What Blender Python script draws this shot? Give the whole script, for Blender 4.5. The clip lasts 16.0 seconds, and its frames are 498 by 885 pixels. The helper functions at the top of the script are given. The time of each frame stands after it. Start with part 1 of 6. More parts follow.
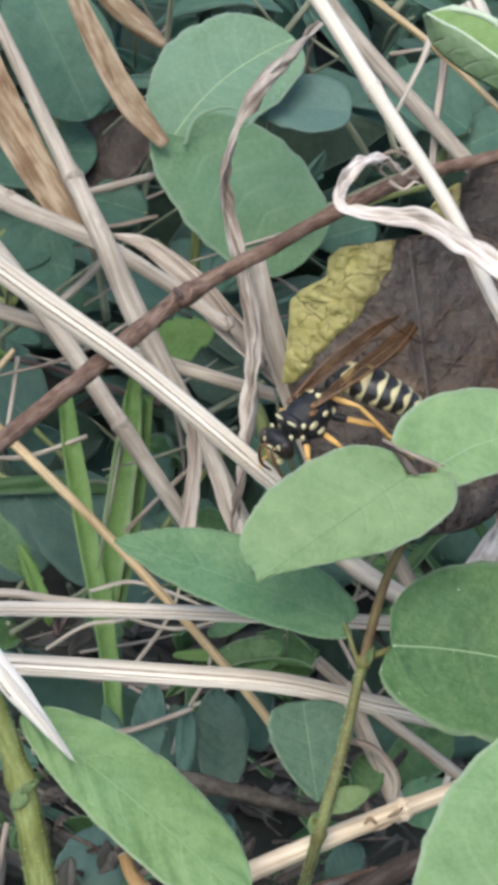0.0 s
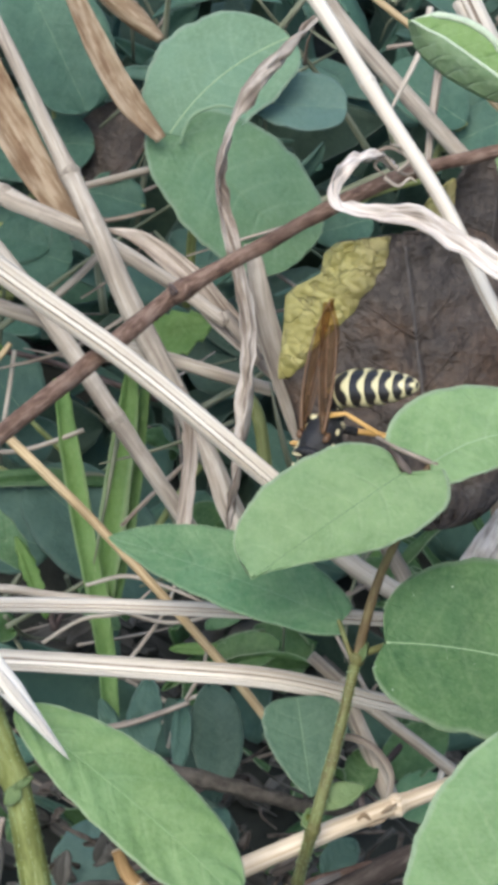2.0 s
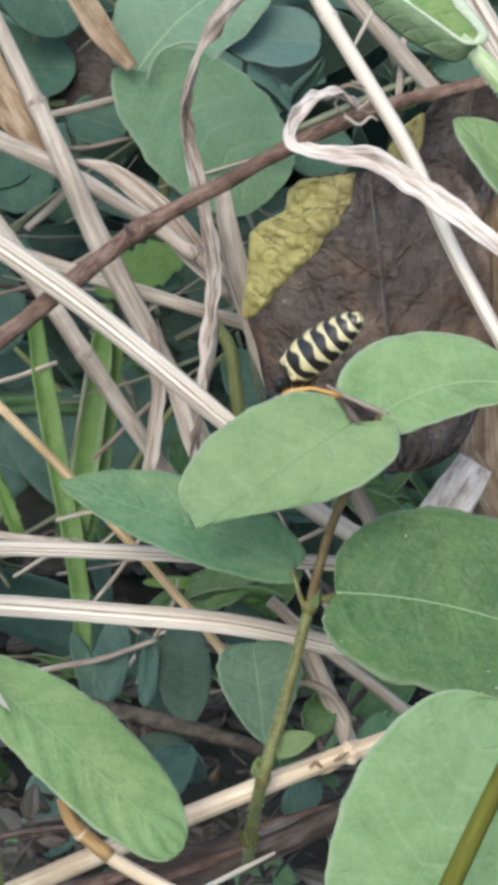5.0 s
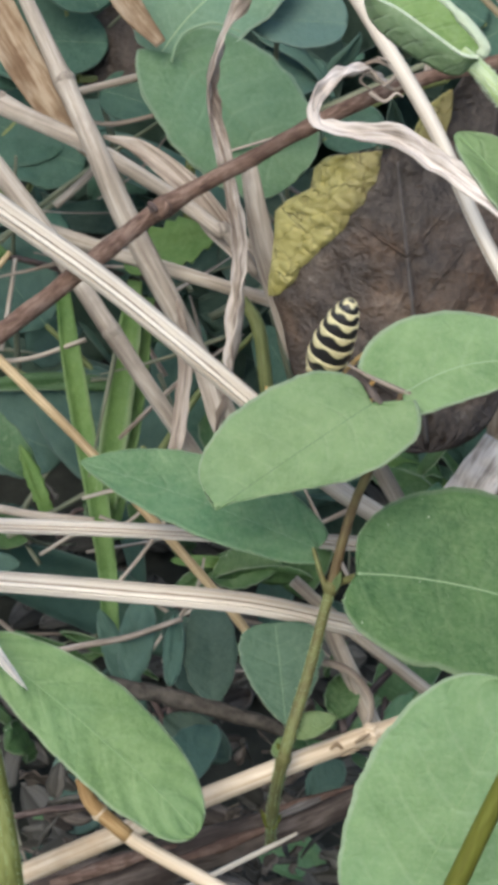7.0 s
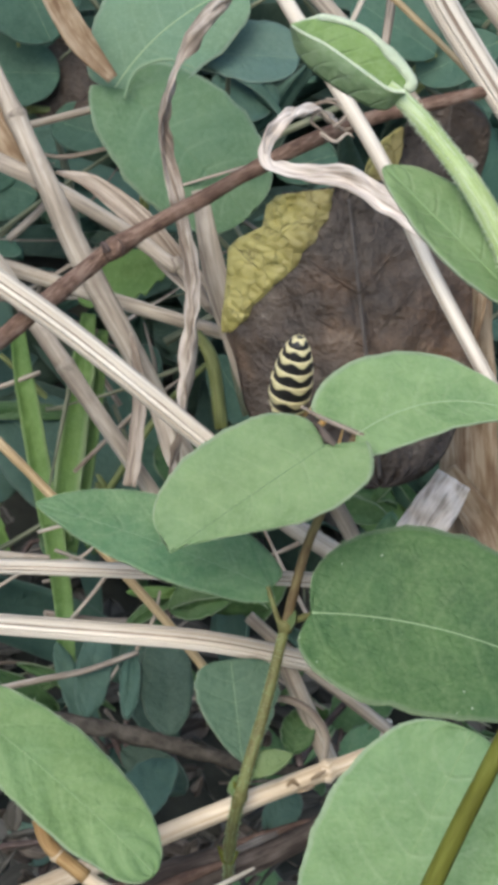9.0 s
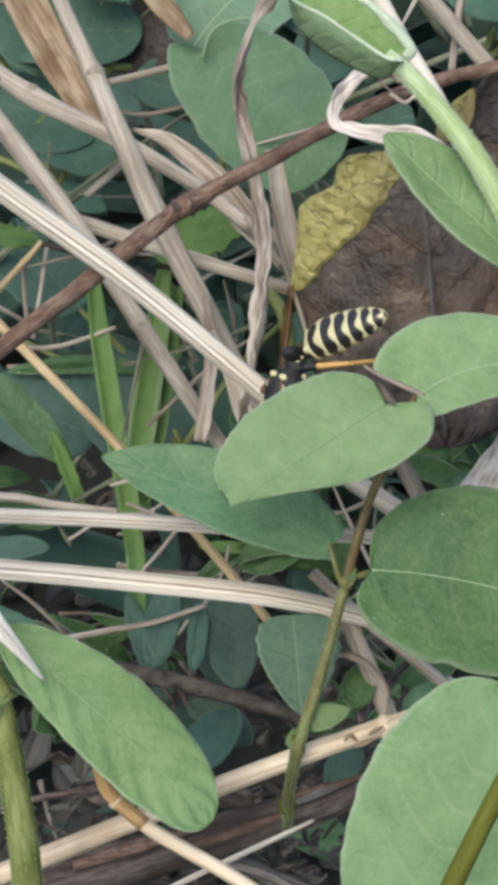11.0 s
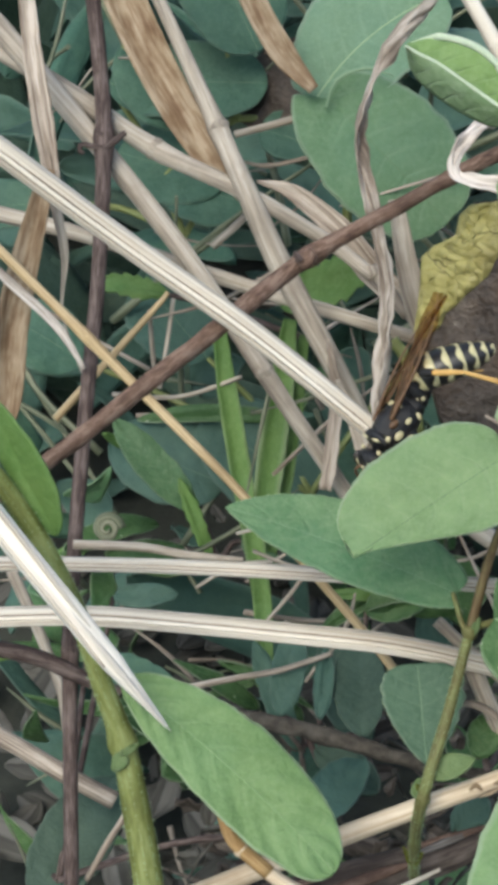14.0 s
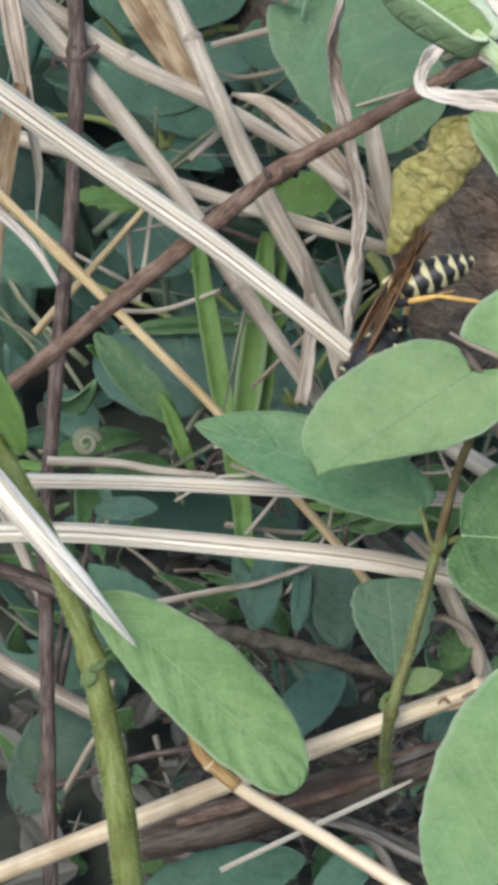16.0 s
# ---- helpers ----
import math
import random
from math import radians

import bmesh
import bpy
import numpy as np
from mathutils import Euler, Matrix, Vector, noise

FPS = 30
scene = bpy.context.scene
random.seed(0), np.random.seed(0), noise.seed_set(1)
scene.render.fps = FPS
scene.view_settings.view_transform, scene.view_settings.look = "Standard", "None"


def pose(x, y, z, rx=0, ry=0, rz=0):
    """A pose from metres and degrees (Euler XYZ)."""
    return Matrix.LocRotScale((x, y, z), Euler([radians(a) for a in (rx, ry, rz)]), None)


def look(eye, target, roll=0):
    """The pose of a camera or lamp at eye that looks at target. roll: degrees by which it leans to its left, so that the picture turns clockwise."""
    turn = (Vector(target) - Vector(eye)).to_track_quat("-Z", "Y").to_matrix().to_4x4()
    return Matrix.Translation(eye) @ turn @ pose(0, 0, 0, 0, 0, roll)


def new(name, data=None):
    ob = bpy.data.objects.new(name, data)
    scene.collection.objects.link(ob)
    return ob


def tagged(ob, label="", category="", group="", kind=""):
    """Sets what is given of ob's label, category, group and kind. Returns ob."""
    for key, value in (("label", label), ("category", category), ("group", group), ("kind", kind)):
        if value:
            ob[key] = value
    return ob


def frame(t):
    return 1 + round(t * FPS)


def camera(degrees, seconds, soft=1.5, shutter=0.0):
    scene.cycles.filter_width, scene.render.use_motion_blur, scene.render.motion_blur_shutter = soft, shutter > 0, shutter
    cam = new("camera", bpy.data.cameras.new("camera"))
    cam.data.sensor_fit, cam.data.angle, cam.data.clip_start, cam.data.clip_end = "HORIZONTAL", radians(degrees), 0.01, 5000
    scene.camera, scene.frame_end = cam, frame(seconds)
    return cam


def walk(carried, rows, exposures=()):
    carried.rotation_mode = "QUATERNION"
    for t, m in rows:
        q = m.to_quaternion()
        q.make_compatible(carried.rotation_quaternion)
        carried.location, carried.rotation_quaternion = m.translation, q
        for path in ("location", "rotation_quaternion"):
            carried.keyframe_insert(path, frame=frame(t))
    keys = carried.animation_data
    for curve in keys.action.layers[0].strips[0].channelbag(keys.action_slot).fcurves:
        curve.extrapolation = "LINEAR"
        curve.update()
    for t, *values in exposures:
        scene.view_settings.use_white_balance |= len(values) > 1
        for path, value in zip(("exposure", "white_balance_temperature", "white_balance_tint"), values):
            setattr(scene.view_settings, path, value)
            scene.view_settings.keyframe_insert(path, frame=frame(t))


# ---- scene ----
# ---- camera ----
cam = camera(14, 16.0, soft=5.5)
PATH = [
    (0.0, pose(-0.00000, -0.14999, 0.21500, 56.150, -0.359, -1.719)),
    (0.5, pose(-0.00043, -0.15046, 0.21552, 56.099, -0.432, -1.458)),
    (1.0, pose(0.00086, -0.14957, 0.21548, 55.977, -0.024, -1.140)),
    (1.5, pose(-0.00035, -0.14977, 0.21544, 55.548, -0.683, -1.624)),
    (2.0, pose(0.00100, -0.14951, 0.21622, 55.672, -0.330, -1.577)),
    (2.5, pose(0.00150, -0.14962, 0.21593, 55.391, 0.008, -1.130)),
    (3.0, pose(-0.00188, -0.14650, 0.22036, 55.626, -0.085, -0.431)),
    (3.5, pose(0.00164, -0.14546, 0.22138, 53.576, -0.273, -0.264)),
    (4.0, pose(0.00802, -0.14366, 0.22119, 52.490, 0.093, -0.151)),
    (4.2, pose(0.00910, -0.14438, 0.22068, 52.565, 0.051, -0.203)),
    (6.3, pose(0.01270, -0.14349, 0.21910, 51.167, 1.327, 1.378)),
    (6.5, pose(0.01290, -0.14342, 0.21929, 50.966, 1.336, 1.564)),
    (7.0, pose(0.01439, -0.14291, 0.21893, 51.718, 1.139, 1.453)),
    (7.5, pose(0.01405, -0.14280, 0.21891, 51.727, 1.068, 0.917)),
    (8.0, pose(0.01709, -0.14067, 0.22294, 52.008, 0.752, -0.018)),
    (8.5, pose(0.01802, -0.14108, 0.22242, 52.416, 0.536, 0.010)),
    (9.0, pose(0.01471, -0.14124, 0.22263, 51.630, 0.730, 0.226)),
    (9.5, pose(0.01521, -0.14282, 0.21972, 51.816, 1.193, 0.539)),
    (10.0, pose(0.01831, -0.14236, 0.22133, 50.535, 1.664, 1.637)),
    (12.3, pose(0.01866, -0.14348, 0.22456, 50.386, 1.791, 3.509)),
    (12.5, pose(0.01875, -0.14228, 0.22408, 50.250, 1.809, 3.540)),
    (13.0, pose(0.01652, -0.14216, 0.22504, 51.162, 3.145, 5.083)),
    (13.5, pose(0.01983, -0.14262, 0.22519, 51.623, 4.616, 6.691)),
    (14.0, pose(0.01995, -0.14315, 0.22554, 51.747, 4.466, 5.951)),
    (14.5, pose(0.02001, -0.14272, 0.22592, 51.671, 4.195, 6.218)),
    (15.0, pose(0.02143, -0.14095, 0.22722, 51.216, 4.792, 5.784)),
    (15.5, pose(0.02433, -0.14128, 0.22578, 50.026, 4.932, 5.984)),
    (16.0, pose(0.02520, -0.14172, 0.22687, 48.869, 5.131, 6.249)),
]
walk(cam, PATH, exposures=[(0.0, 1.08, 6480, 6), (4.0, 1.11, 6430, 6), (6.5, 0.93, 6720, 6), (12.5, 0.9, 6680, 4.5), (14.0, 0.89, 6650, 1.5), (16.0, 0.95, 6600, 2.5)])

# ---- light: soft overcast daylight ----
MM = 0.001
world = bpy.data.worlds.new("overcast")
scene.world = world
world.use_nodes = True
wn = world.node_tree
sky = wn.nodes.new("ShaderNodeTexSky")
sky.sky_type, sky.sun_disc = "NISHITA", False
sky.sun_elevation, sky.sun_rotation = radians(58), radians(200)
sky.air_density, sky.dust_density = 1.0, 3.0
wn.links.new(sky.outputs[0], wn.nodes["Background"].inputs[0])
wn.nodes["Background"].inputs[1].default_value = 0.15
sun = new("sun", bpy.data.lights.new("sun", "SUN"))
sun.data.energy, sun.data.angle, sun.data.color = 0.8, radians(30), (1.0, 0.96, 0.92)
sun.matrix_world = look((-0.3, -0.9, 1.6), (0, 0, 0))


# ---- materials ----
def material(name, rough=0.6, spec=0.4):
    m = bpy.data.materials.new(name)
    m.use_nodes = True
    b = m.node_tree.nodes["Principled BSDF"]
    b.inputs["Roughness"].default_value = rough
    b.inputs["Specular IOR Level"].default_value = spec
    return m, m.node_tree.nodes, m.node_tree.links, b


def ramp(nodes, stops):
    r = nodes.new("ShaderNodeValToRGB")
    while len(r.color_ramp.elements) < len(stops):
        r.color_ramp.elements.new(0.5)
    for e, (p, c) in zip(r.color_ramp.elements, stops):
        e.position, e.color = p, (*c, 1) if len(c) == 3 else c
    return r


def mix(nodes, links, fac, a, b, mode="MIX"):
    n = nodes.new("ShaderNodeMix")
    n.data_type, n.blend_type = "RGBA", mode
    for socket, value in ((n.inputs[0], fac), (n.inputs[6], a), (n.inputs[7], b)):
        if hasattr(value, "links"):
            links.new(value, socket)
        else:
            socket.default_value = value if isinstance(value, float) else (*value, 1)
    return n.outputs[2]


def calc(nodes, links, op, a, b=0.0, c=0.0):
    n = nodes.new("ShaderNodeMath")
    n.operation = op
    for socket, value in zip(n.inputs, (a, b, c)):
        if hasattr(value, "links"):
            links.new(value, socket)
        else:
            socket.default_value = value
    return n.outputs[0]


def noise_at(nodes, links, vector, scale, detail=4.0, rough=0.55, stretch=None):
    if stretch:
        mp = nodes.new("ShaderNodeMapping")
        mp.inputs["Scale"].default_value = stretch
        links.new(vector, mp.inputs[0])
        vector = mp.outputs[0]
    n = nodes.new("ShaderNodeTexNoise")
    n.inputs["Scale"].default_value, n.inputs["Detail"].default_value, n.inputs["Roughness"].default_value = scale, detail, rough
    links.new(vector, n.inputs["Vector"])
    return n.outputs["Fac"]


def bump(nodes, links, height, bsdf, strength=0.4, distance=0.0002):
    n = nodes.new("ShaderNodeBump")
    n.inputs["Strength"].default_value, n.inputs["Distance"].default_value = strength, distance
    links.new(height, n.inputs["Height"])
    links.new(n.outputs[0], bsdf.inputs["Normal"])


def leaf_material(name, deep, light, vein, rough=0.5, laterals=6.0, vein_strength=0.5, glow=0.12, specks=0.0, edge=0.3, net=900.0, netted=0.09):
    """Living leaf: mottled blade, pale lateral veins, slight light through the blade."""
    m, n, l, b = material(name, rough + 0.06, 0.28)
    uv = n.new("ShaderNodeUVMap").outputs[0]
    obj = n.new("ShaderNodeTexCoord").outputs["Object"]
    info = n.new("ShaderNodeObjectInfo").outputs["Random"]
    sep = n.new("ShaderNodeSeparateXYZ")
    l.new(uv, sep.inputs[0])
    side = calc(n, l, "ABSOLUTE", sep.outputs[1])
    # lateral veins run forward from the midrib to the margin
    wob = noise_at(n, l, obj, 140.0, 2.0)
    ph = calc(n, l, "SUBTRACT", sep.outputs[0], calc(n, l, "MULTIPLY", calc(n, l, "POWER", side, 1.3), 0.22))
    ph = calc(n, l, "ADD", ph, calc(n, l, "MULTIPLY", wob, 0.05))
    wave = calc(n, l, "PINGPONG", calc(n, l, "MULTIPLY", ph, laterals), 0.5)
    line = calc(n, l, "SMOOTH_MIN", calc(n, l, "MULTIPLY", wave, 9.0), 1.0, 0.3)
    line = calc(n, l, "SUBTRACT", 1.0, line)
    fade = calc(n, l, "SUBTRACT", 1.0, side)
    veins = calc(n, l, "MULTIPLY", calc(n, l, "MAXIMUM", line, 0.0), calc(n, l, "MULTIPLY", fade, vein_strength))
    blotch = noise_at(n, l, obj, 170.0, 5.0)
    fine = noise_at(n, l, obj, 1500.0, 3.0)
    # net of fine veins between the laterals
    warp = n.new("ShaderNodeMix")
    warp.data_type, warp.blend_type = "RGBA", "LINEAR_LIGHT"
    warp.inputs[0].default_value = 0.0009
    swirl = n.new("ShaderNodeTexNoise")
    swirl.inputs["Scale"].default_value = 700.0
    l.new(obj, swirl.inputs["Vector"])
    l.new(obj, warp.inputs[6])
    l.new(swirl.outputs["Color"], warp.inputs[7])
    cells = n.new("ShaderNodeTexVoronoi")
    cells.feature = "DISTANCE_TO_EDGE"
    cells.inputs["Scale"].default_value = net
    l.new(warp.outputs[2], cells.inputs["Vector"])
    mesh_line = calc(n, l, "SUBTRACT", 1.0, calc(n, l, "MULTIPLY", cells.outputs["Distance"], 3.2))
    mesh_line.node.use_clamp = True
    base = mix(n, l, calc(n, l, "MULTIPLY_ADD", calc(n, l, "ADD", calc(n, l, "MULTIPLY", blotch, 0.6), calc(n, l, "MULTIPLY", noise_at(n, l, obj, 420.0, 4.0, 0.6), 0.4)), 4.2, -1.6), deep, light)
    grain = calc(n, l, "MULTIPLY_ADD", calc(n, l, "ADD", calc(n, l, "MULTIPLY", fine, 0.55), calc(n, l, "MULTIPLY", noise_at(n, l, obj, 3400.0, 2.0), 0.45)), 5.0, -2.2)
    grain.node.use_clamp = True
    base = mix(n, l, calc(n, l, "MULTIPLY", grain, 0.3), base, vein)
    cool = calc(n, l, "MULTIPLY_ADD", noise_at(n, l, obj, 75.0, 3.0), 5.0, -2.2)
    cool.node.use_clamp = True
    base = mix(n, l, calc(n, l, "MULTIPLY", cool, 0.3), base, (deep[0] * 0.82, deep[1] * 1.0, deep[2] * 1.35))
    base = mix(n, l, calc(n, l, "MULTIPLY", mesh_line, netted), base, deep)
    base = mix(n, l, veins, base, vein)
    rim = calc(n, l, "MULTIPLY", calc(n, l, "MAXIMUM", calc(n, l, "MULTIPLY_ADD", side, 15.0, -14.0), 0.0), edge)
    base = mix(n, l, rim, base, tuple(0.75 * c + 0.1 for c in vein))
    if specks:
        dots = calc(n, l, "MULTIPLY", calc(n, l, "GREATER_THAN", noise_at(n, l, obj, 1300.0, 1.0), specks), 0.6)
        base = mix(n, l, dots, base, (0.5, 0.55, 0.42))
    hsv = n.new("ShaderNodeHueSaturation")
    l.new(calc(n, l, "MULTIPLY_ADD", info, 0.24, 0.88), hsv.inputs["Value"])
    l.new(base, hsv.inputs["Color"])
    l.new(hsv.outputs[0], b.inputs["Base Color"])
    pucker = noise_at(n, l, obj, 480.0, 3.0, 0.5)
    h = calc(n, l, "ADD", calc(n, l, "MULTIPLY", veins, -0.8), calc(n, l, "MULTIPLY", pucker, 0.9))
    h = calc(n, l, "ADD", h, calc(n, l, "MULTIPLY", blotch, 0.6))
    h = calc(n, l, "SUBTRACT", h, calc(n, l, "MULTIPLY", mesh_line, 0.14))
    bump(n, l, h, b, 0.75, 0.0004)
    tr = n.new("ShaderNodeBsdfTranslucent")
    l.new(hsv.outputs[0], tr.inputs[0])
    mx = n.new("ShaderNodeMixShader")
    mx.inputs[0].default_value = glow
    l.new(b.outputs[0], mx.inputs[1])
    l.new(tr.outputs[0], mx.inputs[2])
    l.new(mx.outputs[0], n["Material Output"].inputs[0])
    return m


def fibre_material(name, dark, mid, pale, rough=0.7, along=0.12, across=1.6, stains=0.35, spec=0.25):
    """Dry plant fibre: long streaks along the stalk, weather stains, fine grooves."""
    m, n, l, b = material(name, rough, spec)
    uv = n.new("ShaderNodeUVMap").outputs[0]
    obj = n.new("ShaderNodeTexCoord").outputs["Object"]
    info = n.new("ShaderNodeObjectInfo").outputs["Random"]
    streak = noise_at(n, l, uv, 1.0, 4.0, 0.6, (along, across, 1))
    hair = noise_at(n, l, uv, 1.0, 3.0, 0.6, (along * 2, across * 4, 1))
    stain = noise_at(n, l, obj, 90.0, 5.0, 0.6)
    f = calc(n, l, "ADD", calc(n, l, "MULTIPLY", streak, 0.6), calc(n, l, "MULTIPLY", hair, 0.4))
    r = ramp(n, [(0.36, dark), (0.48, mid), (0.58, pale)])
    l.new(f, r.inputs[0])
    s = calc(n, l, "MULTIPLY", calc(n, l, "MAXIMUM", calc(n, l, "MULTIPLY_ADD", stain, 4.0, -2.1), 0.0), stains)
    col = mix(n, l, s, r.outputs[0], dark)
    hsv = n.new("ShaderNodeHueSaturation")
    l.new(calc(n, l, "MULTIPLY_ADD", info, 0.3, 0.85), hsv.inputs["Value"])
    l.new(col, hsv.inputs["Color"])
    l.new(hsv.outputs[0], b.inputs["Base Color"])
    bump(n, l, f, b, 0.5, 0.0003)
    return m


def plain_material(name, a, b2, rough=0.5, scale=300.0, spec=0.4, relief=0.2, stretch=None):
    m, n, l, b = material(name, rough, spec)
    obj = n.new("ShaderNodeTexCoord").outputs["Object"]
    f = noise_at(n, l, obj, scale, 5.0, 0.6, stretch)
    g = noise_at(n, l, obj, scale * 6, 3.0)
    c = mix(n, l, calc(n, l, "MULTIPLY_ADD", f, 1.8, -0.4), a, b2)
    c = mix(n, l, calc(n, l, "MULTIPLY", g, 0.3), c, b2)
    l.new(c, b.inputs["Base Color"])
    bump(n, l, calc(n, l, "ADD", f, calc(n, l, "MULTIPLY", g, 0.4)), b, relief, 0.0003)
    return m


PALE_LEAF = leaf_material("young_leaf", (0.124, 0.212, 0.083), (0.198, 0.303, 0.134), (0.263, 0.355, 0.196), 0.5, 6.0, 0.26, edge=0.9)
VEINED_LEAF = leaf_material("veined_leaf", (0.116, 0.208, 0.083), (0.188, 0.300, 0.134), (0.250, 0.345, 0.195), 0.5, 7.0, 0.34, edge=0.8)
BUD_LEAF = leaf_material("downy_young_leaf", (0.14, 0.215, 0.1), (0.215, 0.305, 0.165), (0.32, 0.4, 0.27), 0.65, 8.0, 0.3, edge=0.8)
BUD_INNER = leaf_material("young_leaf_inside", (0.125, 0.215, 0.06), (0.19, 0.295, 0.105), (0.27, 0.37, 0.19), 0.55, 9.0, 0.5, edge=0.2)
FRESH_LEAF = leaf_material("fresh_leaf", (0.106, 0.186, 0.065), (0.166, 0.262, 0.105), (0.217, 0.305, 0.148), 0.5, 7.0, 0.22, edge=0.8)
MID_LEAF = leaf_material("grown_leaf", (0.071, 0.158, 0.070), (0.123, 0.222, 0.103), (0.226, 0.306, 0.178), 0.45, 6.0, 0.2)
DARK_LEAF = leaf_material("shaded_leaf", (0.044, 0.103, 0.033), (0.077, 0.152, 0.051), (0.167, 0.240, 0.112), 0.45, 6.0, 0.22, specks=0.775, edge=0.6)
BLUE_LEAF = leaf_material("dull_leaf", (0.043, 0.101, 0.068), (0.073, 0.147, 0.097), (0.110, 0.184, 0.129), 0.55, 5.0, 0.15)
SMALL_LEAF = leaf_material("stem_leaf", (0.062, 0.118, 0.068), (0.09, 0.158, 0.092), (0.17, 0.25, 0.16), 0.55, 5.0, 0.2, edge=0.6)
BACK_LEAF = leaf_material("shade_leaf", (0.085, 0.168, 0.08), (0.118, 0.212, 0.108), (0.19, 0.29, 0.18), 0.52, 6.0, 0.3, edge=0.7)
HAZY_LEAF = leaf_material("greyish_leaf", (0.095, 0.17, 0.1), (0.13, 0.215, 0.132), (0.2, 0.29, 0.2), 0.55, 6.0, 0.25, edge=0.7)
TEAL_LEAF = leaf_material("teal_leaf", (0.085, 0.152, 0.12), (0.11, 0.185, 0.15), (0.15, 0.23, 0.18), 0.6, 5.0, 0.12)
# dull leaf with the deep shade of low growth put into its colour
DEEP_LEAF = leaf_material("shade_coloured_leaf", (0.029, 0.059, 0.042), (0.058, 0.096, 0.068), (0.083, 0.125, 0.083), 0.6, 5.0, 0.12)
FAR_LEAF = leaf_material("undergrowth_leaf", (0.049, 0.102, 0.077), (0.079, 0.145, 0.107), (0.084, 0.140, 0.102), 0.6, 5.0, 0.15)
GRASS = leaf_material("green_blade", (0.095, 0.182, 0.044), (0.15, 0.25, 0.075), (0.2, 0.3, 0.11), 0.5, 1.0, 0.0, edge=0.08)
RIB_LEAF = leaf_material("stipule", (0.08, 0.125, 0.042), (0.115, 0.165, 0.062), (0.17, 0.23, 0.1), 0.5, 4.0, 0.2)
VEIN = plain_material("leaf_rib", (0.22, 0.32, 0.17), (0.27, 0.37, 0.21), 0.5)
VEIN_BACK = plain_material("leaf_rib_dull", (0.12, 0.2, 0.115), (0.165, 0.25, 0.15), 0.5)
# rib darker than its blade: shade of a sunken midrib put into the colour
VEIN_GROOVE = plain_material("leaf_rib_groove_shade", (0.055, 0.105, 0.042), (0.085, 0.15, 0.064), 0.5)
RIB_PALE = plain_material("leaf_rib_pale", (0.13, 0.22, 0.09), (0.18, 0.28, 0.125), 0.5)
DOWNY = fibre_material("downy_green_stem", (0.24, 0.325, 0.13), (0.3, 0.39, 0.185), (0.4, 0.48, 0.3), 0.8, 0.3, 2.0, 0.1, 0.2)
DOWN = plain_material("white_down", (0.42, 0.51, 0.35), (0.56, 0.63, 0.49), 0.85, 2500.0, 0.1, 0.8)
GREEN_STEM = fibre_material("green_stem", (0.1, 0.115, 0.035), (0.15, 0.175, 0.055), (0.22, 0.25, 0.1), 0.55, 0.15, 1.5, 0.3, 0.4)
PALE_STEM = fibre_material("hairy_pale_stem", (0.094, 0.106, 0.028), (0.15, 0.172, 0.05), (0.21, 0.242, 0.09), 0.65, 0.2, 0.5, 0.7, 0.25)
OLIVE_STEM = fibre_material("olive_stem", (0.075, 0.078, 0.011), (0.102, 0.11, 0.016), (0.128, 0.14, 0.026), 0.7, 0.1, 0.4, 0.4, 0.15)
RED_STEM = fibre_material("reddish_stem", (0.08, 0.05, 0.027), (0.122, 0.086, 0.043), (0.16, 0.13, 0.06), 0.6, 0.3, 0.7, 0.7, 0.3)
BROWNISH_STEM = fibre_material("olive_brown_stem", (0.085, 0.072, 0.026), (0.13, 0.125, 0.046), (0.165, 0.185, 0.07), 0.6, 0.3, 0.5, 0.8, 0.3)
STRAW = fibre_material("bleached_straw", (0.27, 0.215, 0.165), (0.53, 0.475, 0.395), (0.67, 0.625, 0.55), 0.6, 0.012, 0.9, 0.25)
WHITE_STRAW = fibre_material("white_straw", (0.5, 0.44, 0.375), (0.69, 0.64, 0.57), (0.775, 0.735, 0.67), 0.6, 0.012, 0.6, 0.12)
# core of split straw, coloured dark for the shade between its strands
GROOVE = fibre_material("straw_groove_shade", (0.07, 0.052, 0.04), (0.17, 0.13, 0.1), (0.3, 0.24, 0.19), 0.75, 0.03, 1.2, 0.4)
STALK = fibre_material("dry_stalk", (0.17, 0.138, 0.11), (0.32, 0.276, 0.225), (0.44, 0.395, 0.335), 0.75, 0.06, 0.6, 1.2)
GOLD = fibre_material("yellow_stalk", (0.2, 0.135, 0.068), (0.39, 0.285, 0.155), (0.52, 0.41, 0.25), 0.55, 0.06, 1.2, 0.5)
SHEATH = fibre_material("brown_sheath", (0.115, 0.066, 0.034), (0.205, 0.143, 0.087), (0.31, 0.243, 0.168), 0.65, 0.14, 0.6, 0.9)
PAPER = fibre_material("papery_blade", (0.15, 0.12, 0.1), (0.4, 0.35, 0.305), (0.58, 0.53, 0.485), 0.6, 0.09, 1.3, 0.9)
CRUMPLED = fibre_material("crumpled_paper_blade", (0.2, 0.175, 0.16), (0.5, 0.46, 0.42), (0.66, 0.62, 0.58), 0.6, 0.25, 1.0, 0.9)
TWISTED = fibre_material("shrivelled_blade", (0.055, 0.038, 0.028), (0.22, 0.18, 0.145), (0.43, 0.385, 0.34), 0.7, 0.09, 0.8, 1.0)
WEATHERED = fibre_material("weathered_blade", (0.07, 0.05, 0.036), (0.24, 0.195, 0.155), (0.42, 0.365, 0.31), 0.7, 0.06, 1.0, 0.8)
BARK = fibre_material("twig_bark", (0.06, 0.035, 0.026), (0.135, 0.083, 0.06), (0.215, 0.148, 0.115), 0.8, 0.4, 0.9, 1.1)
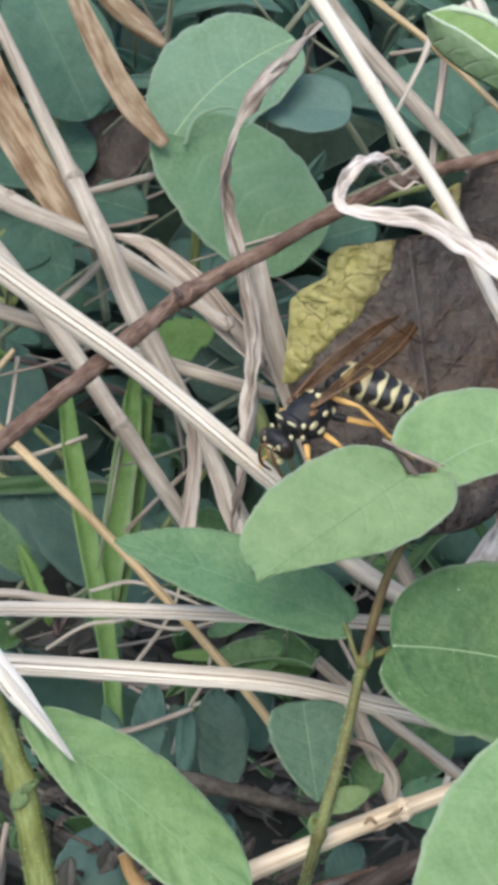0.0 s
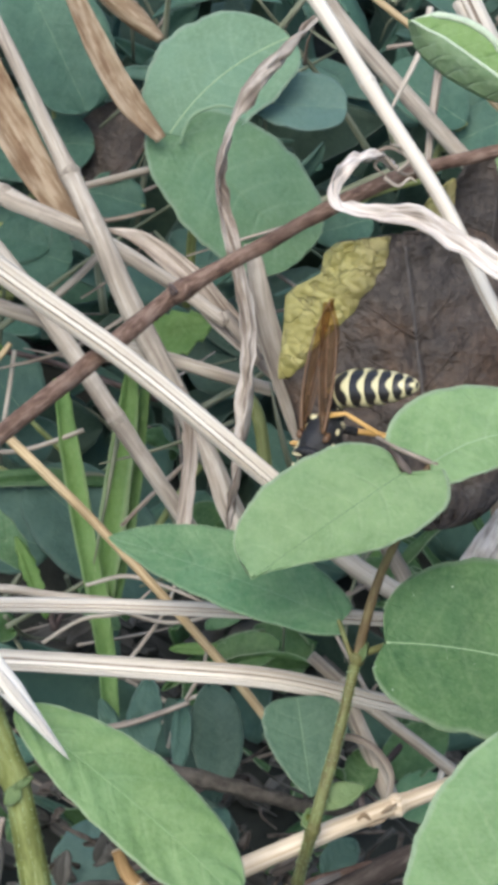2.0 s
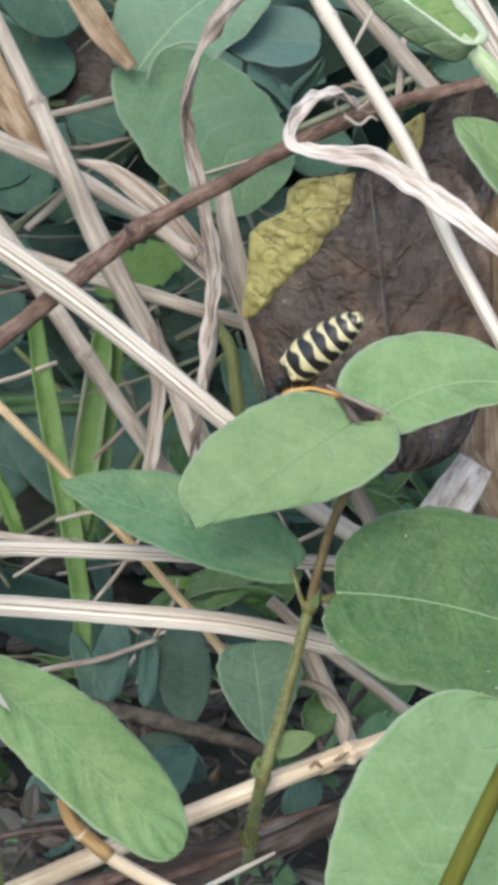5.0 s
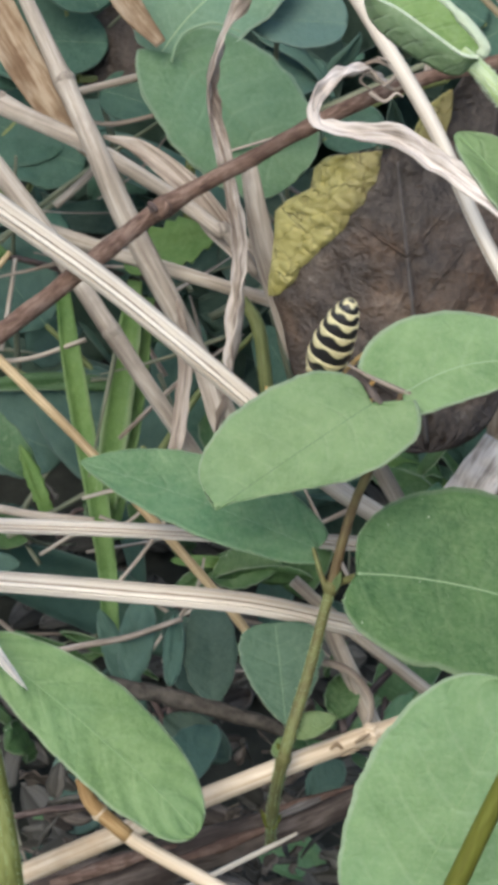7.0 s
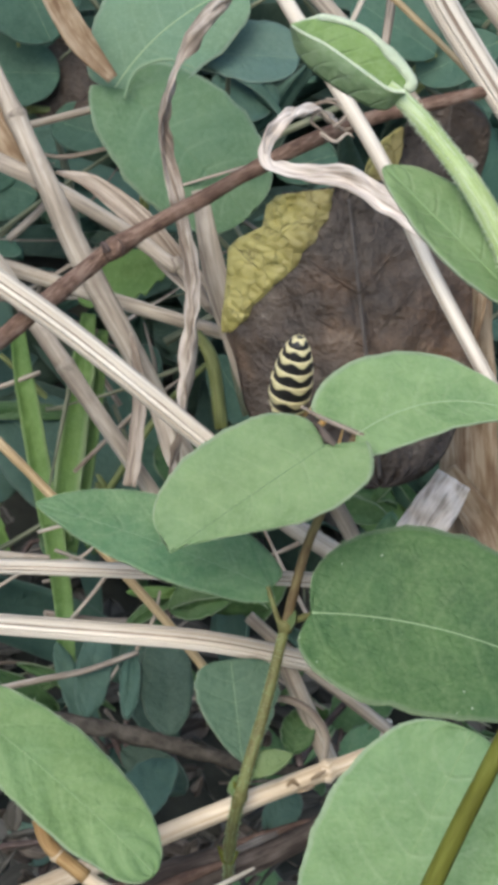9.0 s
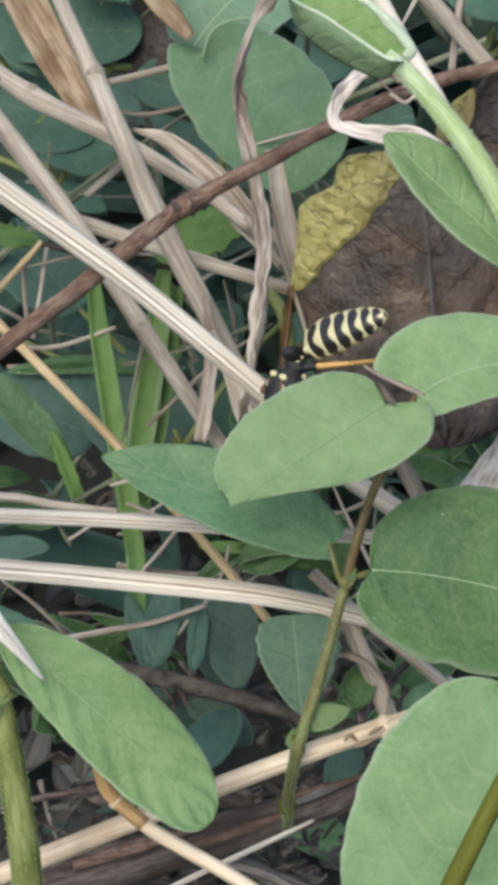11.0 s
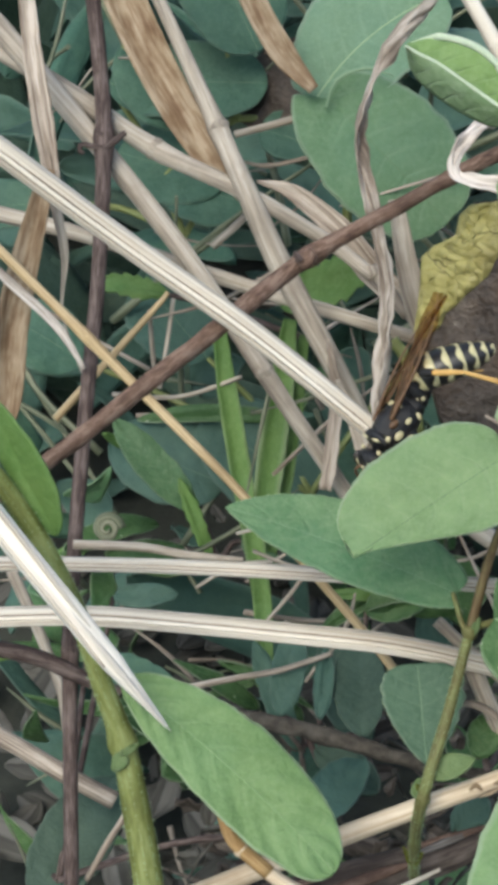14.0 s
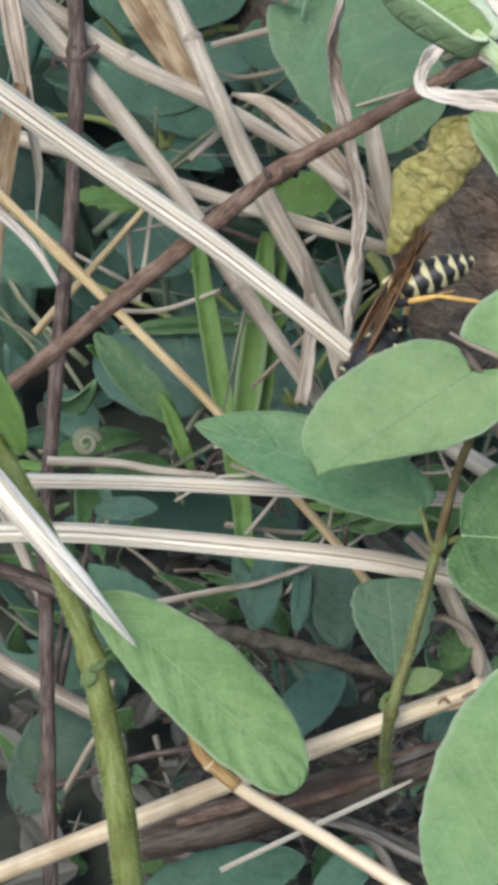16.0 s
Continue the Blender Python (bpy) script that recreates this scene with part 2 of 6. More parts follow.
ROTTEN = fibre_material("rotten_wood", (0.03, 0.022, 0.018), (0.082, 0.062, 0.051), (0.145, 0.118, 0.1), 0.85, 0.15, 0.6, 1.0)
DULL_BROWN = fibre_material("decayed_stem", (0.055, 0.046, 0.04), (0.115, 0.1, 0.088), (0.19, 0.17, 0.155), 0.85, 0.1, 0.7, 1.0)
ORANGE_STRAW = fibre_material("orange_sheath", (0.17, 0.095, 0.035), (0.28, 0.175, 0.075), (0.4, 0.28, 0.14), 0.65, 0.1, 0.6, 0.8)
MOULDY = plain_material("mouldy_bark", (0.0, 0.0, 0.0), (0.115, 0.102, 0.086), 0.9, 700.0, 0.15, 1.5)
CREAM_STRAW = fibre_material("yellowish_straw", (0.27, 0.19, 0.115), (0.5, 0.405, 0.29), (0.62, 0.535, 0.42), 0.6, 0.03, 0.7, 0.8)
DULL_STEM = fibre_material("dull_stem", (0.07, 0.085, 0.055), (0.14, 0.155, 0.1), (0.22, 0.225, 0.16), 0.7, 0.08, 1.0, 0.8)
DARK_BARK = fibre_material("dark_bark", (0.025, 0.017, 0.015), (0.065, 0.045, 0.04), (0.13, 0.1, 0.09), 0.75, 0.25, 1.3, 0.8)


def dead_leaf_material():
    """Rotting leaf: grey-brown and red-brown blotches, dark mould, a net of raised veins."""
    m, n, l, b = material("dead_leaf", 0.55, 0.45)
    obj = n.new("ShaderNodeTexCoord").outputs["Object"]
    f = noise_at(n, l, obj, 130.0, 6.0, 0.7)
    g = noise_at(n, l, obj, 800.0, 5.0, 0.65)
    warm = noise_at(n, l, obj, 48.0, 4.0, 0.6)
    grit = noise_at(n, l, obj, 2600.0, 3.0, 0.6)
    broad = noise_at(n, l, obj, 62.0, 3.0, 0.5)
    tone = calc(n, l, "ADD", calc(n, l, "MULTIPLY", f, 0.4), calc(n, l, "ADD", calc(n, l, "MULTIPLY", g, 0.2), calc(n, l, "ADD", calc(n, l, "MULTIPLY", grit, 0.1), calc(n, l, "MULTIPLY", broad, 0.3))))
    r = ramp(n, [(0.4, (0.0118, 0.0074, 0.0049)), (0.47, (0.0302, 0.0211, 0.0149)), (0.53, (0.0554, 0.0413, 0.0306)), (0.62, (0.2, 0.18, 0.1530))])
    r2 = ramp(n, [(0.4, (0.0134, 0.0070, 0.0033)), (0.48, (0.0504, 0.0265, 0.0127)), (0.6, (0.1428, 0.0780, 0.0366))])
    l.new(tone, r.inputs[0])
    l.new(tone, r2.inputs[0])
    blend = calc(n, l, "MULTIPLY_ADD", warm, 7.0, -3.1)
    blend.node.use_clamp = True
    col = mix(n, l, blend, r.outputs[0], r2.outputs[0])
    nets = []
    for scale, width in ((330.0, 5.0), (1000.0, 3.5)):
        cells = n.new("ShaderNodeTexVoronoi")
        cells.feature = "DISTANCE_TO_EDGE"
        cells.inputs["Scale"].default_value = scale
        warp = n.new("ShaderNodeMix")
        warp.data_type, warp.blend_type = "RGBA", "LINEAR_LIGHT"
        warp.inputs[0].default_value = 0.55 / scale
        swirl = n.new("ShaderNodeTexNoise")
        swirl.inputs["Scale"].default_value = scale * 1.4
        l.new(obj, swirl.inputs["Vector"])
        l.new(obj, warp.inputs[6])
        l.new(swirl.outputs["Color"], warp.inputs[7])
        l.new(warp.outputs[2], cells.inputs["Vector"])
        line = calc(n, l, "SUBTRACT", 1.0, calc(n, l, "MULTIPLY", cells.outputs["Distance"], width))
        line.node.use_clamp = True
        nets.append(line)
    col = mix(n, l, calc(n, l, "MULTIPLY", nets[0], 0.2), col, (0.022, 0.016, 0.013))
    col = mix(n, l, calc(n, l, "MULTIPLY", nets[1], 0.12), col, (0.12, 0.1, 0.087))
    l.new(col, b.inputs["Base Color"])
    wrinkle = noise_at(n, l, obj, 300.0, 4.0, 0.6, (0.35, 1.0, 1.6))
    h = calc(n, l, "ADD", f, calc(n, l, "MULTIPLY", g, 0.6))
    h = calc(n, l, "ADD", h, calc(n, l, "MULTIPLY", nets[1], 0.3))
    h = calc(n, l, "SUBTRACT", h, calc(n, l, "MULTIPLY", nets[0], 0.25))
    bump(n, l, calc(n, l, "ADD", h, wrinkle), b, 0.42, 0.0008)
    return m


def yellowing_material():
    """Yellow-green dying blade with dark creases between blisters."""
    m, n, l, b = material("yellowing_blade", 0.5, 0.4)
    obj = n.new("ShaderNodeTexCoord").outputs["Object"]
    f = noise_at(n, l, obj, 260.0, 4.0, 0.6)
    g = noise_at(n, l, obj, 900.0, 4.0, 0.6)
    cells = n.new("ShaderNodeTexVoronoi")
    cells.feature = "DISTANCE_TO_EDGE"
    cells.inputs["Scale"].default_value = 430.0
    warp = n.new("ShaderNodeMix")
    warp.data_type, warp.blend_type = "RGBA", "LINEAR_LIGHT"
    warp.inputs[0].default_value = 0.0012
    wn2 = n.new("ShaderNodeTexNoise")
    wn2.inputs["Scale"].default_value = 500.0
    l.new(obj, wn2.inputs["Vector"])
    l.new(obj, warp.inputs[6])
    l.new(wn2.outputs["Color"], warp.inputs[7])
    l.new(warp.outputs[2], cells.inputs["Vector"])
    crease = calc(n, l, "SUBTRACT", 1.0, calc(n, l, "MULTIPLY", cells.outputs["Distance"], 15.0))
    crease.node.use_clamp = True
    c = mix(n, l, calc(n, l, "MULTIPLY_ADD", f, 2.2, -0.6), (0.21, 0.185, 0.05), (0.41, 0.375, 0.15))
    spots = calc(n, l, "MULTIPLY_ADD", noise_at(n, l, obj, 260.0, 2.0), 5.0, -2.1)
    spots.node.use_clamp = True
    c = mix(n, l, calc(n, l, "MULTIPLY", crease, calc(n, l, "MULTIPLY", spots, 0.7)), c, (0.05, 0.038, 0.013))
    c = mix(n, l, calc(n, l, "MULTIPLY", g, 0.3), c, (0.13, 0.12, 0.03))
    l.new(c, b.inputs["Base Color"])
    uv = n.new("ShaderNodeUVMap").outputs[0]
    sep = n.new("ShaderNodeSeparateXYZ")
    l.new(uv, sep.inputs[0])
    decay = calc(n, l, "ADD", calc(n, l, "MULTIPLY_ADD", sep.outputs[1], -2.2, 0.95), calc(n, l, "MULTIPLY", noise_at(n, l, obj, 330.0, 4.0, 0.6), 1.3))
    decay.node.use_clamp = True
    c = mix(n, l, calc(n, l, "MULTIPLY", decay, 0.6), c, (0.15, 0.115, 0.045))
    l.new(c, b.inputs["Base Color"])
    bump(n, l, calc(n, l, "SUBTRACT", calc(n, l, "MULTIPLY", g, 0.4), crease), b, 0.6, 0.0003)
    return m


DEAD = dead_leaf_material()
DEAD_YELLOW = yellowing_material()
DEAD_RIB = plain_material("grey_leaf_rib", (0.04, 0.034, 0.03), (0.1, 0.088, 0.08), 0.6, 700.0)
LITTER = fibre_material("leaf_litter", (0.024, 0.023, 0.02), (0.064, 0.062, 0.054), (0.115, 0.11, 0.098), 0.9, 0.2, 0.6, 0.8)
SOIL = plain_material("leaf_mould", (0.012, 0.015, 0.013), (0.052, 0.056, 0.047), 0.9, 170.0, 0.2, 1.0)
CRUMBS = fibre_material("crumbled_litter", (0.022, 0.018, 0.015), (0.085, 0.07, 0.058), (0.17, 0.145, 0.125), 0.9, 0.3, 0.6, 1.0)


# ---- mesh helpers (lengths in millimetres) ----
def V(p):
    return Vector(p)


def glide(points, values, steps):
    """A smooth line through points, with values carried along."""
    pts = [V(p) for p in points]
    vals = list(values) if isinstance(values, (list, tuple)) else [values] * len(pts)
    while len(vals) < len(pts):
        vals.append(vals[-1])
    pts2 = [2 * pts[0] - pts[1]] + pts + [2 * pts[-1] - pts[-2]]
    out = []
    for i in range(len(pts) - 1):
        a, b, c, d = pts2[i:i + 4]
        for k in range(steps):
            t = k / steps
            p = 0.5 * (2 * b + (c - a) * t + (2 * a - 5 * b + 4 * c - d) * t * t + (3 * b - a - 3 * c + d) * t ** 3)
            out.append((p, vals[i] * (1 - t) + vals[i + 1] * t))
    out.append((pts[-1], vals[-1]))
    return out


def frames(line):
    """Tangent, side and up along a line, turning as little as it can."""
    res, side = [], None
    for i, (p, _) in enumerate(line):
        t = (line[min(i + 1, len(line) - 1)][0] - line[max(i - 1, 0)][0]).normalized()
        if side is None:
            side = t.cross(Vector((0, -0.6, 0.8)))
            side = side if side.length > 0.05 else t.cross(Vector((1, 0, 0)))
        side = (side - t * side.dot(t)).normalized()
        res.append((t, side, side.cross(t)))
    return res


def tube(points, radii, sides=10, steps=8, ridge=0.0, ridges=5, rough=0.04, nodes=(), oval=1.0, bm=None):
    """A stalk: swept ring with ridges, unevenness and swollen nodes (place along it 0 to 1, swelling)."""
    bm = bm or bmesh.new()
    uvl = bm.loops.layers.uv.verify()
    line = glide(points, radii, steps)
    fr = frames(line)
    seed = random.random() * 100
    rings, run, lengths = [], 0.0, []
    for i, ((p, r), (t, s, u)) in enumerate(zip(line, fr)):
        run += (p - line[i - 1][0]).length if i else 0
        lengths.append(run)
        swell = 1 + sum(k * math.exp(-((i / (len(line) - 1) - at) * 60) ** 2) for at, k in nodes)
        ring = []
        for k in range(sides):
            a = 2 * math.pi * k / sides
            q = r * swell * (1 + ridge * math.cos(ridges * a) + rough * noise.noise((p.x * 0.4 + seed, p.z * 0.4, a)))
            ring.append(bm.verts.new((p + s * math.cos(a) * q + u * math.sin(a) * q * oval)))
        rings.append(ring)
    for i in range(len(rings) - 1):
        for k in range(sides):
            j = (k + 1) % sides
            f = bm.faces.new((rings[i][k], rings[i][j], rings[i + 1][j], rings[i + 1][k]))
            f.smooth = True
            w = 2 * math.pi * line[i][1] / sides
            for lp, (uu, vv) in zip(f.loops, ((lengths[i], k * w), (lengths[i], (k + 1) * w), (lengths[i + 1], (k + 1) * w), (lengths[i + 1], k * w))):
                lp[uvl].uv = (uu + seed, vv)
    for ring, flip in ((rings[0], True), (rings[-1], False)):
        bm.faces.new(ring[::-1] if not flip else ring)
    bmesh.ops.recalc_face_normals(bm, faces=bm.faces)
    return bm


def sheet(grid, thick, uvs):
    """A thin solid from a grid of points: two skins and a rim."""
    bm = bmesh.new()
    uvl = bm.loops.layers.uv.verify()
    nu, nv = len(grid), len(grid[0])
    normals = [[(grid[min(i + 1, nu - 1)][j] - grid[max(i - 1, 0)][j]).cross(grid[i][min(j + 1, nv - 1)] - grid[i][max(j - 1, 0)]) for j in range(nv)] for i in range(nu)]
    top, low = [], []
    for i in range(nu):
        top.append([])
        low.append([])
        for j in range(nv):
            nrm = normals[i][j].normalized() if normals[i][j].length > 1e-9 else Vector((0, 0, 0))
            top[i].append(bm.verts.new(grid[i][j] + nrm * thick / 2))
            low[i].append(bm.verts.new(grid[i][j] - nrm * thick / 2))

    def face(vs, cs):
        f = bm.faces.new(vs)
        f.smooth = True
        for lp, c in zip(f.loops, cs):
            lp[uvl].uv = c
    for i in range(nu - 1):
        for j in range(nv - 1):
            idx = ((i, j), (i + 1, j), (i + 1, j + 1), (i, j + 1))
            face([top[a][b] for a, b in idx], [uvs[a][b] for a, b in idx])
            face([low[a][b] for a, b in idx[::-1]], [uvs[a][b] for a, b in idx[::-1]])
    rim = [(i, 0) for i in range(nu)] + [(nu - 1, j) for j in range(1, nv)] + [(i, nv - 1) for i in range(nu - 2, -1, -1)] + [(0, j) for j in range(nv - 2, 0, -1)]
    for a, b in zip(rim, rim[1:] + rim[:1]):
        face([low[a[0]][a[1]], low[b[0]][b[1]], top[b[0]][b[1]], top[a[0]][a[1]]], [uvs[a[0]][a[1]], uvs[b[0]][b[1]], uvs[b[0]][b[1]], uvs[a[0]][a[1]]])
    bmesh.ops.remove_doubles(bm, verts=bm.verts, dist=1e-4)
    bmesh.ops.recalc_face_normals(bm, faces=bm.faces)
    return bm


def blade(points, widths, normal, twist=(0,), thick=0.15, cup=0.15, steps=10, across=6, wave=0.0):
    """A grass blade or ribbon: a strip along a line, facing normal, turned by twist (degrees along it)."""
    line = glide(points, widths, steps)
    tw = list(twist) + [twist[-1]] * (len(points) - len(twist))
    tw = [v for _, v in glide([(k, 0, 0) for k in range(len(points))], tw, steps)]
    n0 = V(normal)
    grid, uvs, run, seed = [], [], 0.0, random.random() * 50
    for i, (p, w) in enumerate(line):
        t = (line[min(i + 1, len(line) - 1)][0] - line[max(i - 1, 0)][0]).normalized()
        run += (p - line[i - 1][0]).length if i else 0
        s = t.cross(n0).normalized()
        s = Matrix.Rotation(radians(tw[i]), 3, t) @ s
        n = s.cross(t)
        grid.append([p + s * (w * 0.5 * v) + n * (cup * w * (v * v - 0.4) + wave * noise.noise((run * 0.5 + seed, v * 1.5, 0))) for v in [2 * k / across - 1 for k in range(across + 1)]])
        uvs.append([(run + seed, w * 0.5 * (2 * k / across - 1)) for k in range(across + 1)])
    return sheet(grid, thick, uvs)


def leaf_form(base, tip, left, right, normal, a=0.55, b=0.6, a2=None, b2=None, lobe=0.0, lobe2=None, arch=0.0, bow=0.0, cup=0.2, wave=0.25, thick=0.22, nu=26, nv=16, ribs=6, ribbed=0.08, teeth=0.0, cuts=9):
    """A leaf blade and its midrib line. left and right: half widths; a, b: roundness at base and tip; lobe: heart-shaped
    base; arch: rise of the midrib; bow: sideways curve; cup: rise of the sides."""
    base, tip = V(base), V(tip)
    x = tip - base
    length = x.length
    x.normalize()
    z = V(normal)
    z = (z - x * z.dot(x)).normalized()
    y = z.cross(x)
    a2, b2, lobe2 = a2 or a, b2 or b, lobe if lobe2 is None else lobe2
    peak, peak2 = [(p / (p + q)) ** p * (q / (p + q)) ** q for p, q in ((a, b), (a2, b2))]
    seed = random.random() * 90
    grid, uvs, rib = [], [], []
    for i in range(nu + 1):
        u = (1 - math.cos(math.pi * i / nu)) / 2
        hl, hr = (u ** a * (1 - u) ** b) / peak, (u ** a2 * (1 - u) ** b2) / peak2
        row, ur = [], []
        for j in range(nv + 1):
            v = 2 * j / nv - 1
            side = left if v > 0 else right
            yy = v * (hl if v > 0 else hr) * side
            xx = u * length - (lobe if v > 0 else lobe2) * length * abs(v) ** 1.5 * (1 - u) ** 3 * min(1.0, (hl if v > 0 else hr) / 0.36)
            edge = 1 + (0.06 * noise.noise((u * 9, v * 2 + seed, 3)) + 0.022 * noise.noise((u * 42, v + seed, 7)) - teeth * (u * cuts % 1.0)) * abs(v) ** 2
            zz = cup * abs(yy) - 0.25 * cup * yy * yy / max(side, 0.1) + arch * length * 4 * u * (1 - u) + wave * noise.noise((u * 3 + seed, v * 1.2, 0)) * (0.3 + abs(v))
            zz += ribbed * math.cos(2 * math.pi * ribs * (u - 0.22 * abs(v) ** 1.3)) * abs(v) * (1.2 - abs(v)) * 2
            yb = bow * length * 4 * u * (1 - u)
            row.append(base + x * xx + y * (yy * edge + yb) + z * zz)
            ur.append((u, v))
        grid.append(row)
        uvs.append(ur)
        rib.append(base + x * (u * length) + y * (bow * length * 4 * u * (1 - u)) + z * (arch * length * 4 * u * (1 - u) + wave * noise.noise((u * 3 + seed, 0, 0)) * 0.3 + thick * 0.45))
    rim = [[row[0] for row in grid], [row[-1] for row in grid]]
    return sheet(grid, thick, uvs), rib, rim


def down(lines, spacing, length, lean=0.5):
    """Short hairs standing out along lines of (point, outward) pairs: thin three-sided cones."""
    rng = random.Random(31)
    bm = bmesh.new()
    for line in lines:
        for (p, o), (q, _) in zip(line, line[1:]):
            for k in range(max(1, round((q - p).length / spacing))):
                at = p.lerp(q, rng.random())
                d = (o + Vector((rng.uniform(-1, 1), rng.uniform(-1, 1), rng.uniform(-1, 1))) * lean).normalized()
                e = d.cross(Vector((0.3, 0.5, 0.8))).normalized()
                f = d.cross(e)
                ring = [bm.verts.new(at + (e * math.cos(c) + f * math.sin(c)) * 0.045 - d * 0.05) for c in (0, 2.1, 4.2)]
                top = bm.verts.new(at + d * length * rng.uniform(0.5, 1.2))
                for i in range(3):
                    bm.faces.new((ring[i], ring[(i + 1) % 3], top))
    return bm


def stem_down(points, radii, spacing, length):
    """Hairs all round a stem."""
    line = glide(points, radii, 10)
    rows_ = []
    for k in range(9):
        a = 2 * math.pi * k / 9
        rows_.append([(p + (side * math.cos(a) + up * math.sin(a)) * r, side * math.cos(a) + up * math.sin(a)) for (p, r), (t, side, up) in zip(line, frames(line))])
    return down(rows_, spacing, length)


def ball(c, r, sides=20, rings=12, squash=0.0, rough=0.0):
    """An ellipsoid, its lower half flattened by squash."""
    bm = bmesh.new()
    bmesh.ops.create_uvsphere(bm, u_segments=sides, v_segments=rings, radius=1.0)
    for v in bm.verts:
        q = 1 + rough * noise.noise(v.co * 3)
        z = v.co.z * (1 - squash if v.co.z < 0 else 1)
        v.co = Vector((c[0] + v.co.x * r[0] * q, c[1] + v.co.y * r[1] * q, c[2] + z * r[2] * q))
    for f in bm.faces:
        f.smooth = True
    return bm


# ---- scene helpers ----
def finish(name, bm, mat, origin):
    o = V(origin)
    bmesh.ops.translate(bm, verts=bm.verts, vec=-o)
    bmesh.ops.scale(bm, verts=bm.verts, vec=(MM, MM, MM))
    me = bpy.data.meshes.new(name)
    bm.to_mesh(me)
    bm.free()
    me.materials.append(mat)
    return me


def part(name, bm, mat, parent, label=""):
    """Links a bmesh (world millimetres) as one mesh under a thing or part."""
    o = V(parent["at"])
    ob = new(name, finish(name, bm, mat, o))
    ob.parent = parent
    ob["at"] = tuple(o)
    return tagged(ob, label)


def thing(name, at, label, category, group="", kind=""):
    ob = new(name)
    ob.empty_display_size = 0.005
    ob.location = V(at) * MM
    ob["at"] = tuple(at)
    return tagged(ob, label, category, group, kind)


def single(name, bm, mat, at, label, category, group="", kind=""):
    ob = new(name, finish(name, bm, mat, at))
    ob.location = V(at) * MM
    ob["at"] = tuple(at)
    return tagged(ob, label, category, group, kind)


def leaf(parent, base, tip, left, right, normal, mat, rib=None, label="", rib_radius=0.22, **kw):
    hairy = kw.pop("hairy", 0.0)
    bm, line, rim = leaf_form(base, tip, left, right, normal, **kw)
    ob = part("leaf", bm, mat, parent, label)
    if hairy:
        mid = (V(base) + V(tip)) / 2
        part("fringe", down([[(p, (p - mid).normalized()) for p in edge] for edge in rim], 0.16, hairy), VEIN, ob, "fringe of short pale hairs")
    if rib:
        part("midrib", tube(line[1:-1:3], [rib_radius, rib_radius * 0.35], 6, 2), rib, ob)
    return ob


def stalk(name, points, radii, mat, label, category="dry stalk", group="", strands=False, **kw):
    joints = kw.get("nodes", ())
    core_radii = radii if isinstance(radii, (list, tuple)) else [radii]
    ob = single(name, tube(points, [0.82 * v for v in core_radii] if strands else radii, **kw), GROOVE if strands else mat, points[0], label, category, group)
    if strands:
        # weathered straw splits into flat parallel strands
        core = glide(points, radii, 4)
        for turn, size, out in ((124, 0.52, 0.5), (66, 0.21, 0.8), (38, 0.15, 0.86), (12, 0.2, 0.8), (-24, 0.28, 0.72), (185, 0.36, 0.66), (235, 0.42, 0.6), (290, 0.42, 0.6)):
            a = radians(turn + random.uniform(-7, 7))
            size *= random.uniform(0.9, 1.1)
            lane = [p + side * math.cos(a) * r * out + up * math.sin(a) * r * out for (p, r), (t, side, up) in zip(core, frames(core))]
            part("strand", tube(lane, [r * size for _, r in core], 8, 2, rough=0.1), mat, ob)
    line = glide(points, radii, kw.get("steps", 8))
    for at, k in joints:
        i = min(max(round(at * (len(line) - 1)), 1), len(line) - 2)
        (p, r), t = line[i], (line[i + 1][0] - line[i - 1][0]).normalized()
        ring = [p + t * d * r for d in (-0.7, -0.3, 0.0, 0.35, 0.7)]
        part("joint", tube(ring, [r * 1.02, r * (1.1 + k * 0.4), r * (1.18 + k * 0.5), r * (1.1 + k * 0.3), r * 1.02], 12, 3, rough=0.12), mat, ob)
    return ob


# ---- ground ----
def ground():
    bm = bmesh.new()
    n = 60
    size = [((k / n) * 2 - 1) for k in range(n + 1)]
    rows_ = []
    for i in size:
        row = []
        for j in size:
            x, y = 300 * i + 60000 * i ** 7, 60 + 300 * j + 60000 * j ** 7
            near = math.exp(-(x * x + y * y) / 250000)
            row.append(bm.verts.new((x, y, near * (6 * noise.noise((x * 0.02, y * 0.02, 0)) + 2.5 * noise.noise((x * 0.09, y * 0.09, 2))))))
        rows_.append(row)
    for i in range(n):
        for j in range(n):
            bm.faces.new((rows_[i][j], rows_[i + 1][j], rows_[i + 1][j + 1], rows_[i][j + 1])).smooth = True
    ob = single("ground", bm, SOIL, (0, 0, 0), "dark damp soil covered with leaf mould", "ground", "", "structure")
    return ob


ground()

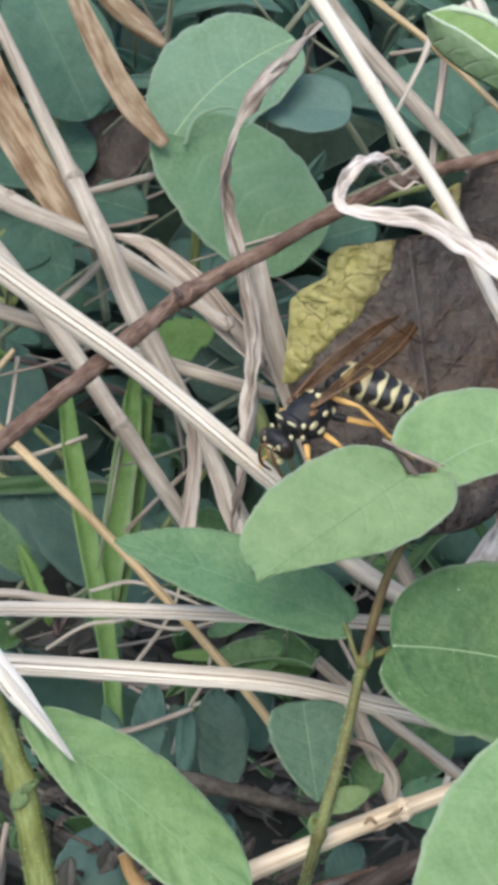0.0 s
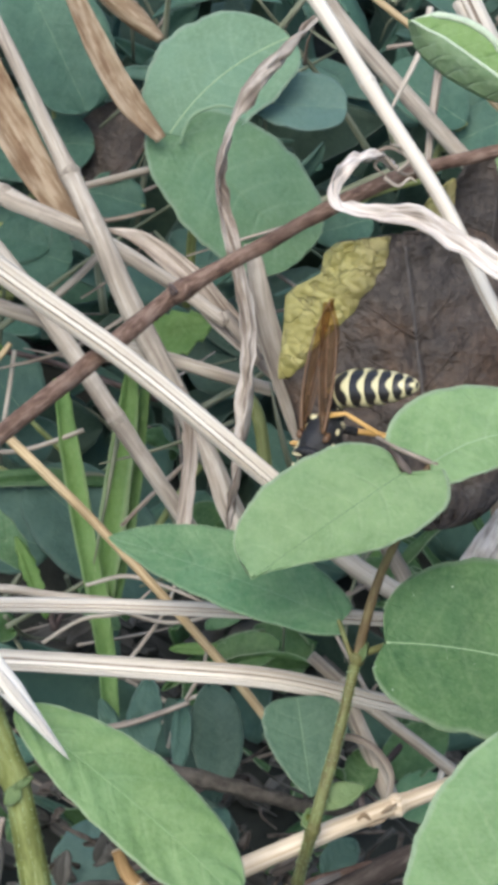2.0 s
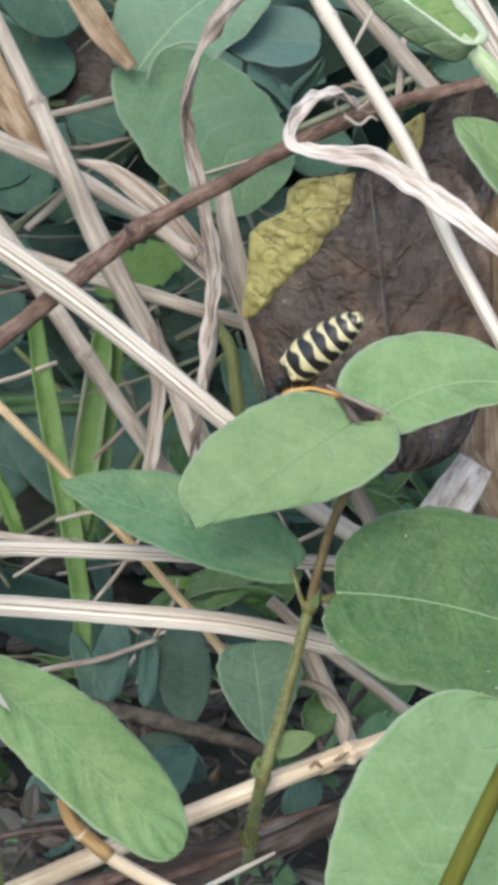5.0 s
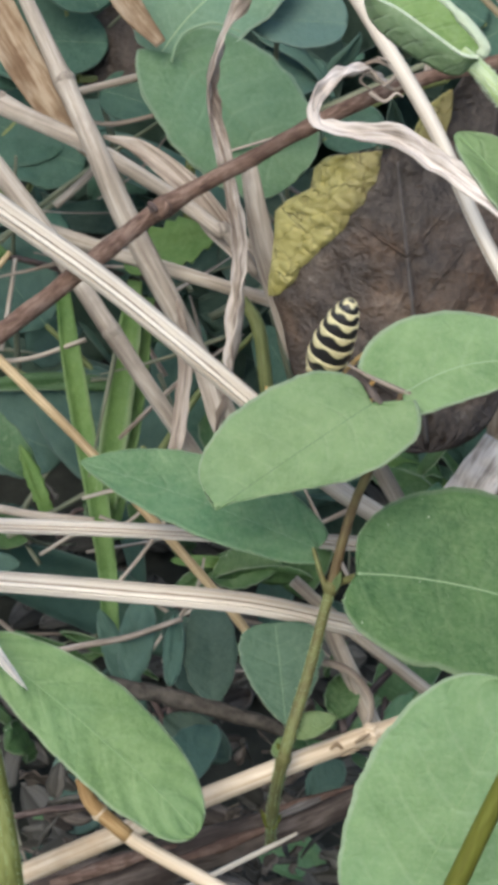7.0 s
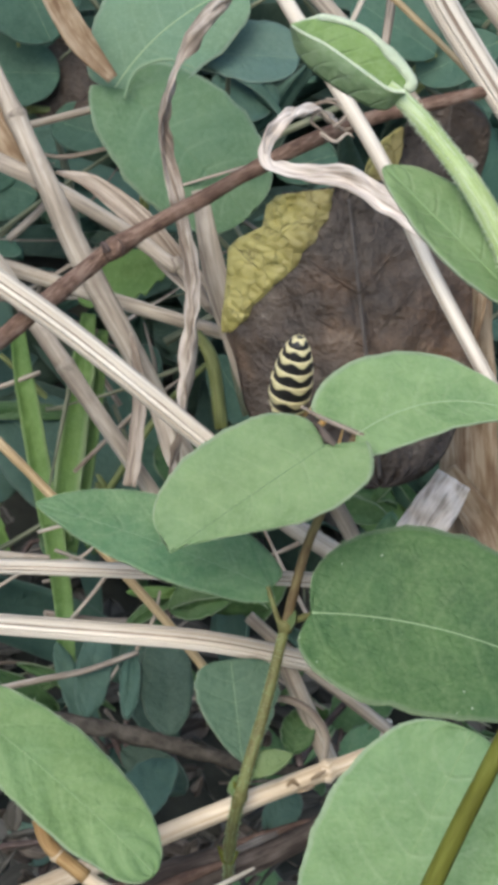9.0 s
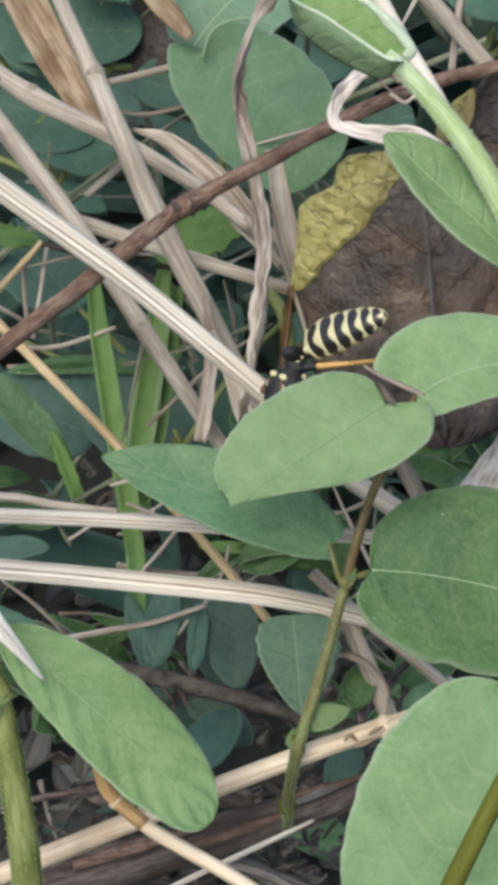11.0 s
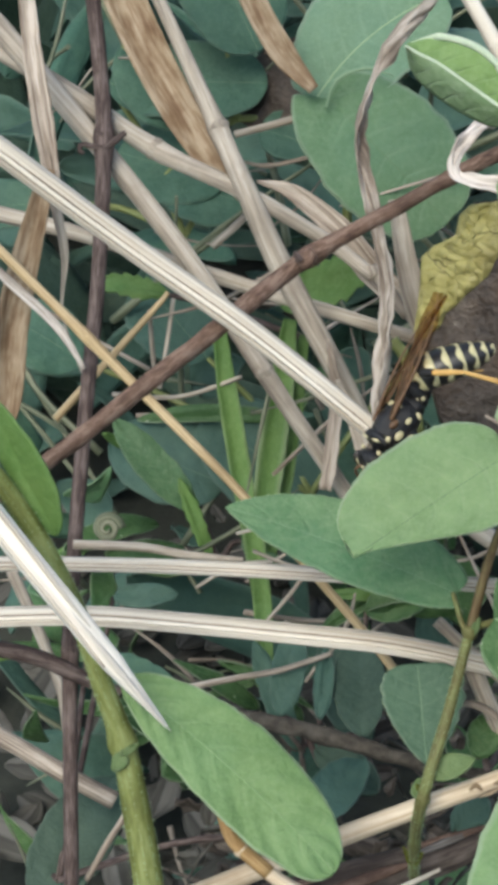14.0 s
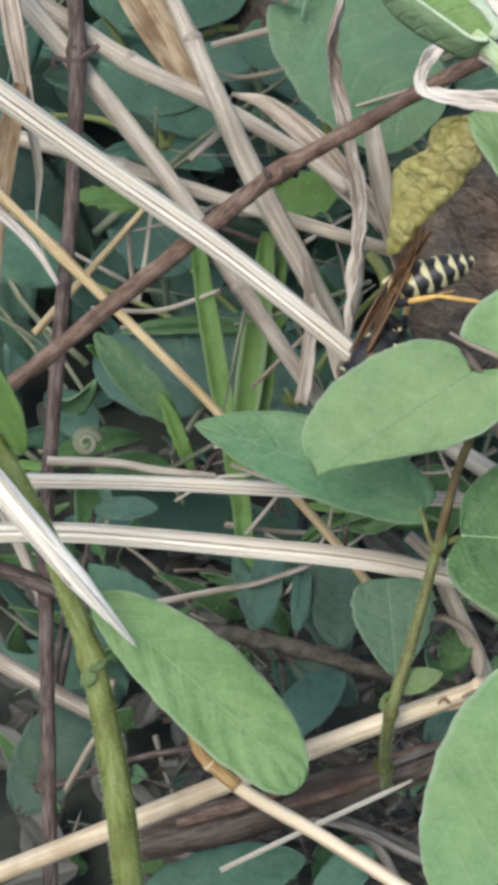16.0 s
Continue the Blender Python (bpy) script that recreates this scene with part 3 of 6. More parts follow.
# ---- the leafy shoot on which the wasp sits ----
def main_shoot():
    root = thing("leafy_shoot", (9.9, -17.8, 72.6), "green climbing shoot with paired oval leaves", "plant")
    line, thick = [(10.0, -7.8, 60.7), (10.4, -11.1, 69.9), (11.5, -13.2, 79.1), (13.7, -8.9, 85.2), (15.9, -3.3, 91.5)], [0.5, 0.55, 0.6, 0.56, 0.5]
    stem = part("stem", tube(line, thick, 10, 6, rough=0.12, nodes=((0.5, 0.25), (0.25, 0.25))), BROWNISH_STEM, root, "olive-brown lower stem")
    part("stem", tube([(15.3, -4.6, 90.0), (15.9, -3.3, 91.5), (17.7, -0.9, 98.4), (19.3, -0.9, 103.6), (20.7, -0.3, 108.0), (22.2, 1.4, 110.4)], [0.42, 0.5, 0.44, 0.4, 0.35, 0.28], 10, 6, rough=0.12), RED_STEM, root, "reddish brown upper stem")
    part("down", stem_down(line, thick, 0.45, 0.25), VEIN, stem, "short pale hairs of the stem")
    for at, size in (((15.9, -3.4, 91.5), 0.8), ((11.5, -13.2, 79.1), 0.78), ((10.2, -9.6, 65.8), 0.66)):
        part("node", ball(at, (size * 0.95, size * 0.95, size), 14, 10, 0.0, 0.25), BROWNISH_STEM, stem, "swollen olive node")
    for b, t, w in (((12.0, -11.6, 81.0), (16.5, -10.7, 82.0), 1.25), ((11.2, -13.4, 79.4), (11.2, -12.2, 80.8), 0.8), ((16.1, -3.9, 91.6), (16.9, -3.1, 93.2), 0.35)):
        leaf(root, b, t, w, w, (0.05, -0.6, 0.8), RIB_LEAF, None, "small pale stipule at a node", a=0.5, b=0.8, nu=12, nv=8)
    leaf(root, (19.4, -0.7, 110.9), (5.8, -7.6, 104.6), 5.5, 6.3, (0.00, -0.58, 0.83), PALE_LEAF, VEIN_GROOVE, "pale green young leaf", rib_radius=0.1, hairy=0.130, a=0.35, b=1.5, a2=0.3, b2=0.29, lobe=0.21, lobe2=0.03, cup=0.06, arch=0.02, nu=48, nv=24)
    leaf(root, (22.4, 1.4, 110.5), (39.7, 3.4, 109.7), 5.7, 3.6, (0.10, -0.41, 0.90), PALE_LEAF, VEIN, "pale green young leaf", rib_radius=0.2, hairy=0.130, nu=36, nv=20, a=0.3, b=1.05, bow=0.17, cup=0.08, lobe=0.24, lobe2=0.02)
    leaf(root, (14.5, -0.5, 93.8), (-7.3, 3.4, 101.0), 3.4, 4.8, (0.00, -0.41, 0.90), MID_LEAF, VEIN_BACK, "blue-green oval leaf", rib_radius=0.1, a=0.5, b=0.75, cup=0.08, lobe=0.06, bow=-0.02, hairy=0.18, nu=40, nv=20)
    leaf(root, (18.3, -5.6, 95.3), (40.6, -8.8, 90.7), 9.6, 8.6, (0.05, -0.48, 0.88), DARK_LEAF, VEIN, "broad dark green leaf with pale midrib", rib_radius=0.19, a=0.38, b=0.45, cup=0.06, lobe=0.05, bow=0.06, nu=40, nv=22, hairy=0.16)
    leaf(root, (11.7, -7.8, 78.0), (10.6, 0.3, 83.5), 3.9, 4.5, (0.10, -0.51, 0.84), SMALL_LEAF, VEIN_BACK, "small blue-green leaf broad at the top", rib_radius=0.13, a=0.8, b=0.27, cup=0.08, hairy=0.16, teeth=0.05, cuts=8, lobe=0.0, nu=34, nv=18)
    for b, t in (((10.1, -10.2, 65.9), (8.3, -9.6, 70.3)), ((10.1, -10.2, 65.9), (12.1, -10.1, 69.6)), ((11.5, -12.9, 79.5), (10.5, -12.7, 81.6))):
        leaf(root, b, (V(b) + V(t)) / 2, 0.3, 0.3, (0.00, -0.70, 0.74), OLIVE_STEM, None, "small withered bract at a node", a=0.5, b=0.9, nu=10, nv=6)
    part("petiole", tube([(15.9, -3.3, 91.5), (16.9, -3.0, 92.0), (19.3, -4.8, 94.6)], [0.4, 0.35], 8), BROWNISH_STEM, root)
    part("petiole", tube([(15.7, -3.6, 91.4), (15.1, -2.9, 92.4), (14.7, -1.9, 93.3), (14.3, -0.7, 94.1)], [0.36, 0.26, 0.24, 0.2], 8), BROWNISH_STEM, root)
    part("petiole", tube([(17.4, 2.9, 112.6), (19.3, 2.3, 111.7), (21.4, 1.8, 110.9), (23.4, 1.2, 110.2)], [0.12, 0.2, 0.26, 0.3], 8, rough=0.25), WEATHERED, root, "withered grey-brown petiole")
    part("petiole", tube([(18.4, 0.4, 112.9), (19.1, -0.0, 112.2), (19.7, -0.5, 111.6), (20.3, -0.8, 111.1)], [0.12, 0.34, 0.4, 0.2], 8, rough=0.3), ROTTEN, root, "blackened withered petiole end")


main_shoot()


def left_shoot():
    root = thing("leafy_shoot", (-12.9, -26.5, 79.3), "thick green hairy shoot with a large oval leaf", "plant")
    line, thick = [(-12.6, -29.5, 69.9), (-12.9, -25.9, 78.5), (-14.1, -21.4, 84.9), (-15.4, -17.5, 90.4), (-17.0, -15.2, 95.4), (-18.9, -12.4, 101.1), (-21.5, -10.4, 107.5), (-24.6, -8.8, 113.3), (-27.6, -8.1, 117.8)], [1.5, 1.42, 1.32, 1.15, 1.0, 0.95, 0.95, 0.92, 0.9]
    stem = part("stem", tube(line, thick, 12, 6, nodes=((0.38, 0.3),)), PALE_STEM, root)
    part("down", stem_down(line, thick, 0.3, 0.3), VEIN, stem, "short pale hairs of the stem")
    for b, t, w in (((-14.9, -18.9, 90.5), (-16.1, -19.8, 89.3), 0.75), ((-15.3, -19.0, 90.6), (-13.7, -18.2, 91.1), 0.4)):
        leaf(root, b, t, w, w, (0.05, -0.6, 0.8), RIB_LEAF, None, "small pale stipule at a node", a=0.5, b=0.8, nu=12, nv=8)
    leaf(root, (-15.2, -14.6, 95.5), (4.2, -25.8, 83.3), 4.7, 4.0, (0.10, -0.41, 0.90), FRESH_LEAF, RIB_PALE, "large fresh green oval leaf", rib_radius=0.16, a=0.48, b=0.42, a2=0.62, bow=0.025, cup=0.05, wave=0.4, ribs=7, ribbed=0.22, nu=52, nv=26, hairy=0.18)
    leaf(root, (-20.5, -9.6, 108.7), (-26.0, -5.3, 121.8), 1.8, 3.0, (-0.50, -0.48, 0.70), GRASS, None, "narrow bright green leaf", a=0.6, b=0.8)


left_shoot()


def right_leaf():
    root = thing("leafy_shoot", (25.4, -43.1, 97.4), "large pale leaf on a smooth green stem", "plant")
    part("stem", tube([(21.7, -52.4, 99.8), (27.1, -44.5, 107.6), (31.4, -38.4, 112.8), (35.4, -32.6, 117.7), (41.0, -25.2, 124.7)], [0.85, 0.75, 0.7, 0.62, 0.55], 12, 6), OLIVE_STEM, root)
    leaf(root, (19.5, -46.3, 92.9), (29.8, -33.7, 109.2), 7.6, 7.2, (0.05, -0.51, 0.84), VEINED_LEAF, RIB_PALE, "large pale green leaf", rib_radius=0.16, a=0.45, b=0.38, cup=0.05, ribs=6, ribbed=0.13, nu=44, nv=26, hairy=0.130)
    return root


right_leaf()


def bud_shoot():
    root = thing("bud_shoot", (30.5, -50.6, 147.8), "downy light green shoot tip with a folded young leaf", "plant")
    part("stem", tube([(35.7, -54.4, 142.4), (32.8, -50.6, 147.7), (30.7, -47.6, 152.0), (30.1, -44.8, 156.0), (29.0, -42.7, 159.0), (27.2, -40.8, 161.8), (25.1, -39.1, 164.1), (23.5, -38.1, 165.7), (22.3, -37.4, 166.5)], [0.85, 0.82, 0.8, 0.78, 0.74, 0.68, 0.6, 0.55, 0.5], 12, 6, rough=0.1), DOWNY, root)
    keel = [(23.3, -37.8, 166.3), (22.0, -38.3, 165.6), (20.1, -37.9, 166.3), (18.4, -37.2, 167.2), (17.2, -36.4, 168.2), (16.8, -35.5, 169.4)]
    near = [(23.2, -39.0, 167.1), (22.3, -38.9, 167.2), (20.7, -38.2, 168.1), (18.8, -37.4, 169.2), (17.6, -37.0, 169.7), (16.8, -36.7, 170.1)]
    far = [(23.4, -37.0, 166.1), (23.7, -36.7, 166.6), (22.4, -35.7, 167.9), (20.8, -34.9, 169.0), (18.6, -34.5, 169.5), (16.8, -34.8, 169.2)]
    folded = None
    for edge, puff, label, mat in ((far, 0.5, "hollow inner half of a folded young leaf", BUD_INNER), (near, -0.45, "downy outer half of a folded young leaf", BUD_LEAF)):
        rows_ = [[a.lerp(e, w) + Vector((0, 0.65, -0.75)) * (puff * math.sin(math.pi * w) * math.sin(math.pi * i / 40) + 0.06 * math.cos(i * 0.95 - 3 * w) * math.sin(math.pi * w)) for w in [j / 12 for j in range(13)]] for i, ((a, _), (e, _)) in enumerate(zip(glide(keel, 0, 8), glide(edge, 0, 8)))]
        half = part("leaf", sheet(rows_, 0.16, [[(1 - i / 40, j / 12) for j in range(13)] for i in range(41)]), mat, folded or root, label)
        folded = folded or half
        rim_line = [p for p, _ in glide(edge, 0, 4)]
        part("rim", tube(rim_line, [0.3 if edge is far else 0.16] + [0.36 if edge is far else 0.12] * 8 + [0.22 if edge is far else 0.1] * 8 + [0.1, 0.08], 8, 3, rough=0.35), DOWN, half if half is folded else folded, "white downy rim")
    stalk_line = [(32.8, -50.6, 147.7), (30.7, -47.6, 152.0), (30.1, -44.8, 156.0), (29.0, -42.7, 159.0), (27.2, -40.8, 161.8), (25.1, -39.1, 164.1), (23.5, -38.1, 165.7)]
    part("down", stem_down(stalk_line, [0.82, 0.8, 0.78, 0.74, 0.68, 0.6, 0.55], 0.13, 0.17), DOWN, root, "white down of the stem")
    leaf(root, (30.0, -44.6, 156.3), (22.2, -39.2, 162.3), 2.0, 2.6, (0.20, -0.37, 0.87), PALE_LEAF, RIB_PALE, "narrow grey-green leaf", a=0.5, b=0.6)
    leaf(root, (32.0, -48.2, 156.4), (30.0, -40.9, 166.9), 1.6, 1.6, (0.30, -0.62, 0.68), PALE_LEAF, RIB_PALE, "upright rounded green leaf", a=0.5, b=0.32)
    leaf(root, (40.4, -27.2, 128.8), (32.3, -24.9, 128.7), 1.0, 5.0, (0.10, -0.31, 0.95), GRASS, None, "yellow-green leaf", a=0.5, b=0.7)
    return root


BUD = bud_shoot()


# ---- dry stalks ----
stalk("straw", [(-38.4, 21.7, 139.4), (-17.9, 19.1, 121.7), (-4.8, 16.0, 112.2), (8.3, 13.0, 100.8), (12.2, 11.9, 97.5)], [1.3, 1.25, 1.2, 1.1, 1.05], STRAW, "bleached ridged straw lying aslant", "straw", strands=True, sides=20, ridge=0.07)
stalk("straw", [(-56.6, 5.8, 90.5), (-31.6, 6.1, 91.0), (-17.1, 6.1, 91.0), (-0.6, 5.8, 90.5), (18.5, 7.4, 87.6), (25.1, 8.5, 85.8)], 0.75, STRAW, "thin bleached straw lying level", "straw", strands=True, sides=16, ridge=0.06)
stalk("straw", [(-56.7, 2.1, 85.2), (-31.6, 3.0, 86.5), (-22.3, 3.1, 86.7), (-14.2, 2.9, 86.3), (-2.8, 2.3, 85.6), (8.5, 1.7, 84.7), (18.5, 4.1, 79.5), (25.3, 5.5, 76.3)], 1.05, STRAW, "wide bleached ridged straw, slightly bent", "straw", strands=True, sides=20, ridge=0.09)
broken = stalk("straw", [(-30.8, -8.3, 119.2), (-24.3, -12.9, 112.7), (-19.1, -15.9, 106.6), (-15.0, -17.6, 100.8), (-10.6, -19.4, 94.7)], [1.15, 1.15, 1.12, 1.0, 0.15], WHITE_STRAW, "white straw broken to a point", "straw", sides=14, ridge=0.06)
part("frayed_tip", tube([(-18.4, -16.9, 106.6), (-14.9, -18.4, 101.7), (-11.9, -19.5, 97.3), (-10.3, -19.6, 94.4)], [0.1, 0.3, 0.24, 0.05], 8, 6), WHITE_STRAW, broken)
part("strand", tube([(-30.2, -9.4, 121.3), (-24.0, -13.1, 114.2), (-19.1, -16.1, 108.2), (-15.3, -17.7, 102.4)], [0.22, 0.24, 0.22, 0.1], 8, 6), STRAW, broken)
part("strand", tube([(-30.7, -10.4, 119.8), (-24.5, -14.1, 112.9), (-19.4, -17.0, 106.9), (-15.6, -18.5, 101.1)], [0.2, 0.22, 0.2, 0.1], 8, 6), STRAW, broken)
stalk("twig", [(-30.9, -0.8, 103.8), (-24.5, 3.3, 106.2), (-14.8, 11.1, 110.3), (-5.9, 20.3, 113.1), (-0.3, 26.3, 114.6), (8.2, 29.8, 117.9), (15.1, 32.0, 120.9), (23.2, 34.8, 123.2), (31.5, 36.8, 124.4), (38.6, 38.6, 125.2)], [0.85, 0.85, 0.9, 0.95, 0.85, 0.8, 0.8, 0.75, 0.7, 0.6], BARK, "reddish brown bare twig with a node", "twig", rough=0.2, steps=16, nodes=((0.445, 0.35),))
stalk("twig", [(-27.5, 65.1, 128.2), (-26.5, 59.4, 120.0), (-25.6, 52.4, 113.5), (-25.5, 40.6, 103.6), (-26.0, 25.8, 93.0), (-25.9, 8.0, 81.5), (-25.7, -9.4, 60.1), (-25.9, -20.9, 43.7)], [0.85, 0.9, 0.95, 0.85, 0.85, 0.8, 0.8, 0.9], DARK_BARK, "dark upright woody stem", "twig", nodes=((0.29, 0.4), (0.73, 0.3)))
stalk("dry_stalk", [(-59.9, 73.9, 140.7), (-43.5, 64.2, 126.9), (-38.2, 61.5, 123.0), (-27.2, 54.1, 112.5), (-16.2, 46.1, 101.1), (-7.9, 39.0, 90.9), (0.6, 33.2, 79.1), (5.3, 30.5, 71.7)], [1.3, 1.3, 1.3, 1.2, 1.1, 1.0, 0.9], STALK, "pale dry grass stalk leaning across leaves", sides=12, ridge=0.04, nodes=((0.24, 0.1), (0.72, 0.1)))
stalk("dry_stalk", [(-59.7, 67.9, 130.4), (-42.5, 62.2, 122.3), (-30.0, 57.9, 116.2), (-20.3, 54.2, 110.9), (-9.6, 48.7, 108.3), (-0.7, 48.1, 102.2), (4.1, 45.2, 99.8), (4.4, 45.5, 100.1), (8.2, 42.7, 95.8)], [1.0, 1.05, 1.1, 1.1, 0.9, 0.8, 0.8, 0.7], STALK, "pale dry grass stalk with a joint", sides=12, ridge=0.04, nodes=((0.38, 0.12),))
stalk("dry_stalk", [(-30.1, 74.6, 143.5), (-20.6, 63.4, 127.5), (-14.8, 56.2, 117.3), (-9.5, 48.2, 109.3), (-5.9, 45.1, 101.3), (1.5, 39.2, 87.7), (6.5, 34.9, 78.1)], [0.7, 0.7, 0.9, 1.2, 1.4, 1.2, 1.0], STALK, "jointed dry grass stem", sides=12, ridge=0.04, nodes=((0.4, 0.25),))
stalk("dry_stalk", [(-63.9, 59.2, 105.8), (-40.4, 56.1, 101.4), (-26.9, 54.1, 98.5), (-10.2, 51.0, 94.1), (4.9, 48.3, 90.2), (10.1, 47.4, 88.9)], [1.0, 1.0, 0.95, 0.9, 0.8], STALK, "pale dry grass stalk lying level", sides=12, nodes=((0.45, 0.1),))
stalk("dry_stalk", [(-54.5, 44.7, 126.9), (-37.9, 35.5, 113.8), (-34.3, 33.6, 111.1), (-18.8, 24.8, 98.5), (-8.3, 18.7, 89.8), (4.1, 12.1, 76.9), (11.3, 7.4, 68.4)], [0.6, 0.6, 0.55, 0.55, 0.5], GOLD, "thin yellow dry grass stalk", sides=10, nodes=((0.44, 0.3),))
stalk("dry_stalk", [(8.6, 48.7, 143.1), (13.4, 40.9, 139.0), (19.8, 32.9, 131.0), (25.5, 25.5, 124.0), (29.6, 18.4, 117.3), (36.2, 7.4, 108.6)], [0.7, 0.75, 0.75, 0.75, 0.7, 0.7], STRAW, "straight pale dry grass stalk", sides=12, ridge=0.05, nodes=((0.35, 0.15),))
stalk("dry_stalk", [(13.8, 55.7, 135.6), (18.5, 51.9, 130.2), (29.8, 44.6, 119.8), (35.7, 40.8, 114.3)], 0.9, STALK, "pale dry grass stalk among leaves", sides=12)
stalk("straw", [(29.0, 46.8, 136.9), (32.3, 42.9, 131.4), (39.5, 36.2, 121.8), (43.4, 32.0, 115.8)], [1.5, 1.5, 1.3, 1.2], STRAW, "broad pale ridged straw", "straw", strands=True, sides=18, ridge=0.08)
cream = stalk("straw", [(-46.5, -25.0, 55.3), (-13.0, -16.8, 67.0), (4.4, -12.5, 73.1), (16.2, -10.5, 77.7), (21.5, -8.7, 78.5), (27.5, -6.1, 78.8)], [1.05, 1.05, 1.0, 0.95, 0.85], CREAM_STRAW, "cream jointed straw near the ground", "straw", sides=12, nodes=((0.73, 0.4),))
for scar, size in (([(15.9, -11.3, 78.3), (16.5, -11.0, 78.7), (17.1, -11.3, 78.3)], 0.28), ([(18.2, -11.0, 78.9), (18.9, -10.7, 79.2), (19.6, -10.5, 79.6)], 0.24), ([(16.9, -11.7, 77.8), (17.8, -11.5, 78.1), (18.6, -11.3, 78.4)], 0.2)):
    part("scar", tube(scar, [size * 0.4, size, size * 0.4], 8, 5, rough=0.4), SHEATH, cream, "brown scar at the joint")
stalk("twig", [(-9.5, 2.5, 73.6), (-2.7, 1.8, 72.6), (4.2, 0.8, 71.2), (11.0, -0.3, 69.7), (19.0, -0.9, 68.7)], [0.8, 0.9, 0.82, 0.75, 0.6], MOULDY, "dark rough mouldy twig near the ground", "twig", rough=0.35)
branch = stalk("twig", [(-19.8, -9.7, 52.7), (-10.4, -8.5, 54.5), (1.4, -6.4, 57.5), (10.2, -4.8, 59.7), (16.6, -3.5, 61.6), (23.6, -1.6, 64.3)], [2.4, 2.4, 2.2, 2.0, 1.6, 1.0], ROTTEN, "thick brown rotting branch on the ground", "branch", sides=18, rough=0.22, ridge=0.05)
for pts, w in (([(-12.3, -10.0, 56.8), (-5.9, -8.8, 58.6), (0.5, -7.6, 60.3)], [1.0, 1.6, 0.4]), ([(-1.3, -8.7, 58.3), (5.1, -7.5, 60.1), (10.3, -6.3, 61.8)], [0.5, 1.3, 0.6]), ([(9.1, -5.2, 62.3), (13.8, -4.5, 63.4), (18.4, -3.5, 64.7)], [0.5, 1.2, 0.3])):
    part("bark_flake", tube(pts, [w[0] * 0.5, w[1] * 0.5, w[2] * 0.5], 8, 6, rough=0.4, oval=0.5), BARK, branch)
fallen = stalk("dry_stalk", [(-6.5, -19.8, 83.6), (-5.4, -21.2, 81.6), (-1.6, -23.1, 78.9), (6.0, -25.6, 75.4), (18.6, -30.1, 69.0)], [0.5, 0.65, 0.7, 0.7], CREAM_STRAW, "cream and orange dry leaf stalk below a leaf", nodes=((0.3, 0.2),))
part("stain", tube([(-6.5, -19.9, 83.65), (-5.4, -21.3, 81.65), (-2.2, -22.9, 79.35)], [0.53, 0.68, 0.71], 14, 6), ORANGE_STRAW, fallen, "orange-brown sheath round the bend")
stalk("dry_stalk", [(12.3, 6.8, 83.3), (16.8, 4.5, 80.0), (26.9, -0.1, 73.4), (31.4, -2.1, 70.5)], 0.65, STALK, "pale dry grass stalk among leaves")
stalk("dry_stalk", [(10.2, 15.3, 95.4), (16.3, 12.2, 91.0), (21.9, 10.1, 87.9), (28.1, 7.5, 84.2)], 1.05, STRAW, "pale dry stalk behind the shoot")
stalk("dry_stalk", [(15.0, 5.1, 81.5), (16.8, 2.7, 78.0), (18.6, 0.4, 74.7), (20.9, -2.7, 70.3)], [0.8, 0.9, 0.95, 0.9], STALK, "pale dry grass stalk among leaves", sides=12)


def blade_thing(name, points, widths, normal, mat, label, category="dry grass", **kw):
    return single(name, blade(points, widths, normal, **kw), mat, points[0], label, category)


def twig_knob():
    twig = next(o for o in scene.objects if o.name == "twig")
    part("bud_scar", tube([(-1.2, 24.2, 114.95), (-0.7, 24.4, 115.3), (-0.2, 24.6, 115.65), (0.3, 24.8, 116.0)], [0.6, 0.98, 0.98, 0.6], 12, 4, rough=0.2), BARK, twig)
    part("bud_scar", tube([(-1.0, 23.6, 115.9), (-1.2, 23.6, 116.4), (-1.5, 23.7, 116.8)], [0.42, 0.34, 0.18], 8, 4, rough=0.25), DARK_BARK, twig)


twig_knob()


# curled ribbon and twisted blade
blade_thing("withered_grass", [(21.0, 31.4, 125.4), (18.7, 29.5, 127.9), (16.1, 26.2, 128.4), (14.4, 23.1, 127.5), (15.0, 21.2, 126.5), (18.4, 19.9, 126.4), (22.0, 18.8, 126.5), (25.5, 16.6, 125.2), (29.5, 14.1, 123.4), (34.6, 11.0, 120.6)], [0.9, 1.8, 1.6, 1.0, 1.1, 1.7, 2.2, 2.1, 2.0, 1.5], (0.00, -0.65, 0.82), PAPER, "papery white blade curled into a loop", twist=(40, 30, 10, -20, -40, 0, 10, 0), cup=0.2, wave=0.75, across=12)
blade_thing("withered_grass", [(14.3, 53.3, 132.2), (11.3, 51.4, 129.5), (6.4, 48.3, 125.1), (3.7, 43.7, 118.5), (5.4, 38.8, 111.6), (6.8, 34.4, 105.2), (6.0, 28.6, 96.9), (4.4, 22.8, 88.6), (3.7, 19.7, 84.2)], [0.7, 1.5, 1.9, 1.7, 1.6, 2.1, 2.0, 1.2, 0.8], (0.00, -0.82, 0.57), TWISTED, "twisted grey-brown dry grass leaf", twist=(0, 110, 215, 300, 380, 400, 420, 470), cup=0.35, wave=0.7, across=10)
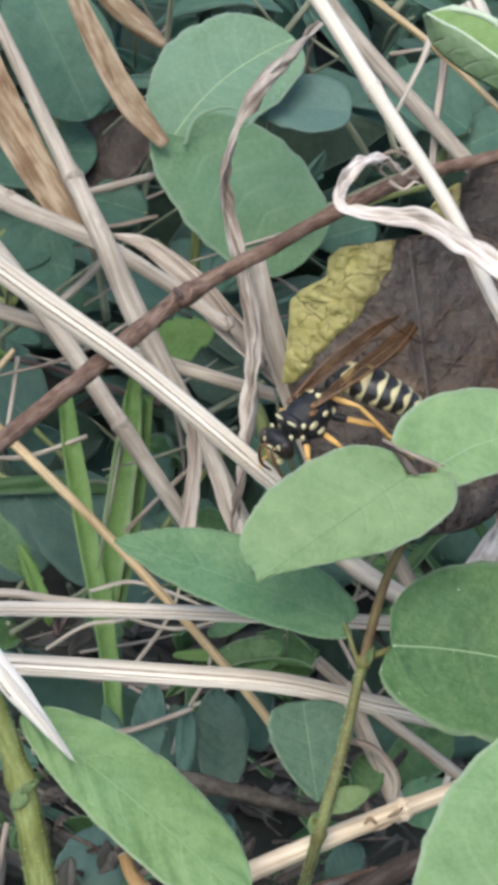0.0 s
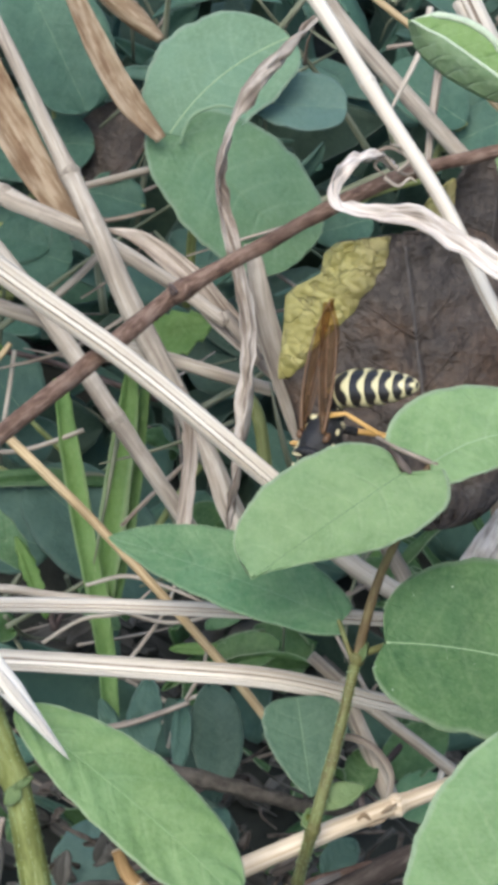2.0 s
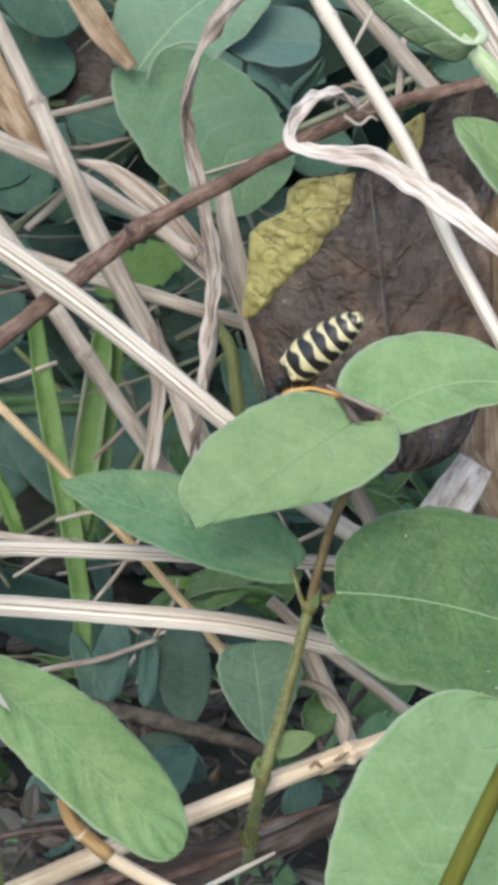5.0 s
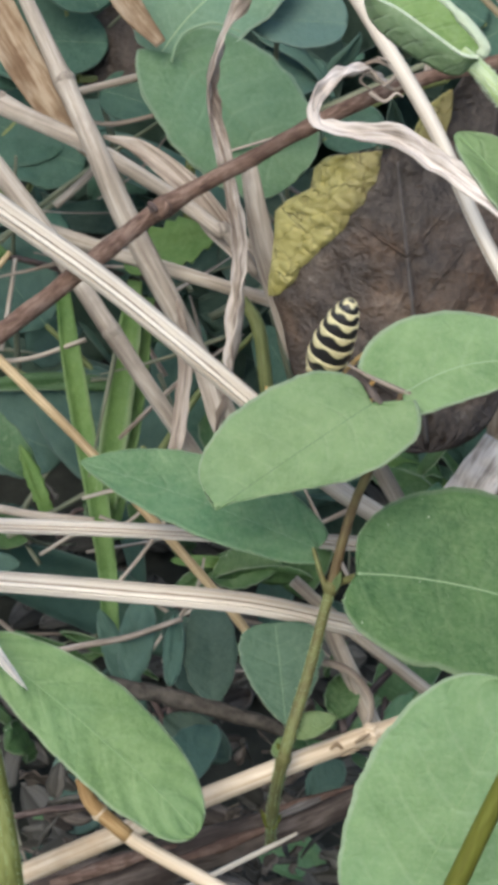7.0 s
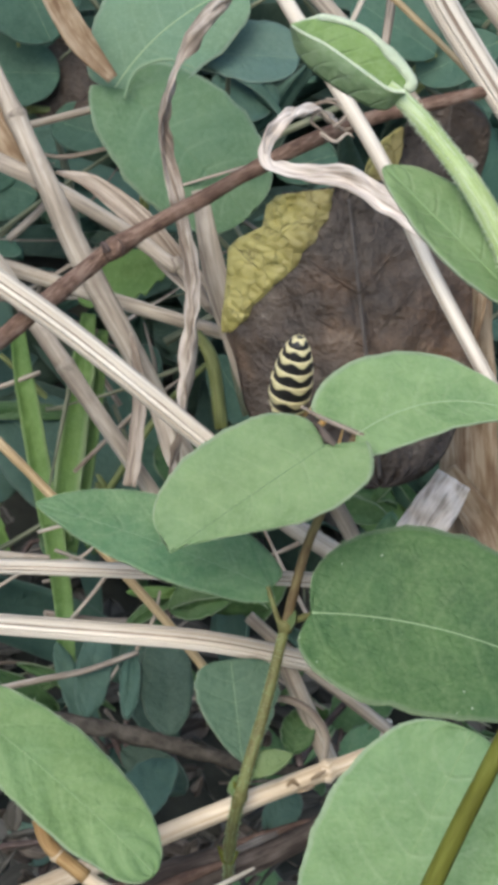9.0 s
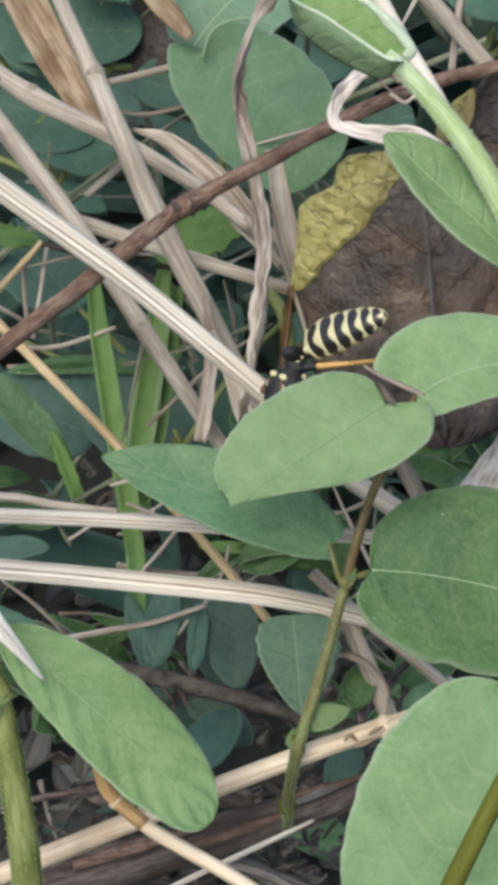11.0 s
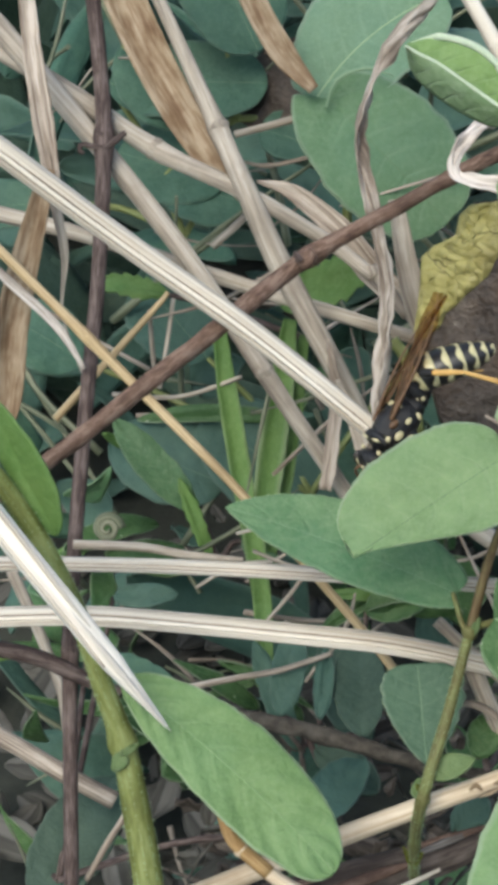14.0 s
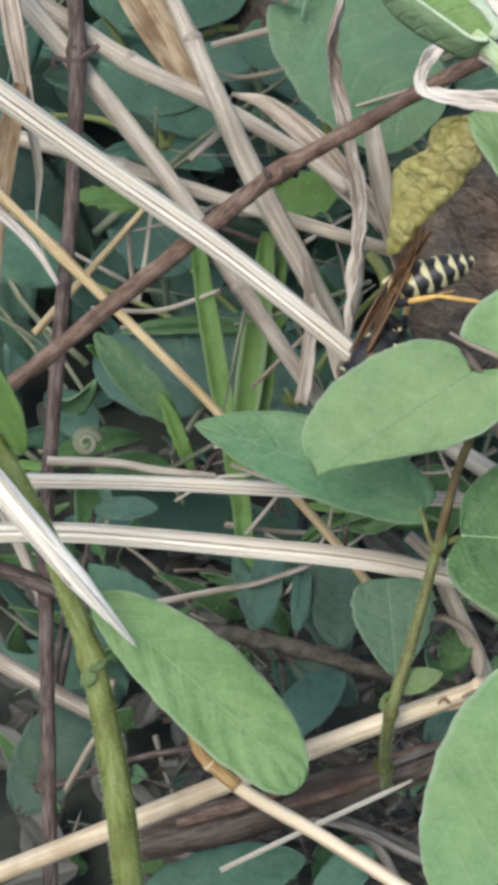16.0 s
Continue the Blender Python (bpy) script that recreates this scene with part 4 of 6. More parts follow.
blade_thing("withered_grass", [(-34.6, 77.8, 144.6), (-27.8, 69.4, 132.6), (-21.6, 61.2, 120.8), (-17.6, 56.8, 114.6), (-13.9, 53.5, 109.9), (-10.3, 50.9, 106.2)], [4.0, 4.6, 4.6, 4.3, 3.4, 1.0], (0.20, -0.82, 0.57), SHEATH, "brown dry sheath of a grass stem", cup=0.2, wave=0.4)
blade_thing("withered_grass", [(-19.7, 79.7, 142.0), (-14.1, 72.2, 131.4), (-9.8, 66.7, 123.5), (-6.2, 63.0, 118.2), (-2.6, 60.5, 114.6)], [1.2, 1.6, 2.8, 3.0, 1.3], (0.00, -0.82, 0.57), SHEATH, "brown dry sheath of a grass stem", cup=0.2, wave=0.3)
blade_thing("withered_grass", [(-8.9, 52.9, 107.3), (-4.8, 52.2, 106.2), (0.3, 49.8, 102.8), (4.0, 47.2, 99.1), (8.4, 44.6, 95.4), (12.8, 41.7, 91.2)], [0.3, 1.8, 2.9, 3.2, 2.4, 1.5], (0.00, -0.82, 0.57), WEATHERED, "flat pale dry grass leaf", cup=0.2, wave=0.4)
blade_thing("withered_grass", [(25.6, 7.3, 85.8), (28.7, 10.2, 89.9), (31.0, 12.2, 92.7), (32.8, 13.8, 95.1)], [4.2, 4.6, 4.4, 3.6], (0.00, -0.65, 0.82), CRUMPLED, "broad papery white grass leaf", cup=0.1, wave=1.1, thick=0.2, across=14)


for line in ([(20.5, 28.8, 126.9), (19.7, 29.3, 127.6), (18.7, 28.8, 126.9), (20.2, 28.1, 125.9)], [(20.9, 28.4, 126.4), (22.1, 29.1, 127.4), (21.4, 29.8, 128.4), (20.2, 30.0, 128.7)], [(20.3, 29.8, 126.6), (22.0, 29.2, 125.7), (23.6, 29.7, 126.5), (23.2, 30.4, 127.4)], [(19.6, 28.2, 126.0), (21.0, 27.7, 125.3), (22.1, 28.1, 125.9), (22.8, 27.9, 125.6)], [(19.0, 30.5, 127.6), (20.3, 30.8, 127.9), (21.8, 30.3, 127.3), (22.6, 29.6, 126.2)]):
    stalk("dry_fibre", line, [0.22, 0.2, 0.15, 0.06], WEATHERED, "frayed curling fibre of a dry grass leaf", "dry grass", sides=6)


# ---- dead leaf ----
def dead_leaf():
    """A rotting leaf, bent round its midrib, whose upper margin is still yellow and blistered."""
    base, tip, nrm = V((26.1, 14.6, 89.1)), V((22.5, 33.9, 116.7)), V((-0.05, -0.76, 0.66))
    root = thing("dead_leaf", base, "large brown rotting leaf with a yellow blistered margin", "leaf")
    x = tip - base
    length = x.length
    x.normalize()
    z = (nrm - x * nrm.dot(x)).normalized()
    y = z.cross(x)

    def along(pts, u):
        for (u0, v0), (u1, v1) in zip(pts, pts[1:]):
            if u <= u1:
                return v0 + (v1 - v0) * (u - u0) / (u1 - u0)
        return pts[-1][1]

    def margin(u):
        return along(((0, 0), (0.1, 1.0), (0.14, 6.2), (0.23, 10.9), (0.38, 12.8), (0.6, 13.8), (0.73, 13.2), (0.86, 12.3), (0.885, 11.2), (0.91, 8.6), (0.97, 8.0), (1.0, 6.5)), u)

    def at(u, v, lift=0.0):
        h = (max((u - 0.1) / 0.9, 0) ** 0.34 * max(1 - u, 0) ** 0.17) / 0.73
        yy = v * (margin(u) if v > 0 else 11.6 * h) * (1 + 0.04 * noise.noise((u * 7, v, 4)))
        zz = -0.022 * yy * yy + 0.8 * noise.noise((u * 4, v * 2, 1)) + 0.5 * noise.noise((u * 13, v * 6, 8)) + 0.2 * noise.noise((u * 34, v * 15, 2)) + lift
        zz -= 0.3 * math.exp(-((abs(v) - 0.05) * 40) ** 2)
        return base + x * (u * length) + y * yy + z * zz

    nu, nv = 90, 64
    us = [0.1 + 0.45 * (1 - math.cos(math.pi * i / nu)) for i in range(nu + 1)]
    vs = [2 * j / nv - 1 for j in range(nv + 1)]
    body = part("blade", sheet([[at(u, v) for v in vs] for u in us], 0.3, [[(u, v) for v in vs] for u in us]), DEAD, root)
    part("midrib", tube([at(k / 24, 0.0, 0.14) for k in range(3, 24)], [0.25 - 0.006 * k for k in range(21)], 8, 3), DEAD_RIB, body, "grey midrib")
    for k in range(4):
        for sgn in (1, -1):
            u0 = 0.2 + 0.16 * k
            part("side_vein", tube([at(min(u0 + 0.22 * w, 0.97), sgn * w * 0.7, 0.1) for w in (0.0, 0.25, 0.5, 0.75, 1.0)], [0.2, 0.17, 0.14, 0.1, 0.06], 6, 5), DEAD, body)

    def inner(u):
        return along(((0.61, 0.97), (0.64, 0.86), (0.685, 0.8), (0.75, 0.58), (0.85, 0.32), (0.95, 0.22), (1.0, 0.22)), u)

    grid, uvs = [], []
    for i in range(91):
        u = 0.61 + 0.385 * i / 90
        v0 = inner(u) + 0.05 * noise.noise((u * 25, 0, 5))
        row, ur = [], []
        for j in range(57):
            w = j / 56
            v = v0 + (1.03 - v0) * w
            p = at(u, v)
            d = noise.voronoi((p.x * 0.42, p.z * 0.95, p.y * 0.3))[0]
            blister = min(1.0, (d[1] - d[0]) * 2.0) * (0.5 + 0.5 * noise.noise((p.x * 0.3, p.z * 0.3, 7)) + 0.25)
            edge = min(1.0, 6 * min(w, 1 - w) + 0.12) * min(1.0, 8 * i / 90 + 0.1)
            row.append(at(u, v, 0.12 + (0.3 + 0.6 * blister) * edge))
            ur.append((u, v))
        grid.append(row)
        uvs.append(ur)
    part("yellow_margin", sheet(grid, 0.25, uvs), DEAD_YELLOW, root, "yellow-green blistered margin of the leaf")
    return root


dead_leaf()


def curled_leaf():
    root = thing("dead_leaf", (34.9, 36.5, 111.7), "curled dark brown dead leaf behind the twig", "leaf")
    leaf(root, (31.5, 35.7, 108.9), (33.5, 42.4, 121.9), 4.8, 5.0, (0.30, -0.76, 0.66), DEAD, DEAD_RIB, a=0.4, b=0.3, cup=-0.3, wave=1.2)
    leaf(root, (25.1, 37.9, 113.7), (28.2, 39.7, 119.9), 1.6, 1.4, (0.10, -0.70, 0.74), DEAD_YELLOW, None, "small yellow scrap of leaf", a=0.5, b=0.8)


curled_leaf()


# ---- leaves behind ----
def back_shoot():
    root = thing("leafy_shoot", (0.7, 66.8, 106.2), "shaded shoot with broad oval leaves", "plant")
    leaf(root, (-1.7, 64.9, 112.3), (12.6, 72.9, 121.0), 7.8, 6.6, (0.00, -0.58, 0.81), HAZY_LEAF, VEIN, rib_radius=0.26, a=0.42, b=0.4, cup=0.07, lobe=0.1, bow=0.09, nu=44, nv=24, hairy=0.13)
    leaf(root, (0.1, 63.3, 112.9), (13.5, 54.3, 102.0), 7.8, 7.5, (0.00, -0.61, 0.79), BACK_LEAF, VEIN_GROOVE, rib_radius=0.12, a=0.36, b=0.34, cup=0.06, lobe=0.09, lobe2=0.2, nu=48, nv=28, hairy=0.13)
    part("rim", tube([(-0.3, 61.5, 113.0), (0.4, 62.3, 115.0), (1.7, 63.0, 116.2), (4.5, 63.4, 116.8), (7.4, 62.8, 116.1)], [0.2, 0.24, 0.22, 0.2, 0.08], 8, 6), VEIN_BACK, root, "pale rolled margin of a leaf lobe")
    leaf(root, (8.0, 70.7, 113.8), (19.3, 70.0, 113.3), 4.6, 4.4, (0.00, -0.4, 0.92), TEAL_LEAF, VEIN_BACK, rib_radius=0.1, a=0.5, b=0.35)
    part("stem", tube([(0.8, 65.1, 112.5), (1.8, 66.8, 106.2), (1.0, 68.7, 98.4), (0.2, 68.4, 87.5)], [0.5, 0.6, 0.6, 0.7], 8), GREEN_STEM, root)
    return root


BACK_SHOOT = back_shoot()


# ---- green grass and small leaves behind the stalks ----
def grass_tuft():
    root = thing("grass_tuft", (-10.5, 32.8, 61.1), "tuft of fresh bright green grass blades", "grass")
    for pts, w in (([(-15.1, 53.5, 87.1), (-14.1, 48.9, 80.6), (-12.7, 43.9, 73.5), (-11.1, 38.5, 65.8)], [1.6, 2.4, 2.6, 2.2]), ([(-6.6, 54.6, 87.1), (-7.6, 50.4, 81.0), (-9.1, 44.7, 72.8), (-10.3, 39.3, 65.2)], [1.6, 3.0, 3.4, 2.6]), ([(-5.1, 55.2, 84.3), (-6.4, 50.1, 77.1), (-7.8, 45.1, 70.0), (-9.6, 40.1, 62.8)], [1.2, 2.2, 2.4, 2.0]), ([(-11.0, 38.9, 68.0), (-10.5, 36.2, 64.2), (-9.8, 33.2, 59.9), (-9.2, 25.6, 54.3)], [2.6, 2.4, 2.2, 2.0])):
        part("blade", blade(pts, w, (0.30, -0.76, 0.66), cup=0.25, wave=0.2), GRASS, root)


grass_tuft()


def small_plant(base, leaves, label):
    root = thing("seedling", base, label, "plant")
    for b, t, l, r, mat in leaves:
        leaf(root, b, t, l, r, (0.05, -0.51, 0.84), mat, None, wave=0.5, arch=0.04, teeth=0.3 if mat is GRASS else 0.06, cuts=6, nu=36)
        part("petiole", tube([b, (V(b) + V(base)) / 2 + Vector((0, 2, 0)), base], [0.3, 0.4], 6, 4), DARK_BARK, root)


small_plant((-3.6, 56.9, 81.6), [((-8.2, 60.0, 85.4), (3.0, 61.0, 90.0), 3.6, 3.6, GRASS), ((-31.3, 62.2, 87.5), (-22.4, 61.4, 86.3), 1.8, 1.8, GRASS)], "bright green seedling leaves behind dry stalks")
small_plant((-16.6, 42.6, 57.7), [((-19.4, 46.8, 63.7), (-29.2, 52.4, 73.5), 2.6, 2.2, MID_LEAF), ((-17.5, 43.4, 58.8), (-21.0, 47.5, 68.1), 1.0, 1.3, GRASS), ((-13.6, 46.1, 59.3), (-8.7, 44.2, 56.4), 1.4, 1.6, MID_LEAF)], "folded light green seedling leaf")
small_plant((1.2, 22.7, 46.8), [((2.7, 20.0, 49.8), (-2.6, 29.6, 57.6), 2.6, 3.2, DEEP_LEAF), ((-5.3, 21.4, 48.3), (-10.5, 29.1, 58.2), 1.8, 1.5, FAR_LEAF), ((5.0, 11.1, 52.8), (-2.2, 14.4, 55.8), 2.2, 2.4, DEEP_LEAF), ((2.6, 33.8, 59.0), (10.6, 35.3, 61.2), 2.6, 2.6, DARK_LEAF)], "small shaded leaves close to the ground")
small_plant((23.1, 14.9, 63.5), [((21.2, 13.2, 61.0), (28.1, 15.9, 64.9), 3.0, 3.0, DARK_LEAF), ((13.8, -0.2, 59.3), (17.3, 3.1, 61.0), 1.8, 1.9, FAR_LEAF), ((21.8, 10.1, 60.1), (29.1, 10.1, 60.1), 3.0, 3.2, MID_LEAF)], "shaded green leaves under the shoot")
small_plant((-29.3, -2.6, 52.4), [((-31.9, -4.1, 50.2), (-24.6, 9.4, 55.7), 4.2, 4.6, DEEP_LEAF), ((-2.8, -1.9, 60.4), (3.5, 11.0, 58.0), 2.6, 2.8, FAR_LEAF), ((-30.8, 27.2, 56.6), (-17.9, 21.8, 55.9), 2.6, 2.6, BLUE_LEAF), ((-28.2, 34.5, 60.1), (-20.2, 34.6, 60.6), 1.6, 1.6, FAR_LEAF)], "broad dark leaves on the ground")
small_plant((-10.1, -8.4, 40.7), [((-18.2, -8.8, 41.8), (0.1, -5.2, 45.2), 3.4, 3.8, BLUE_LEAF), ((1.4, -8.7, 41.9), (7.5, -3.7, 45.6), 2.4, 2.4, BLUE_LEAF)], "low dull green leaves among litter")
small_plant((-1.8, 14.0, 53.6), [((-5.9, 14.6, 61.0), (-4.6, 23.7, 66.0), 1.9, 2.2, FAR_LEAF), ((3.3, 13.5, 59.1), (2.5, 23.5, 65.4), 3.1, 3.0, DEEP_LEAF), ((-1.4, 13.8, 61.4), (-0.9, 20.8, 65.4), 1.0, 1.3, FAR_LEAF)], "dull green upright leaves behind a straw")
small_plant((17.4, -1.8, 70.6), [((16.5, -2.3, 73.2), (17.6, 1.5, 75.6), 1.7, 1.9, DARK_LEAF)], "small round dark leaf beside a curled stalk")
small_plant((-12.7, 14.7, 34.0), [((-13.7, 15.5, 35.0), (-11.9, 26.8, 41.0), 4.3, 4.3, TEAL_LEAF), ((-6.0, 26.4, 44.3), (-0.7, 18.9, 40.6), 2.6, 2.6, BLUE_LEAF)], "low teal leaves close to the ground")
stalk("dry_stalk", [(-7.3, -14.3, 54.8), (1.6, -11.7, 58.6), (9.6, -9.4, 61.9), (12.7, -8.5, 63.2)], [0.28, 0.3, 0.28, 0.15], STRAW, "thin straight pale straw above the ground", sides=8)

stalk("dry_stalk", [(14.6, -0.5, 79.0), (16.4, -0.5, 78.8), (18.5, -1.2, 77.7), (19.9, -2.5, 75.8), (19.7, -3.7, 73.6)], [0.3, 0.42, 0.45, 0.42, 0.3], WEATHERED, "curled brown withered stem end", sides=8)
for line, thick in (([(1.2, -7.6, 55.6), (7.0, -8.0, 53.9), (11.7, -9.0, 51.7), (18.5, -10.3, 48.7)], [0.4, 0.52, 0.5, 0.36]), ([(2.8, -5.9, 54.2), (8.0, -7.3, 51.3), (10.8, -9.8, 47.4)], [0.5, 0.62, 0.5]), ([(4.6, -4.4, 51.7), (11.3, -5.6, 49.0), (15.6, -7.0, 45.6)], [0.36, 0.4, 0.3]), ([(10.6, -7.4, 64.3), (12.8, -6.6, 64.9), (15.0, -5.8, 65.3)], [0.3, 0.4, 0.3])):
    stalk("dry_stalk", line, thick, DULL_BROWN, "grey-brown decayed stem among the litter", sides=10, rough=0.2)

# dull leaves further back
def dull_shoot(base, leaves, label):
    root = thing("leafy_shoot", base, label, "plant", "shaded shoots behind")
    for b, t, l, r, mat in leaves:
        leaf(root, b, t, l, r, (0.00, -0.58, 0.83), mat, VEIN_BACK, rib_radius=0.1, wave=0.5, arch=0.03, a=0.5, b=0.42)
        part("petiole", tube([b, (V(b) + V(base)) / 2 + Vector((0, 3, 0)), base], [0.35, 0.5], 6, 4), GREEN_STEM, root)


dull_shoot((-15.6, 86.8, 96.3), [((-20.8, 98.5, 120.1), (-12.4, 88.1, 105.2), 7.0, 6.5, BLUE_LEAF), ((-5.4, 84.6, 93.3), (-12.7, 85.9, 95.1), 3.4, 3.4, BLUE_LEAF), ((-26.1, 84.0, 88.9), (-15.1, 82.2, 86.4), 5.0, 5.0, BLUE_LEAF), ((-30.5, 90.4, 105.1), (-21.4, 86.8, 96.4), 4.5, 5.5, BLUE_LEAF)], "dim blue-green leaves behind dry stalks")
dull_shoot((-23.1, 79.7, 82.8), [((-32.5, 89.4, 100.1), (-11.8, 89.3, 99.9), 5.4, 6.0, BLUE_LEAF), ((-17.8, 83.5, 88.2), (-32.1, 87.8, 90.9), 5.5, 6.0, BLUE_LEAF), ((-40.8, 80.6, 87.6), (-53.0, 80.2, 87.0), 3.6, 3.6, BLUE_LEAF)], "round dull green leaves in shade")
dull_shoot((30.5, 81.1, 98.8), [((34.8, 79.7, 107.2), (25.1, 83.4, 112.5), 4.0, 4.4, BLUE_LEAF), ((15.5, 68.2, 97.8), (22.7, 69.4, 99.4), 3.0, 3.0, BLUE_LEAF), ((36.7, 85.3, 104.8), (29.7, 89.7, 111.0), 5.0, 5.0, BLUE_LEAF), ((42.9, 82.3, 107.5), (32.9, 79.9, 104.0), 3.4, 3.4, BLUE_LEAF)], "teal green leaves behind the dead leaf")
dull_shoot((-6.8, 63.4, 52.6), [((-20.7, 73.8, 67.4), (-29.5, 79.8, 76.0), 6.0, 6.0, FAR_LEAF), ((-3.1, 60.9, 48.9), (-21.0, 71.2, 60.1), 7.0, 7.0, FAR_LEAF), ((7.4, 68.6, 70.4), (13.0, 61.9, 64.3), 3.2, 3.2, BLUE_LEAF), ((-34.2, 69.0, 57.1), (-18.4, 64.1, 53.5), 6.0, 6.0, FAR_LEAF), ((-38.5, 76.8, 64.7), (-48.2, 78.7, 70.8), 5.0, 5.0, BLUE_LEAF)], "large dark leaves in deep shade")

def far_dead_leaf():
    root = thing("dead_leaf", (-10.6, 88.1, 94.8), "dull brown dead leaf behind dry stalks", "leaf")
    leaf(root, (-15.7, 88.6, 95.4), (-5.3, 91.8, 103.5), 4.4, 4.8, (0.10, -0.70, 0.74), DEAD, None, a=0.4, b=0.4, wave=1.5)


far_dead_leaf()
stalk("dry_stalk", [(-11.3, 81.9, 127.8), (-8.7, 79.6, 124.4), (-5.4, 77.8, 121.9), (-2.6, 76.4, 119.9)], [1.4, 1.5, 1.4, 0.6], SHEATH, "brown dry stalk behind a leaf")

# ---- thinner dry stems and withered grass ----
stalk("dry_stalk", [(17.2, 54.1, 136.9), (19.9, 52.7, 134.9), (26.1, 49.8, 130.7), (32.7, 46.2, 125.5), (37.3, 43.4, 121.6)], [0.4, 0.4, 0.38, 0.35], GOLD, "thin golden dry grass stalk")
stalk("dry_stalk", [(25.2, 44.4, 136.9), (24.1, 41.9, 133.4), (22.3, 39.8, 130.4), (20.4, 37.7, 127.5)], [0.35, 0.32, 0.25, 0.12], STRAW, "hair-thin pale dry stem", sides=8)
stalk("dry_stalk", [(27.7, 54.4, 130.4), (27.5, 52.3, 127.4), (26.6, 48.8, 122.4), (26.1, 46.1, 118.4)], [0.55, 0.5, 0.45, 0.4], WEATHERED, "grey thin dry grass stem", sides=8)
stalk("straw", [(33.9, 51.6, 133.4), (37.3, 48.8, 129.4), (42.0, 45.4, 124.4), (46.5, 41.7, 119.2)], 1.2, STALK, "pale dry straw leaning over", "straw", sides=14, ridge=0.06)
stalk("dry_stalk", [(-34.2, 43.8, 80.3), (-28.7, 47.2, 85.2), (-21.9, 51.4, 91.2), (-20.5, 52.4, 92.6)], [0.55, 0.5, 0.4, 0.3], GOLD, "short broken yellow stalk", sides=8)
stalk("dry_stalk", [(-23.1, 52.9, 89.8), (-22.8, 50.2, 85.9), (-22.3, 47.5, 82.1)], 0.28, STALK, "hair-thin dry grass stem", sides=6)
stalk("dry_stalk", [(-20.2, 53.6, 90.9), (-20.9, 50.9, 87.0), (-21.9, 47.5, 82.1)], 0.28, STALK, "hair-thin dry grass stem", sides=6)
stalk("dry_stalk", [(-28.1, 48.7, 80.3), (-19.9, 48.5, 80.1), (-12.3, 49.9, 82.0)], 0.3, STALK, "hair-thin pale dry stem", sides=6)
stalk("dry_stalk", [(-15.8, 58.8, 94.7), (-12.4, 60.5, 97.2), (-9.7, 62.2, 99.6)], 0.5, STALK, "short dry grass stalk behind straws", sides=8)
stalk("dry_stalk", [(-13.6, 69.9, 103.6), (-9.5, 70.4, 104.4), (-4.0, 71.2, 105.5)], 0.5, STALK, "short dry grass stalk behind straws", sides=8)
stalk("dry_stalk", [(-17.9, 16.7, 62.6), (-11.6, 17.5, 63.7), (-6.0, 18.1, 64.6), (-0.1, 19.3, 66.2)], [0.4, 0.38, 0.35, 0.3], WEATHERED, "thin grey dry stem", sides=8)
stalk("dry_stalk", [(-25.3, 11.8, 88.7), (-18.2, 11.7, 88.5), (-13.5, 11.3, 87.9), (-7.6, 11.0, 87.5)], [0.5, 0.5, 0.45, 0.3], STALK, "pale dry stem under the straw", sides=8)
stalk("twig", [(-36.6, 5.0, 80.8), (-29.3, 4.3, 79.7), (-24.0, 3.0, 77.9), (-20.1, 2.2, 76.7)], [0.9, 0.9, 0.8, 0.6], DARK_BARK, "dark side twig near the ground", "twig", sides=10)
stalk("dry_stalk", [(-39.4, 7.6, 67.0), (-35.6, 6.4, 65.3), (-28.7, 4.2, 62.1), (-23.0, 2.5, 59.7)], 1.0, WEATHERED, "grey decayed stalk on the ground", sides=10)
stalk("dry_stalk", [(-24.5, -7.8, 58.9), (-22.0, -5.3, 62.5), (-20.2, -3.6, 65.0), (-19.0, -0.8, 69.0)], 0.35, WEATHERED, "thin grey tendril near the ground", sides=8)
stalk("dry_stalk", [(-37.8, 27.4, 70.8), (-35.1, 24.0, 66.0), (-32.1, 19.5, 59.6), (-31.3, 16.5, 55.3)], [0.7, 0.7, 0.6], STALK, "pale dry grass stalk among leaves", sides=10)
stalk("dry_stalk", [(26.8, 6.4, 68.8), (26.2, 5.6, 67.6), (25.7, 4.5, 66.1)], 0.35, STRAW, "short pale dry grass stem", sides=8)
stalk("dry_stalk", [(20.8, 22.2, 86.1), (22.9, 20.0, 82.9), (24.9, 17.4, 79.3)], [0.9, 0.9, 0.8], STALK, "pale dry stalk beside the dead leaf", sides=10)
stalk("dry_stalk", [(6.2, 45.9, 90.3), (8.1, 44.1, 87.7), (9.1, 39.7, 81.4)], [0.7, 0.8, 0.8], GREEN_STEM, "thin green stem behind dry grass", "stem", sides=8)
blade_thing("withered_grass", [(-33.3, 58.1, 130.4), (-32.5, 53.9, 124.4), (-31.3, 49.0, 117.3), (-29.9, 44.4, 110.8)], [1.6, 2.2, 2.4, 1.6], (0.30, -0.82, 0.57), WEATHERED, "grey-brown withered grass leaf", twist=(0, 30, 10, 40), wave=0.3)
blade_thing("withered_grass", [(-30.6, 45.3, 113.8), (-32.4, 41.0, 107.8), (-34.8, 36.1, 100.7), (-35.7, 30.4, 92.5), (-38.4, 26.8, 87.4)], [1.5, 3.0, 3.6, 3.4, 2.0], (0.20, -0.82, 0.57), SHEATH, "brown curled withered grass leaf", twist=(0, 20, -20, 10), cup=0.3, wave=0.4)
